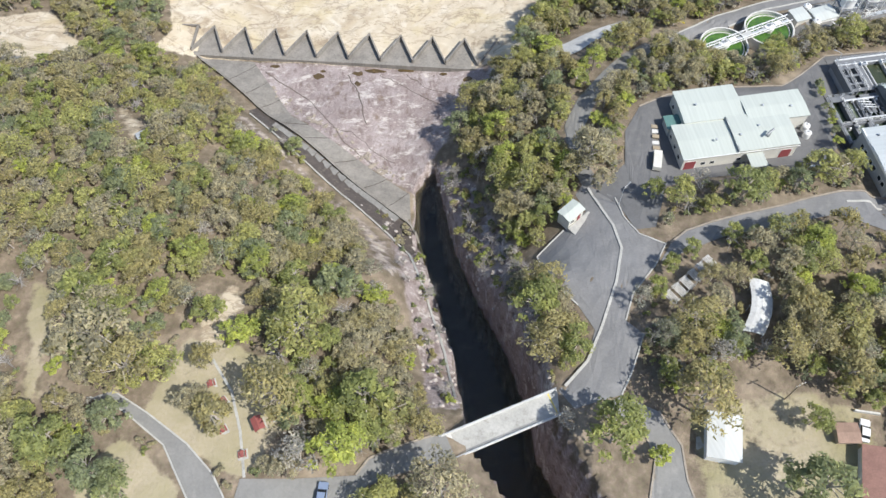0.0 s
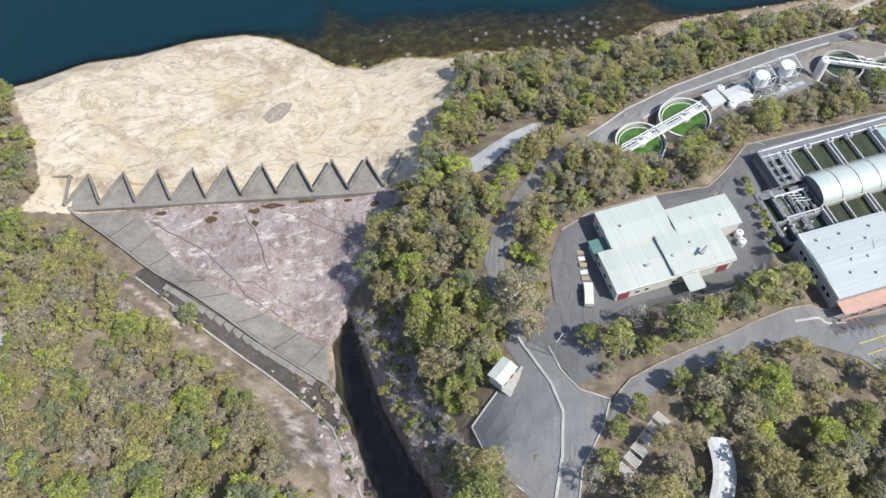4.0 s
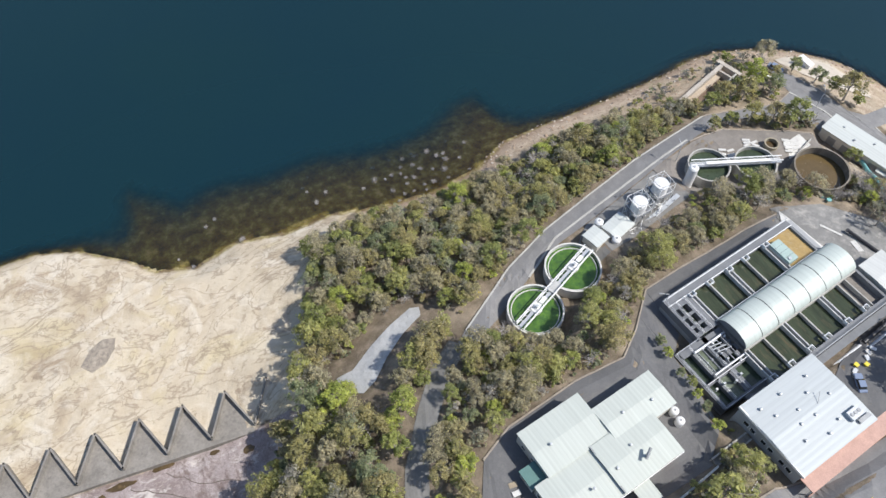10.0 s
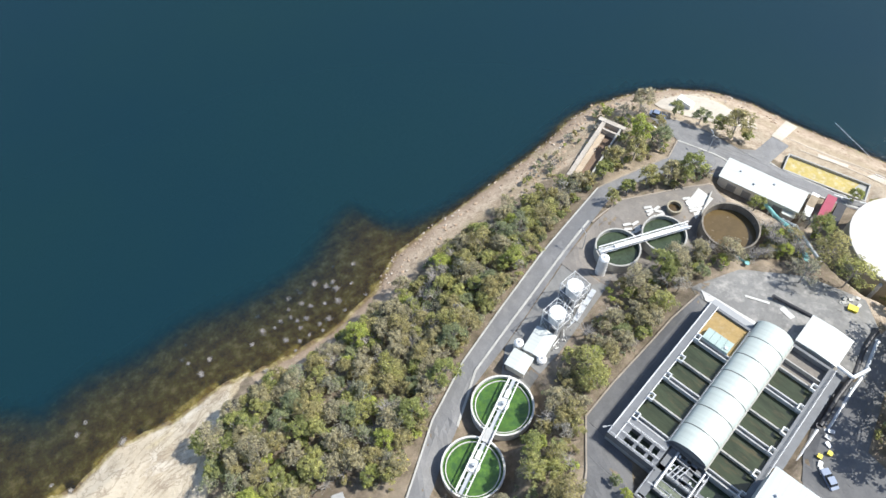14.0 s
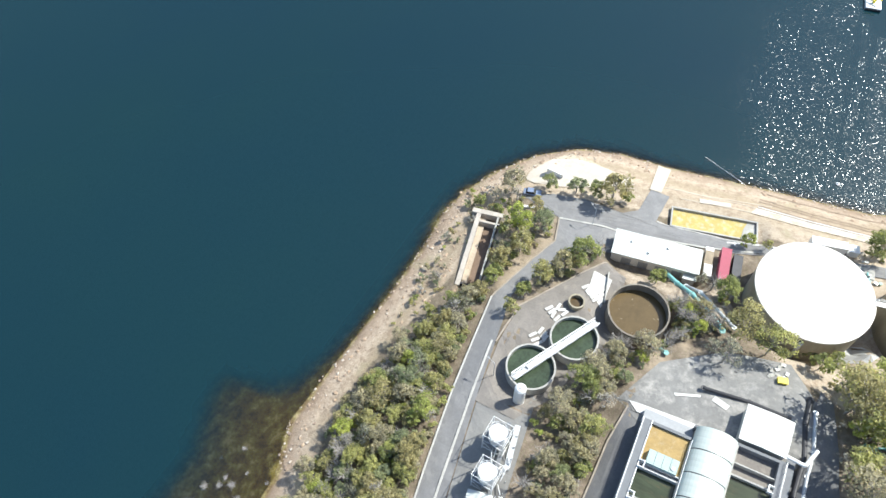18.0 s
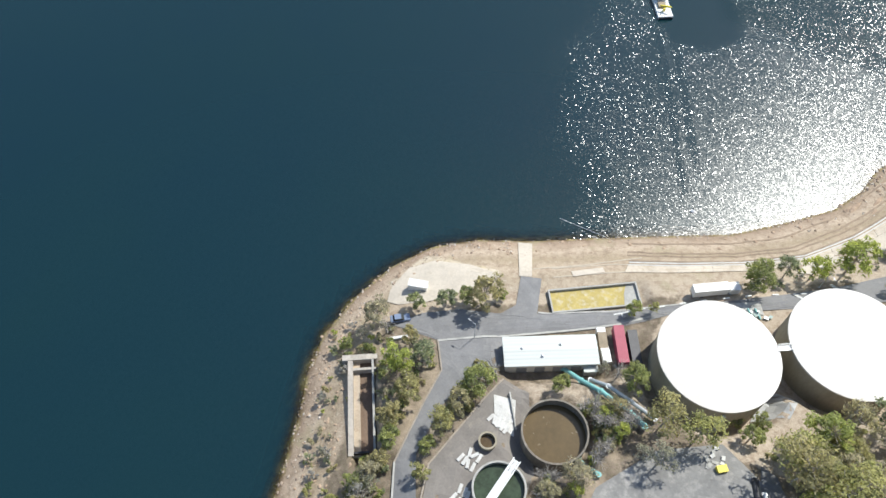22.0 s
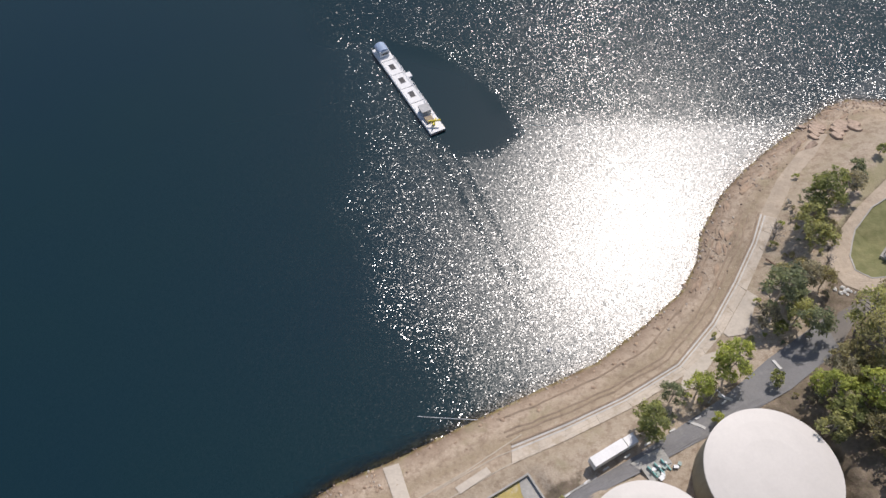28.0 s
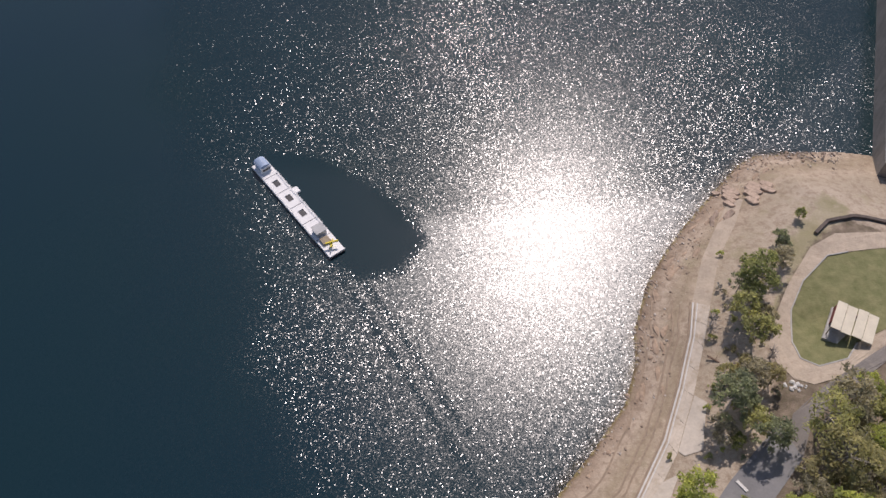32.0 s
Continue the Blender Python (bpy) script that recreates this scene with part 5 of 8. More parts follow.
# ---- bridge ----
def bridge():
    p, q = Vector((-0.7, 38.0)), Vector((19.8, 45.2))
    ang = math.degrees(math.atan2(q.y - p.y, q.x - p.x))
    l = (q - p).length
    t = thing("bridge", p.x, p.y, 31.6, ang, "pale concrete road bridge over the gorge", "bridge")
    part("deck", box(B(), -1.5, l + 1.2, -2.4, 2.4, -0.6, 0.0), "concrete", t, "pale concrete deck")
    for s in (-1, 1):
        part("parapet", box(B(), -1.5, l + 1.2, s * 2.4 - 0.16, s * 2.4 + 0.16, 0.0, 0.35), "concrete_pale", t)
        for k in range(11):
            x = -1.2 + k * (l + 2.1) / 10
            part("post", box(B(), x - 0.06, x + 0.06, s * 2.4 - 0.06, s * 2.4 + 0.06, 0.35, 1.15), "steel", t)
        for h in (0.7, 1.1):
            part("rail", beam(B(), (-1.4, s * 2.4, h), (l + 1.1, s * 2.4, h), 0.07, 0.07), "steel", t)
        part("girder", box(B(), -1, l + 0.8, s * 1.5 - 0.25, s * 1.5 + 0.25, -2.2, -0.6), "concrete_dark", t)
    for x in (0.4, l - 0.8):
        part("joint", box(B(), x, x + 0.25, -2.2, 2.2, 0.0, 0.015), "line_yellow" if x > 5 else "line_white", t)
    part("joint", box(B(), -1.4, 0.9, -2.2, 2.2, 0.004, 0.02), "concrete_pale", t)
    part("abutment", box(B(), -4.2, -0.6, -2.6, 2.6, -9, -0.62), "concrete", t)
    part("abutment", box(B(), l - 0.4, l + 3.2, -2.6, 2.6, -9, -0.62), "concrete", t)


bridge()


# ---- buildings ----
def gable(bm, x0, x1, y0, y1, z, rise, over=0.25, axis="x"):
    """A low pitched sheet roof with its thickness; the ridge runs along the axis."""
    x0, x1, y0, y1 = x0 - over, x1 + over, y0 - over, y1 + over
    th = 0.12
    if axis == "x":
        m = (y0 + y1) / 2
        prof = [(y0, z), (m, z + rise), (y1, z)]
        rows = [[(x, y, h) for y, h in prof] for x in (x0, x1)]
    else:
        m = (x0 + x1) / 2
        prof = [(x0, z), (m, z + rise), (x1, z)]
        rows = [[(x, y, h) for x, h in prof] for y in (y0, y1)]
    up = [[bm.verts.new(p) for p in r] for r in rows]
    dn = [[bm.verts.new((p[0], p[1], p[2] - th)) for p in r] for r in rows]
    for k in (0, 1):
        bm.faces.new((up[0][k], up[0][k + 1], up[1][k + 1], up[1][k]))
        bm.faces.new((dn[0][k], dn[1][k], dn[1][k + 1], dn[0][k + 1]))
        for e in (0, 1):
            bm.faces.new((up[e][k], up[e][k + 1], dn[e][k + 1], dn[e][k]))
    for k in (0, 2):
        bm.faces.new((up[0][k], up[1][k], dn[1][k], dn[0][k]))
    bmesh.ops.recalc_face_normals(bm, faces=bm.faces)
    return bm


def windows(t, wall, side, xs, pos, z, w=1.0, h=0.9, material="glass_dark"):
    """Panes with frames, set just proud of a wall; side is x or y, xs the places along it."""
    for x in xs:
        s = 0.05 if pos > 0 else -0.05
        bm, fr = B(), B()
        if side == "y":
            box(bm, x - w / 2, x + w / 2, min(pos, pos + s), max(pos, pos + s), z, z + h)
            box(fr, x - w / 2 - 0.1, x + w / 2 + 0.1, min(pos, pos + s * 0.6), max(pos, pos + s * 0.6), z - 0.1, z + h + 0.1)
        else:
            box(bm, min(pos, pos + s), max(pos, pos + s), x - w / 2, x + w / 2, z, z + h)
            box(fr, min(pos, pos + s * 0.6), max(pos, pos + s * 0.6), x - w / 2 - 0.1, x + w / 2 + 0.1, z - 0.1, z + h + 0.1)
        fo = part("window", fr, "white_paint", t)
        part("pane", bm, material, fo)


def roof_bits(t, spots, z, material="steel", r=0.22, h=0.45):
    for x, y in spots:
        v = part("vent", lathe(B(), [(r, 0), (r, h * 0.7), (r * 1.5, h * 0.75), (r * 1.2, h), (0, h * 1.1)], 10), material, t)
        v.location = (x, y, z)


def building_a():
    t = thing("workshop_building", 72, 112, 25.0, 5.0, "low workshop building with pale green ribbed metal roofs and cream walls", "building")
    part("wall", box(B(), -16, -3.2, -8.7, 1.3, -1.5, 4.15), "wall_cream", t)
    part("wall", box(B(), -3.19, 11.1, -8.7, 1.3, -1.5, 4.7), "wall_cream", t)
    part("wall", box(B(), -12.8, 1.7, 1.31, 11.1, -1.5, 4.5), "wall_cream", t)
    part("wall", box(B(), 1.72, 16.5, -0.8, 6.9, -1.5, 4.7), "wall_cream", t)
    part("roof", gable(B(), -16, -3.2, -8.7, 1.29, 4.2, 0.3), "roof_green", t)
    part("roof", gable(B(), -3.0, 11.1, -8.7, 1.3, 4.85, 0.3), "roof_green", t)
    part("roof", gable(B(), -12.8, 1.7, 1.5, 11.1, 4.6, 0.3), "roof_green", t)
    part("roof", gable(B(), 2.2, 16.5, -0.9, 6.9, 4.85, 0.3), "roof_green", t)
    part("gutter", beam(B(), (-16.2, -9.02, 4.3), (11.4, -9.02, 4.3), 0.14, 0.12), "white_paint", t)
    part("roof_step", box(B(), -3.22, -3.0, -8.7, 1.4, 4.2, 4.95), "grey_metal", t)
    can = part("canopy", box(B(), -1.3, 2.6, -13, -9, 3.6, 3.75), "roof_green", t, "pale green canopy roof")
    for x in (-1.1, 2.4):
        part("post", box(B(), x - 0.08, x + 0.08, -12.8, -12.64, -1, 3.6), "steel", can)
    part("lean_to", box(B(), -16.3, -12.9, 1.6, 5.4, -1, 2.6), "wall_cream", t)
    part("lean_to_roof", box(B(), -16.6, -12.82, 1.5, 5.7, 2.6, 2.75), "teal_dark", t, "dull teal lean-to roof")
    for x in (-14.2, 8.8):
        d = part("door", box(B(), x - 1.3, x + 1.3, -8.78, -8.7, -0.2, 2.9), "red_door", t, "dark red roller door")
        part("frame", box(B(), x - 1.45, x + 1.45, -8.74, -8.7, -0.2, 3.05), "white_paint", d)
    windows(t, None, "y", (-11, -8.8, -2.4, 3.2), -8.7, 1.2)
    windows(t, None, "x", (-6, -3, 0), -16, 1.2)
    windows(t, None, "x", (3, 6, 9), -12.8, 1.2)
    roof_bits(t, [(-9, 6), (3.5, -2.5), (6.5, 3.2), (13, 2), (-1.5, -4.5), (-7.5, -5)], 5.0)
    duct = part("flue", tube(B(), (4.6, -5.8, 5.0), (4.6, -5.8, 6.6), 0.35), "grey_metal", t, "stubby grey flue with cowl")
    part("cowl", tube(B(), (3.7, -6.3, 6.3), (5.6, -5.2, 6.8), 0.28), "grey_metal", duct)
    for k in range(2):
        tk = thing("water_tank", 88.6 + 0.3 * k, 109.6 + 2.2 * k, 25.1, 5, "white box tank on a low stand beside the workshop", "tank", "tanks by the workshop")
        part("body", lathe(B(), [(0, 0), (0.9, 0), (0.9, 1.6), (0.6, 1.9), (0, 1.95)], 20), "white_paint", tk, smooth=False)
        part("lid", lathe(B(), [(0.25, 1.9), (0.25, 2.02), (0, 2.05)], 12), "grey_metal", tk)


def building_b():
    t = thing("office_building", 108.5, 98.2, 27.2, 4.6, "large flat white-roofed plant building with grey walls", "building")
    part("wall", box(B(), -10, 9.6, -7.8, 7.9, -3.5, 5.2), "wall_grey", t)
    part("roof", gable(B(), -10, 9.6, -7.8, 7.9, 5.25, 0.35, 0.3), "roof_white", t)
    part("fascia", box(B(), -10.4, -10.1, -8.1, 8.2, 4.7, 5.35), "white_paint", t)
    aw = part("awning", box(B(), -9.9, 14, -11.0, -7.9, 3.0, 3.2), "pink_tile", t, "salmon pink tiled terrace roof")
    for k in range(7):
        part("post", box(B(), -9.6 + k * 3.7, -9.4 + k * 3.7, -10.8, -10.6, -1, 3.0), "white_paint", aw)
    part("terrace_wall", box(B(), -9.9, 14, -11.15, -11.0, -2, 1.0), "pink_tile", t, "pink rendered terrace wall")
    windows(t, None, "x", (-5.5, -3.8, -1, 0.8, 3.5, 5.2), -10, 1.6, 1.1, 1.1)
    windows(t, None, "x", (-5.5, -1, 3.5), -10, -1.4, 1.1, 1.0)
    roof_bits(t, [(-6, 3), (-5, -3.5), (-2, 5.6), (-1.5, 1.5), (0.5, -1), (2.5, 3), (3.5, -4), (6, 0.5), (-7.5, 5.5), (5, 5.5), (0, -5), (-3.2, -0.8)], 5.45)
    ac = part("air_handler", box(B(), 5.2, 8.2, -5.8, -3.9, 5.3, 6.3), "steel", t, "grey rooftop air handler")
    part("duct", box(B(), 6.2, 9.2, -6.9, -6.1, 5.3, 5.9), "grey_metal", ac)
    for k in range(3):
        part("fan", lathe(B(), [(0.36, 6.3), (0.36, 6.42), (0, 6.42)], 14, 5.8 + k * 0.9, -4.85), "grey_metal", ac)
    part("aerial", beam(B(), (2.4, 0.2, 5.5), (4.2, 1.8, 6.6), 0.08, 0.08), "grey_metal", t)


def railing(t, pts, z, h=1.0, gap=2.2, material="steel"):
    """A handrail of its own: posts and two rails."""
    (sx, sy), (ex, ey) = pts[0], pts[-1]
    r = part("handrail", box(B(), sx - 0.05, sx + 0.05, sy - 0.05, sy + 0.05, z, z + h + 0.06), material, t)
    for (ax, ay), (bx, by) in zip(pts, pts[1:]):
        n = max(1, round(math.hypot(bx - ax, by - ay) / gap))
        for hh in (h * 0.55, h):
            part("rail", beam(B(), (ax, ay, z + hh), (bx, by, z + hh), 0.06, 0.06), material, r)
        for k in range(n + 1):
            x, y = ax + (bx - ax) * k / n, ay + (by - ay) * k / n
            part("post", box(B(), x - 0.04, x + 0.04, y - 0.04, y + 0.04, z, z + h), material, r)


def filter_plant():
    t = thing("filter_plant", 125, 120, 21.3, 5.4, "concrete filter plant with open water bays beside an arched white roof", "water plant")
    zt = 3.9
    part("foundation", box(B(), -20.8, 21.2, -12.6, 15.2, -2.0, 1.6), "wall_grey", t, "grey concrete base block")
    for x0, x1, y0, y1, ma in ((-20.8, 18.2, 13.3, 15.2, "plant_wall"), (-14.6, 21.2, -12.6, -11.3, "plant_wall"), (-20.8, -20.2, 4, 13.3, "plant_wall"), (20.6, 21.2, -11.3, 5.4, "plant_wall"), (17.6, 18.2, 5.4, 13.3, "plant_wall"),
                               (-14.6, 20.6, -3.4, -3.0, "concrete"), (-14.6, 17.6, 5.0, 5.4, "concrete")):
        part("wall", box(B(), x0, x1, y0, y1, 1.6, zt), ma, t)
    part("kerb_strip", box(B(), -20.8, 18.2, 15.0, 15.25, zt, zt + 0.25), "white_paint", t)
    part("kerb_strip", box(B(), -20.8, 18.2, 13.25, 13.45, zt, zt + 0.2), "white_paint", t)
    # bays part at double channel walls and thin walls in turn
    for k, x in enumerate((-14.3, -8.9, -2.9, 2.3, 8.8, 14.6)):
        for y0, y1 in ((5.4, 13.3), (-11.3, -3.4)):
            if y0 > 0 and k == 5:
                continue
            if k % 2 == 0:
                for s in (-0.5, 0.5):
                    part("channel_wall", box(B(), x + s - 0.14, x + s + 0.14, y0, y1, 1.6, zt + 0.1), "concrete_white", t)
                part("channel_floor", box(B(), x - 0.36, x + 0.36, y0, y1, 1.6, zt - 0.55), "plant_wall", t)
            else:
                part("cross_wall", box(B(), x - 0.17, x + 0.17, y0, y1, 1.6, zt - 0.2), "concrete", t)
            ye, s = (13.3, -1) if y0 > 0 else (-11.3, 1)
            g = part("gate", box(B(), x - 0.75, x - 0.6, ye, ye + s * 1.1, zt - 0.3, zt + 0.75), "white_paint", t, "white sluice gate frame")
            part("gate_frame", box(B(), x + 0.6, x + 0.75, ye, ye + s * 1.1, zt - 0.3, zt + 0.75), "white_paint", g)
            part("headstock", box(B(), x - 0.6, x + 0.6, ye + s * 0.85, ye + s * 1.1, zt + 0.3, zt + 0.75), "steel", g)
    xs = (-13.66, -9.07), (-8.73, -3.54), (-2.26, 2.13), (2.47, 8.16), (9.44, 14.43)
    for k, (x0, x1) in enumerate(xs):
        if k < 4:
            part("bay_water", box(B(), x0, x1, 5.4, 13.3, 1.6, 2.75), "bay_water", t, "murky olive filter bay water")
        part("bay_water", box(B(), x0, x1, -11.3, -3.4, 1.6, 2.75), "bay_water", t, "murky olive filter bay water")
    part("drained_bed", box(B(), 14.77, 20.6, -11.3, -3.4, 1.6, 2.3), "asphalt_brown", t, "drained brown filter bed")
    part("cross_wall", box(B(), 17.0, 17.25, -11.3, -3.4, 2.3, 3.6), "concrete", t)
    part("mud_bed", box(B(), 9.44, 17.6, 5.4, 13.3, 1.6, 3.3), "ochre_bed", t, "ochre sludge drying bed")
    bx = part("cover_box", box(B(), 9.3, 12.2, 6.2, 12.2, 3.3, 4.7), "teal_grey", t, "pale grey-green cover box")
    for y in (7.7, 9.2, 10.7):
        part("lid_seam", box(B(), 9.28, 12.22, y - 0.04, y + 0.04, 4.7, 4.74), "plant_wall", bx)
    part("fan", lathe(B(), [(0.4, 4.7), (0.4, 4.95), (0, 4.95)], 14, 10.2, 7.0), "steel", bx)
    # arched roof in seven sheets with open joints
    n = 7
    x0, x1, yc, r, rise = -14.4, 20.8, 1.0, 4.1, 2.6
    seg = 18
    arc = lambda d, j: (yc + (r - d) * math.cos(math.pi * j / seg), zt + 0.1 + (rise - d) * math.sin(math.pi * j / seg))
    for k in range(n):
        a = x0 + (x1 - x0) * k / n + 0.11
        b = x0 + (x1 - x0) * (k + 1) / n - 0.11
        bm = B()
        rows = [[[bm.verts.new((x, *arc(d, j))) for j in range(seg + 1)] for d in (0, 0.12)] for x in (a, b)]
        for j in range(seg):
            bm.faces.new((rows[0][0][j], rows[0][0][j + 1], rows[1][0][j + 1], rows[1][0][j]))
            bm.faces.new((rows[0][1][j + 1], rows[0][1][j], rows[1][1][j], rows[1][1][j + 1]))
            for e in (0, 1):
                bm.faces.new((rows[e][0][j], rows[e][0][j + 1], rows[e][1][j + 1], rows[e][1][j]))
        bmesh.ops.recalc_face_normals(bm, faces=bm.faces)
        part("arched_roof", bm, "roof_arch", t, "curved pale metal roof sheet")
    for k in range(1, n):
        x = x0 + (x1 - x0) * k / n
        bm = B()
        strip = [[bm.verts.new((x + e, *arc(0.03, j))) for j in range(seg + 1)] for e in (-0.14, 0.14)]
        for j in range(seg):
            bm.faces.new((strip[0][j], strip[0][j + 1], strip[1][j + 1], strip[1][j]))
        part("roof_joint", bm, "dark_metal", t, "dark joint between the roof sheets")
    for x in (x0 + 0.3, x1 - 0.3):
        bm = B()
        for xx in (x - 0.08, x + 0.08):
            bm.faces.new([bm.verts.new((xx, *arc(0.14, j))) for j in range(seg + 1)])
        part("end_wall", bm, "plant_wall", t)
    part("gallery_floor", box(B(), -14.6, 20.6, -3.0, 5.0, 1.6, zt - 0.4), "concrete_dark", t)
    # inlet channels across the west end, under gratings
    part("channel_bed", box(B(), -20.2, -14.84, 4.6, 13.3, 1.6, 2.3), "green_water", t, "dark inlet channel water")
    for x in (-18.9, -16.6):
        part("channel_wall", box(B(), x - 0.2, x + 0.2, 4.6, 13.3, 2.3, zt), "plant_wall", t)
    for y, w in ((12.6, 0.7), (9.6, 0.35), (6.9, 0.35), (4.9, 0.5)):
        part("grating", box(B(), -20.2, -14.84, y - w, y + w, zt - 0.02, zt + 0.05), "plant_wall", t, "grey steel walkway grating")
    part("grating", box(B(), -16.3, -14.9, 5.4, 12.4, zt - 0.08, zt + 0.0), "plant_wall", t)
    # settling block at the corner
    fz = 3.0
    part("settling_base", box(B(), -27.2, -14.0, -10.2, 4.5, -2, 0.9), "wall_grey", t, "grey concrete settling block")
    for x0, x1, y0, y1 in ((-27.2, -26.7, -10.2, 4.5), (-26.7, -14.0, -10.2, -9.6), (-26.7, -20.8, 4.0, 4.5), (-14.5, -14.0, -9.6, 4.0), (-23.9, -23.3, -9.6, 4.0), (-20.4, -19.7, -9.6, 4.0), (-26.7, -14.5, -4.7, -4.1), (-18.4, -14.5, 0.2, 0.7)):
        part("wall", box(B(), x0, x1, y0, y1, 0.9, fz), "plant_wall", t)
    part("basin_water", box(B(), -26.7, -23.9, -9.6, 4.0, 0.9, 1.7), "green_water", t, "dark green settling water")
    part("basin_water", box(B(), -23.3, -20.4, -9.6, 4.0, 0.9, 2.1), "algae_grey", t, "grey-green frothy water")
    part("basin_water", box(B(), -19.7, -14.5, -9.6, 4.0, 0.9, 1.8), "green_water", t, "dark green settling water")
    for x0, x1, y0, y1 in ((-26.7, -14.5, 2.6, 4.0), (-20.4, -14.2, -2.0, -0.6), (-23.8, -20.3, -4.1, -3.2), (-19.9, -18.8, -9.6, 4.0), (-16.4, -15.2, -4.0, 2.6), (-26.9, -26.2, -9.6, 4.0)):
        part("grating", box(B(), x0, x1, y0, y1, fz, fz + 0.08), "plant_wall", t, "grey walkway grating")
    rng = random.Random(5)
    for k in range(4):
        y = 2.6 - k * 0.9
        part("pipe", tube(B(), (-20.6 + 0.4 * k, y, 3.5), (-17.4 + 0.4 * k, y - 0.7, 3.5), 0.12), "steel", t)
    for k in range(12):
        x, y = rng.uniform(-25.5, -15), rng.uniform(-8.5, 3)
        part("valve", box(B(), x - 0.25, x + 0.25, y - 0.2, y + 0.2, fz - 0.4, fz + 0.4 + 0.5 * rng.random()), rng.choice(("steel", "white_paint", "grey_metal")), t)
    railing(t, [(-20.6, 15.1), (18, 15.1)], zt)
    railing(t, [(-20.6, 4.6), (-20.6, 15.1)], zt)
    railing(t, [(-14.4, -12.5), (21, -12.5)], zt)
    railing(t, [(-27, -10), (-27, 4.3), (-20.9, 4.3)], fz)
    railing(t, [(-27, -10.1), (-14.2, -10.1)], fz)
    railing(t, [(-20.0, -9.5), (-20.0, 2.5)], fz)
    for x in (-18.9, -16.6):
        railing(t, [(x, 4.6), (x, 13.3)], zt, 1.0, 2.2, "white_paint")
    railing(t, [(-26.6, -4.4), (-14.6, -4.4)], fz, 1.0, 2.2, "white_paint")
    railing(t, [(-23.6, -9.5), (-23.6, 3.9)], fz, 1.0, 2.2, "white_paint")
    railing(t, [(-14.4, 5.2), (17.4, 5.2)], zt, 0.9, 3.2, "steel")
    for k in range(6):
        x = -22.9 + 1.35 * k
        part("pipe", tube(B(), (x, -3.4, fz + 0.45), (x, 2.3, fz + 0.45), 0.13, 10), "grey_metal", t, "grey inlet pipe")
        part("flange", tube(B(), (x, -0.9, fz + 0.45), (x, -0.7, fz + 0.45), 0.32, 12), "steel", t)
    part("manifold", tube(B(), (-23.6, -3.6, fz + 0.5), (-14.8, -3.6, fz + 0.5), 0.22, 12), "steel", t, "pale steel manifold pipe")
    part("manifold", tube(B(), (-23.6, 2.4, fz + 0.5), (-14.8, 2.4, fz + 0.5), 0.28, 12), "steel", t)
    part("side_walk", box(B(), -10, 23, -14.4, -12.7, 2.6, 2.8), "plant_wall", t, "pale grey side walkway")
    for k in range(7):
        part("bracket", box(B(), -9.6 + k * 5.2, -9.3 + k * 5.2, -14.3, -12.7, -1.5, 2.6), "steel", t)
    part("main_pipe", tube(B(), (-8, -16.0, 0.9), (24.5, -16.0, 0.9), 0.5, 14), "white_paint", t, "large pale steel pipe")
    part("main_pipe", tube(B(), (-4, -18.0, 0.7), (24.5, -18.0, 0.7), 0.55, 14), "dark_metal", t, "large dark pipe")
    part("riser", tube(B(), (22.4, -11.6, 0.5), (22.4, -11.6, 4.3), 0.4), "white_paint", t)
    part("riser", tube(B(), (22.4, -11.6, 4.2), (22.0, -15.8, 4.2), 0.4), "white_paint", t)
    part("riser", tube(B(), (22.0, -15.8, 4.2), (26.0, -17.4, 4.2), 0.4), "white_paint", t)


def drain_channel():
    t = thing("drain_channel", 88.6, 99, 27.6, 5.5, "open concrete drain channel beside the plant building", "drain")
    for y in (0.0, 1.5):
        part("wall", box(B(), 0, 9.2, y - 0.15, y + 0.15, -1.2, 0.5), "concrete", t)
    part("floor", box(B(), 0, 9.2, 0.15, 1.35, -1.2, 0.1), "concrete_dark", t)


drain_channel()


def plain_shed(name, x, y, z, rz, lx, ly, h, rise, wall, roof, label, axis="x", cat="shed"):
    t = thing(name, x, y, z, rz, label, cat)
    part("wall", box(B(), -lx / 2, lx / 2, -ly / 2, ly / 2, -1.2, h), wall, t)
    part("roof", gable(B(), -lx / 2, lx / 2, -ly / 2, ly / 2, h + 0.1, rise, 0.3, axis), roof, t)
    return t


building_a()
building_b()
filter_plant()
t = plain_shed("pump_shed", 151.4, 114.9, 21.4, 5, 7.4, 8.8, 4.2, 0.3, "wall_cream", "roof_plain", "white-roofed square pump shed beside the filter plant")
t = plain_shed("long_shed", 189.3, 150.5, 8.4, -77, 21.2, 7.0, 3.9, 0.35, "wall_cream", "roof_shed", "long shed with a pale green-white ribbed roof")
part("annex", box(B(), 7.5, 10.4, -4.9, -3.6, -0.8, 2.6), "wall_grey", t)
part("annex_roof", box(B(), 7.3, 10.6, -5.1, -3.7, 2.6, 2.7), "roof_shed", t)
roof_bits(t, [(-6.5, 0.6), (2.5, 1.3), (-2, -1.5)], 4.2)
for k in range(4):
    part("door", box(B(), -8 + k * 4.2, -5.6 + k * 4.2, -3.56, -3.5, -0.1, 2.6), "grey_metal", t)
t = plain_shed("kiosk", 29.1, 90, 26.0, 39, 4.6, 3.2, 2.7, 0.45, "wall_cream", "roof_green", "small kiosk with a pale hipped roof beside the car park")
part("door", box(B(), 0.4, 1.4, -1.7, -1.65, 0, 2.1), "red_door", t)
windows(t, None, "y", (-1.2,), -1.65, 1.0)
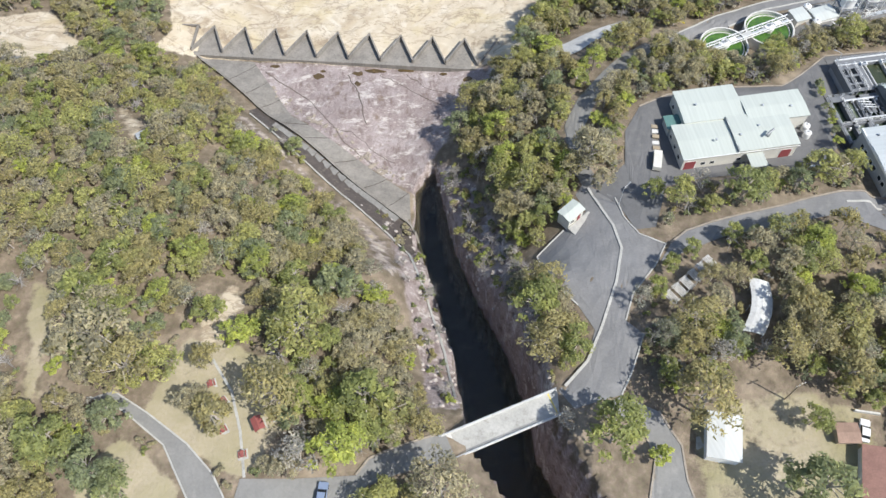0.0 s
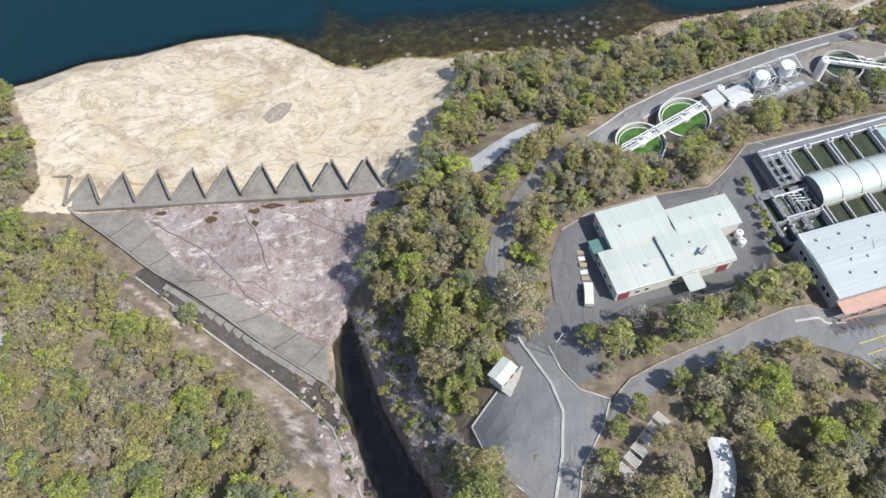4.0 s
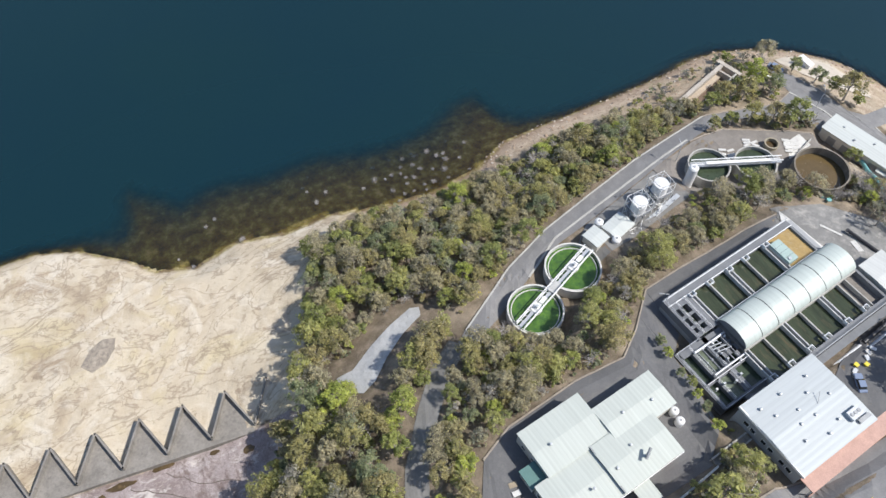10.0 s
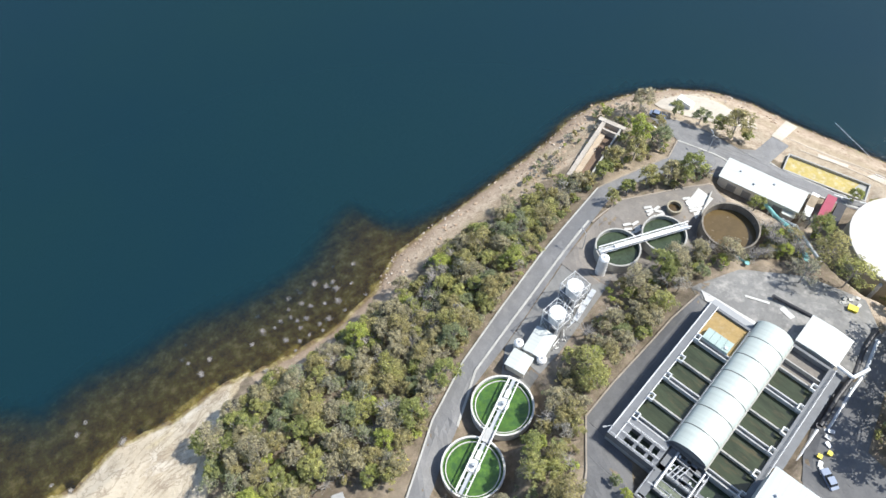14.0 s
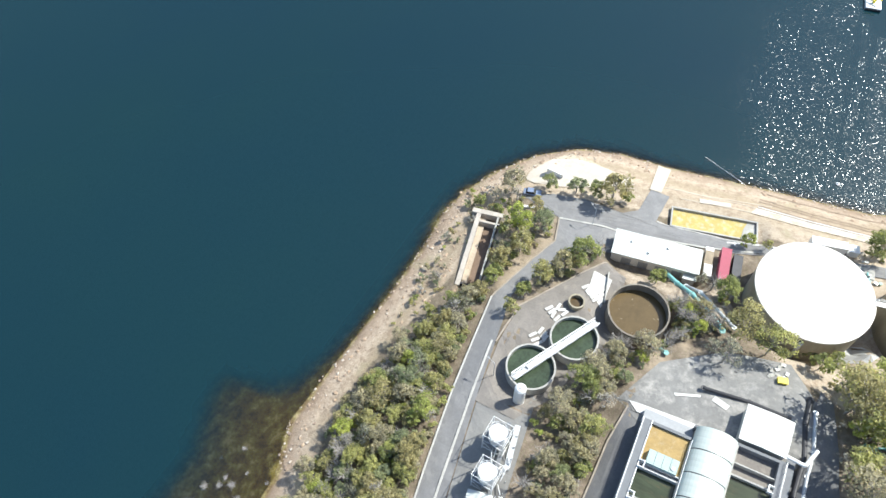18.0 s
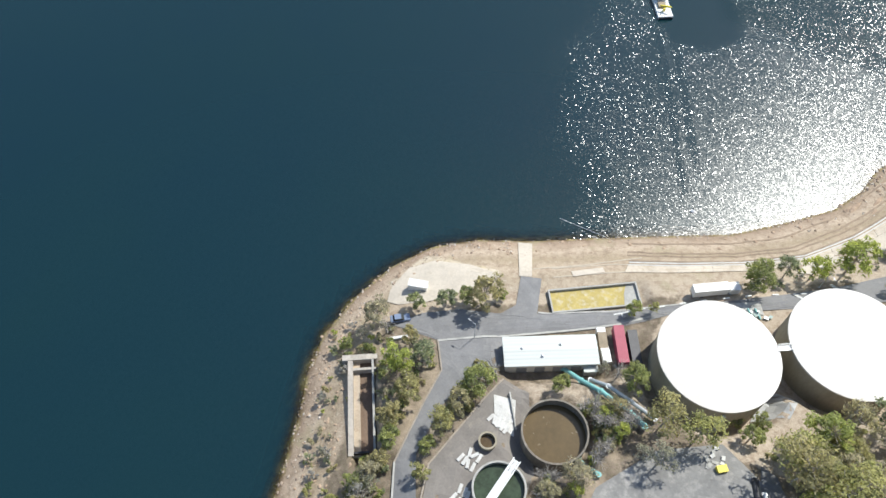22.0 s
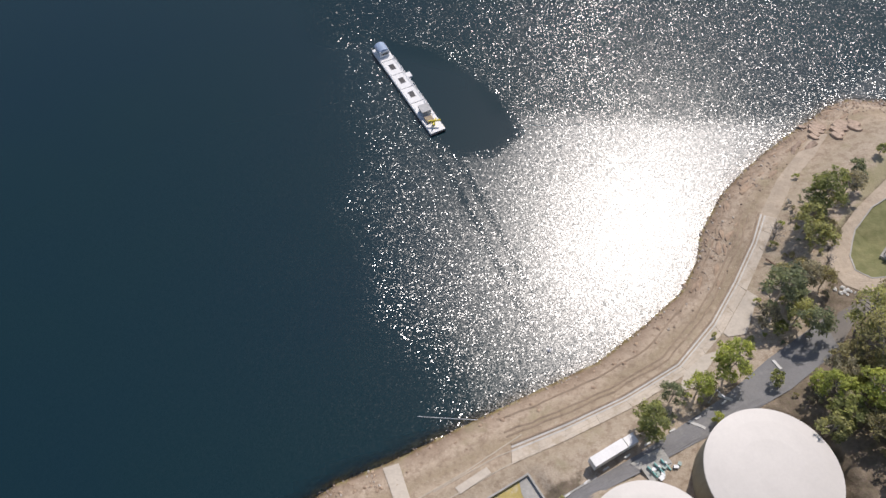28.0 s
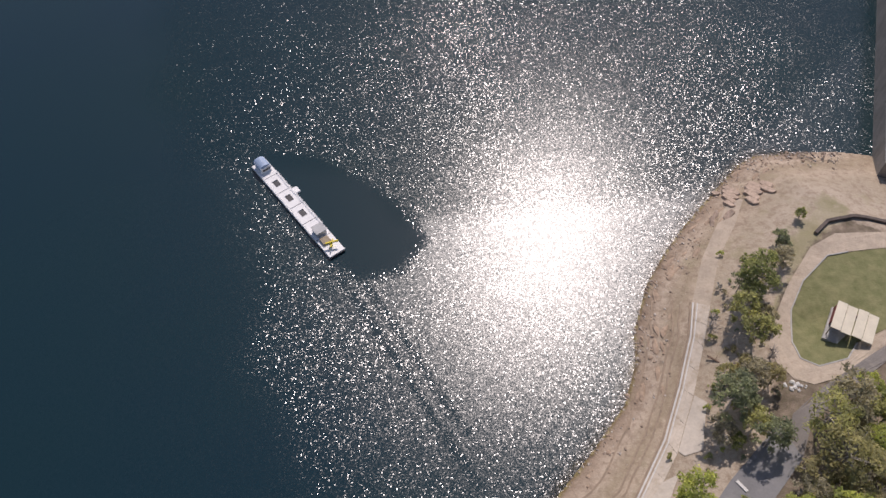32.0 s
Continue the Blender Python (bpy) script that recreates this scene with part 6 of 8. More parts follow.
part("slab", box(B(), -2.6, 4.2, -4.6, -1.7, -1, 0.12), "concrete", t, "concrete slab at the door")
t = plain_shed("store_shed", 48.6, 36.1, 32.0, -14, 5.6, 8.0, 3.2, 0.25, "white_paint", "roof_plain", "white store shed with a flat white roof on dry grass", "y")
part("door", box(B(), -2.78, -2.7, -1.5, 1.5, 0, 2.6), "grey_metal", t)
part("path", box(B(), -4.2, -2.75, -4, 4, -1, 0.1), "concrete", t)
t = plain_shed("brick_house", 76, 25.6, 32.3, -18, 11, 12, 2.8, 1.6, "wall_cream", "house_tile", "house with a dull red-brown tiled roof", "y", "house")
t = plain_shed("garden_shed", 70.9, 35.6, 32.4, -4, 3.6, 3.2, 2.1, 0.4, "wood", "brown_tile", "small brown-roofed garden hut beside the house")


# ---- tanks ----
def ring_tank(name, x, y, z, r, h, level, wall, water, label, bridge_dir=None, bridge_len=0.0, launder=True):
    t = thing(name, x, y, z, 0, label, "tank")
    part("shell", lathe(B(), [(r - 0.28, -1.2), (r, -1.2), (r, h), (r - 0.28, h), (r - 0.28, -1.2)], 64), wall, t)
    part("rim", lathe(B(), [(r - 0.32, h + 0.004), (r + 0.08, h + 0.004), (r + 0.08, h + 0.1), (r - 0.32, h + 0.1), (r - 0.32, h + 0.004)], 64), "concrete_pale" if launder else wall, t)
    part("water", lathe(B(), [(r - 0.29, level - 0.6), (r - 0.29, level), (0, level)], 64), water, t, "tank water")
    if launder:
        part("launder", lathe(B(), [(r - 1.15, level - 0.3), (r - 1.0, level + 0.28), (r - 0.85, level + 0.28), (r - 0.8, level - 0.3)], 64), "concrete_pale", t)
        part("hub", lathe(B(), [(1.15, level - 0.5), (1.15, level + 0.35), (0.9, level + 0.35), (0.9, level - 0.5)], 28), "concrete_pale", t)
    return t


def truss_bridge(x, y, z, ang, length, width, label):
    """A walkway on two lattice sides across a pair of tanks."""
    t = thing("tank_walkway", x, y, z, ang, label, "walkway")
    part("deck", box(B(), 0, length, -0.42, 0.42, -0.1, 0.0), "steel", t, "grey grating deck")
    n = max(4, round(length / 1.6))
    for k in range(n + 1):
        part("cross_beam", beam(B(), (length * k / n, -width / 2, -0.15), (length * k / n, width / 2, -0.15), 0.14, 0.12), "white_paint", t)
    for s in (-1, 1):
        yy = s * width / 2
        for h in (0.0, 1.05):
            part("chord", beam(B(), (0, yy + s * 0.12 * h, h), (length, yy + s * 0.12 * h, h), 0.24, 0.14), "white_paint", t)
        bm = B()
        for k in range(n):
            a, b = length * k / n, length * (k + 1) / n
            beam(bm, (a, yy, 0), (a, yy, 1.05), 0.07, 0.07)
            beam(bm, (a, yy, 0 if k % 2 else 1.05), (b, yy, 1.05 if k % 2 else 0), 0.07, 0.07)
        part("lattice", bm, "white_paint", t)
    return t


d = math.degrees(math.atan2(5.3, 13.8))
ring_tank("clarifier", 80, 147.5, 15.3, 6.5, 3.2, 2.2, "concrete_pale", "algae", "round concrete settling tank of bright green algal water")
ring_tank("clarifier", 93.8, 152.8, 15.2, 6.7, 3.3, 2.3, "concrete_pale", "algae", "round concrete settling tank of bright green algal water")
w = truss_bridge(74.4, 145.3, 18.9, d, 27, 2.0, "white lattice walkway across the green settling tanks")
for x in (6.2, 20.8):
    part("drive_unit", lathe(B(), [(1.35, -0.6), (1.35, 0.2), (0.9, 0.3), (0.55, 0.6), (0, 0.7)], 24, x, 0), "white_paint", w, "white drive unit")
    part("motor", box(B(), x - 0.35, x + 0.35, -0.3, 0.3, 0.5, 1.3), "steel", w)
    part("drive_cover", box(B(), x + 1.4, x + 3.4, -0.5, 0.5, 0.02, 0.55), "white_paint", w, "white drive cover")
part("service_panel", box(B(), 11.6, 14.8, -0.9, 0.9, 0.02, 0.35), "concrete_white", w)
ring_tank("settling_tank", 143.5, 162.5, 13.2, 5.5, 3.5, 2.4, "concrete", "green_water", "round concrete tank of dark green water", launder=False)
ring_tank("settling_tank", 154.8, 157.3, 13.2, 5.5, 3.5, 2.4, "concrete", "green_water", "round concrete tank of dark green water", launder=False)
d2 = math.degrees(math.atan2(157.3 - 162.5, 154.8 - 143.5))
w = truss_bridge(139, 164.6, 17.0, d2, 24, 1.3, "white walkway across the dark green tanks")
part("cover", box(B(), 4, 21, -0.5, 0.5, 0.02, 0.5), "white_paint", w)
ring_tank("thickener_tank", 168.8, 147.6, 11.6, 7.1, 5.0, 2.6, "thick_wall", "froth_water", "large round concrete tank of brown sludge water", launder=False)
ring_tank("dosing_tank", 164.7, 161.2, 12.6, 1.9, 2.2, 1.2, "tank_wall", "brown_water", "small round rusty tank", launder=False)


def reservoir(x, y, z, r, h):
    t = thing("reservoir", x, y, z, 0, "huge round tan concrete reservoir with a white domed roof", "tank", "covered reservoirs")
    part("shell", lathe(B(), [(r - 0.4, -2), (r, -2), (r, h), (r - 0.4, h)], 96), "tank_wall", t, "tan stained concrete shell", smooth=False)
    part("roof", lathe(B(), [(r + 0.12, h - 0.35), (r + 0.12, h + 0.06), (r * 0.8, h + 0.35), (r * 0.5, h + 0.62), (r * 0.2, h + 0.75), (0, h + 0.78)], 96), "tank_roof", t, "bright white shallow dome", smooth=False)
    a = radians(186)
    part("overflow_pipe", tube(B(), (r * math.cos(a) * 1.06, r * math.sin(a) * 1.06, -1), (r * math.cos(a) * 1.04, r * math.sin(a) * 1.04, h - 1.5), 0.45), "steel", t)
    return t


reservoir(190.7, 115.3, 12.2, 13.1, 9.6)
reservoir(199.0, 87.0, 12.8, 13.4, 9.2)
t = thing("tank_walkway", 195.0, 101.2, 21.6, -74, "short white steel link walkway between the reservoirs", "walkway")
part("deck", box(B(), -1.6, 1.6, -0.6, 0.6, 0, 0.12), "white_paint", t)
railing(t, [(-1.6, -0.6), (1.6, -0.6)], 0.12)
railing(t, [(-1.6, 0.6), (1.6, 0.6)], 0.12)

# ---- silos and dosing plant ----
for x, y, r, h in ((124.6, 160.6, 1.9, 8.0), (116.6, 158.6, 1.9, 8.0)):
    t = thing("silo", x, y, 14.8, 0, "white steel chemical silo with a caged top", "silo", "chemical silos")
    part("body", lathe(B(), [(0, 2.2), (0.4, 2.2), (r, 4.0), (r, h), (0, h + 0.5)], 32), "white_paint", t)
    for k in range(6):
        a = k * math.tau / 6
        part("leg", beam(B(), (r * math.cos(a), r * math.sin(a), -1), (r * 0.98 * math.cos(a), r * 0.98 * math.sin(a), 4.2), 0.16, 0.16), "steel", t)
    c = part("top_rail", lathe(B(), [(r + 0.02, h + 0.9), (r + 0.08, h + 0.9), (r + 0.08, h + 1.0), (r + 0.02, h + 1.0), (r + 0.02, h + 0.9)], 28), "steel", t)
    for k in range(12):
        a = k * math.tau / 12
        part("post", beam(B(), (r * math.cos(a), r * math.sin(a), h), (r * math.cos(a), r * math.sin(a), h + 1), 0.06, 0.06), "steel", c)
    sc = part("scaffold", box(B(), -2.3, 2.3, -2.3, 2.3, h * 0.62, h * 0.62 + 0.06), "plant_wall", t, "grating landing round the silo")
    for sx in (-1, 1):
        for sy in (-1, 1):
            part("post", box(B(), sx * 2.3 - 0.07, sx * 2.3 + 0.07, sy * 2.3 - 0.07, sy * 2.3 + 0.07, -1, h + 0.9), "white_paint", sc)
        for z in (2.0, h * 0.62 + 1.0, h + 0.85):
            part("rail", beam(B(), (sx * 2.3, -2.3, z), (sx * 2.3, 2.3, z), 0.09, 0.09), "white_paint", sc)
            part("rail", beam(B(), (-2.3, sx * 2.3, z), (2.3, sx * 2.3, z), 0.09, 0.09), "white_paint", sc)
        part("brace", beam(B(), (sx * 2.3, -2.3, 0), (sx * 2.3, 2.3, h * 0.62), 0.08, 0.08), "white_paint", sc)
    part("stair", beam(B(), (2.2, -2.2, -0.5), (2.2, 1.5, h * 0.6), 0.7, 0.12), "steel", t)
t = thing("lime_silo", 136, 161.4, 13.5, 0, "slim white cylindrical silo beside the dark tank", "silo")
part("body", lathe(B(), [(0, -1), (1.25, -1), (1.25, 7.6), (0.9, 8.0), (0, 8.1)], 32), "white_paint", t)
part("hatch", lathe(B(), [(0.35, 8.05), (0.35, 8.25), (0, 8.25)], 14), "steel", t)
t = plain_shed("dosing_shed", 103.6, 157.4, 15.2, 15, 4.0, 4.4, 3.2, 0.2, "wall_cream", "roof_shed", "small square pale dosing shed beside the green tanks")
t = plain_shed("chemical_store", 110.2, 157.4, 15.0, 15, 6.2, 4.6, 3.4, 0.3, "white_paint", "roof_shed", "white chemical store with pale roof among the silos")
for x, y in ((106.8, 160.6), (107.6, 154.4)):
    tk = thing("chemical_tank", x, y, 15.2, 0, "white upright plastic chemical tank", "tank", "chemical tanks")
    part("body", lathe(B(), [(0, -0.6), (1.1, -0.6), (1.1, 3.2), (0.7, 3.6), (0, 3.7)], 24), "white_paint", tk)
    part("lid", lathe(B(), [(0.3, 3.6), (0.3, 3.75), (0, 3.78)], 12), "grey_metal", tk)
rng = random.Random(3)
t = thing("pipe_rack", 118.5, 157.6, 14.8, 14, "jumble of white steel pipework and gratings round the silos", "pipework")
for k in range(34):
    x, y = rng.uniform(-10, 9), rng.uniform(-2.8, 1.6)
    part("pipe", tube(B(), (x, y, 1 + rng.random() * 2), (x + rng.uniform(-3, 3), y + rng.uniform(-1, 1), 1 + rng.random() * 3), 0.1), "white_paint", t)
for k in range(9):
    x = -11 + k * 2.5
    if k % 2:
        part("pump", lathe(B(), [(0, -0.6), (0.5, -0.6), (0.5, 1.2), (0.3, 1.5), (0, 1.5)], 14, x + 0.6, 1.4), rng.choice(("white_paint", "steel")), t, "small upright dosing pump")
    part("frame", beam(B(), (x, 2.0, -1), (x, 2.0, 3), 0.15, 0.15), "steel", t)
    part("grating", box(B(), x, x + 2.4, -0.4, 0.5, 2.6, 2.68), "plant_wall", t)
    part("frame", beam(B(), (x, -2.4, -1), (x, -2.4, 3), 0.15, 0.15), "steel", t)
    part("grating", box(B(), x, x + 2.4, -2.5, -1.3, 2.2, 2.28), "steel", t)

# ---- sludge basin, canal, pipes ----
t = thing("sludge_basin", 208.1, 141.2, 6.9, -72.8, "sunken concrete basin half filled with yellow ochre sludge", "basin")
for x0, x1, y0, y1 in ((-11.2, 11.2, 2.9, 3.3), (-11.2, 11.2, -3.3, -2.9), (-11.2, -10.8, -2.9, 2.9), (10.8, 11.2, -2.9, 2.9)):
    part("wall", box(B(), x0, x1, y0, y1, -2, 1.0), "concrete", t)
part("sludge", box(B(), -10.8, 10.8, -2.9, 2.9, -1.5, 0.25), "ochre_mud", t, "cracked yellow sludge")
part("dry_end", prism(B(), [(7.0, -2.9), (10.8, -2.9), (10.8, 2.9), (8.6, 2.9), (7.6, 0.5)], -1, 0.32), "concrete", t, "dried pale sludge")
t = thing("inlet_canal", 170.2, 192.0, 6.0, 15.5, "sunken concrete inlet canal with dark water between pale walls", "canal")
part("wall", box(B(), -12.0, 12.0, 0.9, 2.1, -2.5, 0.6), "canal_wall", t)
part("ledge", box(B(), -12.0, 11.0, -0.6, 0.9, -2.5, -0.9), "sandy", t, "pale silted ledge")
part("wall", box(B(), -12.0, 12.0, -4.0, -3.5, -2.9, 0.6), "concrete", t)
part("wall", box(B(), 11.0, 12.4, -5.0, 3.4, -2.5, 0.7), "canal_wall", t)
part("wall", box(B(), 8.4, 9.0, -4.6, 0.9, -2.5, 0.5), "canal_wall", t)
part("bed", box(B(), -12, 11, -3.5, -0.6, -2.9, -1.6), "soil", t, "dark wet canal bed")
part("gate", box(B(), -11.6, -11.2, -2.5, 0.8, -0.5, 0.8), "dark_metal", t)


def pipe_run(name, pts, r, material, label, legs=True, dz=0.9):
    x0, y0, z0 = pts[0]
    t = thing(name, x0, y0, z0, 0, label, "pipe")
    for p, q in zip(pts, pts[1:]):
        part("pipe", tube(B(), [a - b for a, b in zip(p, (x0, y0, z0))], [a - b for a, b in zip(q, (x0, y0, z0))], r, 12), material, t)
        g = Vector(p).lerp(Vector(q), 0.5)
        if legs:
            gz = ground_z(g.x, g.y) - 0.6
            part("support", box(B(), g.x - x0 - 0.25, g.x - x0 + 0.25, g.y - y0 - 0.25, g.y - y0 + 0.25, gz - z0, g.z - z0 - r * 0.5), "concrete", t)
    for p in pts:
        part("flange", lathe(B(), [(r * 1.35, -0.12), (r * 1.35, 0.12), (0, 0.12)], 14, p[0] - x0, p[1] - y0), material, t).location.z = p[2] - z0
    return t


pipe_run("teal_pipe", [(x, y, ground_z(x, y) + 1.3) for x, y in ((188.6, 149), (186.7, 147), (183.6, 142.8), (180.5, 138.6), (176.2, 132.4), (173.2, 129.4))], 0.55, "teal", "large pale teal water pipe on supports")
pipe_run("grey_pipe", [(x, y, ground_z(x, y) + 1.2) for x, y in ((184.6, 140.6), (182.2, 137), (179, 132.2), (175.4, 127.3))], 0.45, "steel", "pale grey pipe beside the teal main")
pipe_run("teal_pipe", [(x, y, ground_z(x, y) + 1.0) for x, y in ((165.9, 142.6), (163.2, 140.4), (160.6, 138.2))], 0.42, "teal", "pale teal pipe from the brown tank")
pipe_run("black_pipe", [(155.7, 128.5, 21.6), (157.4, 119.4, 21.9), (158.0, 110.9, 22.3)], 0.42, "dark_metal", "black pipe along the yard")
pipe_run("black_pipe", [(164.2, 108.6, 22.0), (158, 108.1, 22.4), (151.2, 106.4, 22.7), (143.9, 106.1, 22.7), (136.1, 105.1, 22.7)], 0.6, "dark_metal", "thick black pipe beside the plant")
pipe_run("grey_pipe", [(161.8, 107, 22.5), (153.1, 105.1, 22.9), (147.6, 104.8, 23.0), (136, 103.6, 23.0)], 0.4, "steel", "pale steel pipe beside the plant")


# ---- vehicles ----
def vehicle(name, x, y, ang, l, w, h, paint, label, kind="car"):
    z = ground_z(x, y) + 0.2
    t = thing(name, x, y, z, ang, label, "vehicle")
    if kind == "car":
        bm = box(B(), -l / 2, l / 2, -w / 2, w / 2, 0.3, h * 0.58)
        bmesh.ops.bevel(bm, geom=bm.edges[:], offset=0.12, segments=2, affect="EDGES")
        body = part("body", bm, paint, t)
        bm = B()
        lo = [(-l * 0.36, -w * 0.45), (l * 0.2, -w * 0.45), (l * 0.2, w * 0.45), (-l * 0.36, w * 0.45)]
        hi = [(-l * 0.28, -w * 0.38), (l * 0.06, -w * 0.38), (l * 0.06, w * 0.38), (-l * 0.28, w * 0.38)]
        a, b = [bm.verts.new((p, q, h * 0.58)) for p, q in lo], [bm.verts.new((p, q, h * 0.97)) for p, q in hi]
        for k in range(4):
            bm.faces.new((a[k], a[(k + 1) % 4], b[(k + 1) % 4], b[k]))
        part("cabin_glass", bm, "glass_dark", t)
        part("roof", box(B(), -l * 0.28, l * 0.06, -w * 0.38, w * 0.38, h * 0.97, h), paint, t)
        part("windscreen", box(B(), l * 0.1, l * 0.14, -w * 0.4, w * 0.4, h * 0.7, h * 0.74), "glass_dark", t)
    else:
        part("cab", box(B(), l * 0.28, l / 2, -w / 2, w / 2, 0.5, h * 0.8), paint, t)
        part("windscreen", box(B(), l / 2, l / 2 + 0.03, -w * 0.42, w * 0.42, h * 0.5, h * 0.74), "glass_dark", t)
        part("chassis", box(B(), -l / 2, l * 0.28, -w * 0.4, w * 0.4, 0.5, 0.8), "dark_metal", t)
        part("load", box(B(), -l / 2, l * 0.24, -w / 2, w / 2, 0.82, h), paint if kind == "box" else "wood", t)
    for sx in (-0.3, 0.32):
        for sy in (-1, 1):
            wh = part("wheel", tube(B(), (l * sx, sy * w * 0.42, 0.33), (l * sx, sy * w * 0.52, 0.33), 0.33, 14), "tyre", t)
            part("rim", tube(B(), (l * sx, sy * w * 0.5, 0.33), (l * sx, sy * w * 0.525, 0.33), 0.18, 10), "steel", wh)
    return t


vehicle("car", -23.7, 29.9, 82, 4.4, 1.8, 1.5, "car_blue", "small pale blue car parked in shade")
vehicle("van", 193.4, 187.2, -70, 4.9, 1.9, 1.7, "car_blue", "grey-blue utility parked under trees")
vehicle("truck", 195.5, 138.9, 12, 5.6, 2.0, 2.4, "white_paint", "white truck with a brown load beside the shed", "tray")
vehicle("truck", 191.2, 137.8, 14, 4.2, 1.9, 2.3, "white_paint", "small white truck beside the shed", "box")
vehicle("tanker", 51.4, 103.8, 75, 5.4, 1.9, 2.1, "wall_cream", "cream utility parked beside the workshop", "box")
vehicle("white_truck", 213.6, 113.0, -73, 11.6, 2.3, 3.2, "white_paint", "long white box truck on the lakeside road", "box")


def container(x, y, z, ang, l, w, h, material, label):
    t = thing("container", x, y, z, ang, label, "container")
    part("body", box(B(), -l / 2, l / 2, -w / 2, w / 2, 0, h), material, t)
    rib = finish("rib", box(B(), -0.1, 0.1, -0.03, 0.03, 0.15, h - 0.15), material)
    for k in range(int(l / 0.5)):
        for s in (-1, 1):
            ob = new("rib", rib)
            ob.parent = t
            ob.location = (-l / 2 + 0.3 + k * 0.5, s * w / 2, 0)
    part("door", box(B(), l / 2, l / 2 + 0.06, -w / 2 + 0.1, w / 2 - 0.1, 0.1, h - 0.1), material, t)


container(193.6, 134.8, ground_z(193.6, 134.8), 12.5, 9.4, 2.4, 2.6, "maroon", "maroon steel shipping container beside the reservoir")
container(193.3, 131.8, ground_z(193.3, 131.8), 12.5, 8.4, 2.2, 2.4, "dark_metal", "dark steel container in shade")


def small_box(name, x, y, w, l, h, ang, material, label, category):
    t = thing(name, x, y, ground_z(x, y) - 0.1, ang, label, category)
    part("body", box(B(), -w / 2, w / 2, -l / 2, l / 2, 0, h), material, t)
    part("top", box(B(), -w / 2 - 0.06, w / 2 + 0.06, -l / 2 - 0.06, l / 2 + 0.06, h, h + 0.08), material, t)
    return t


small_box("skip_bin", 165.4, 114.9, 1.3, 2.0, 1.1, 20, "yellow", "yellow steel skip in the yard", "bin")
vehicle("car", 126.4, 98.4, 62, 4.2, 1.8, 1.5, "car_blue", "dark blue-grey car parked beside the plant")
for k, (x, y) in enumerate(((128.4, 101.0), (127.4, 100.2), (133.2, 102.0), (134.6, 102.8), (136.2, 103.0))):
    small_box("pipe_crate", x, y, 1.2, 0.7, 0.5, 20 + 25 * k, "concrete_pale" if k % 2 else "steel", "pale steel crate of pipe fittings in the yard", "crate")
for x, y in ((129.8, 101.9), (131.6, 100.9)):
    small_box("drum_pallet", x, y, 0.8, 0.8, 0.8, 10, "yellow", "bright yellow drum pallet beside the plant", "pallet")
small_box("site_office", 203.8, 185, 2.0, 4.8, 2.4, 0, "white_paint", "white portable cabin on the pale hardstand", "cabin")
for k in range(6):
    small_box("timber_stack", 53.2 - 0.25 * k, 115 - 1.7 * k, 1.5, 0.9, 0.4 + 0.2 * (k % 3), -12 + 5 * (k % 2), "concrete_pale" if k % 2 else "wood", "stack of pale timber beside the workshop", "timber")
t = thing("canopy", 61.2, 61.0, 32.2, -20, "long curved white fabric canopy between trees", "canopy")
bm = B()
rows = []
for j in range(15):
    v = -6 + j * 12 / 14
    cx = 1.2 * math.cos(v * 0.26) - 0.6
    rows.append([[bm.verts.new((cx + u * 2.0, v, 3.0 + d + 0.5 * math.cos(u * 1.4))) for u in (-1, -0.5, 0, 0.5, 1)] for d in (0, 0.06)])
for a, b in zip(rows, rows[1:]):
    for k in range(4):
        bm.faces.new((a[0][k], b[0][k], b[0][k + 1], a[0][k + 1]))
        bm.faces.new((a[1][k], a[1][k + 1], b[1][k + 1], b[1][k]))
part("fabric", bm, "canopy_cloth", t)
for y in (-5, 0, 5):
    for x in (-1.6, 1.8):
        part("post", box(B(), x - 0.06, x + 0.06, y - 0.06, y + 0.06, -0.6, 3.0), "steel", t)
for k in range(6):
    x, y = 45.2 + k * 1.95, 65.0 + k * 1.55
    t = thing("pergola_panel", x, y, ground_z(x, y) - 0.1, 33, "whitewashed slatted shade panel", "panel", "shade panels")
    for j in range(5):
        part("slat", box(B(), -0.8 + j * 0.36, -0.62 + j * 0.36, -1.5, 1.5, 2.2, 2.28), "concrete_pale", t)
    for sx, sy in ((-0.7, -1.3), (0.7, -1.3), (-0.7, 1.3), (0.7, 1.3)):
        part("post", box(B(), sx - 0.06, sx + 0.06, sy - 0.06, sy + 0.06, 0, 2.2), "white_paint", t)


# ---- picnic ground ----
def picnic_table(x, y, ang):
    t = thing("picnic_table", x, y, ground_z(x, y), ang, "red-topped picnic table on a concrete pad", "table", "picnic tables")
    t.scale = (0.72, 0.72, 0.9)
    part("pad", box(B(), -1.3, 1.3, -1.3, 1.3, -0.4, 0.1), "concrete", t)
    part("tabletop", box(B(), -0.45, 0.45, -0.9, 0.9, 0.78, 0.85), "red_roof", t)
    for s in (-1, 1):
        part("bench", box(B(), s * 0.85 - 0.16, s * 0.85 + 0.16, -0.9, 0.9, 0.5, 0.56), "red_roof", t)
        part("leg", box(B(), -0.8, 0.8, s * 0.6 - 0.05, s * 0.6 + 0.05, 0.1, 0.78), "wood", t)


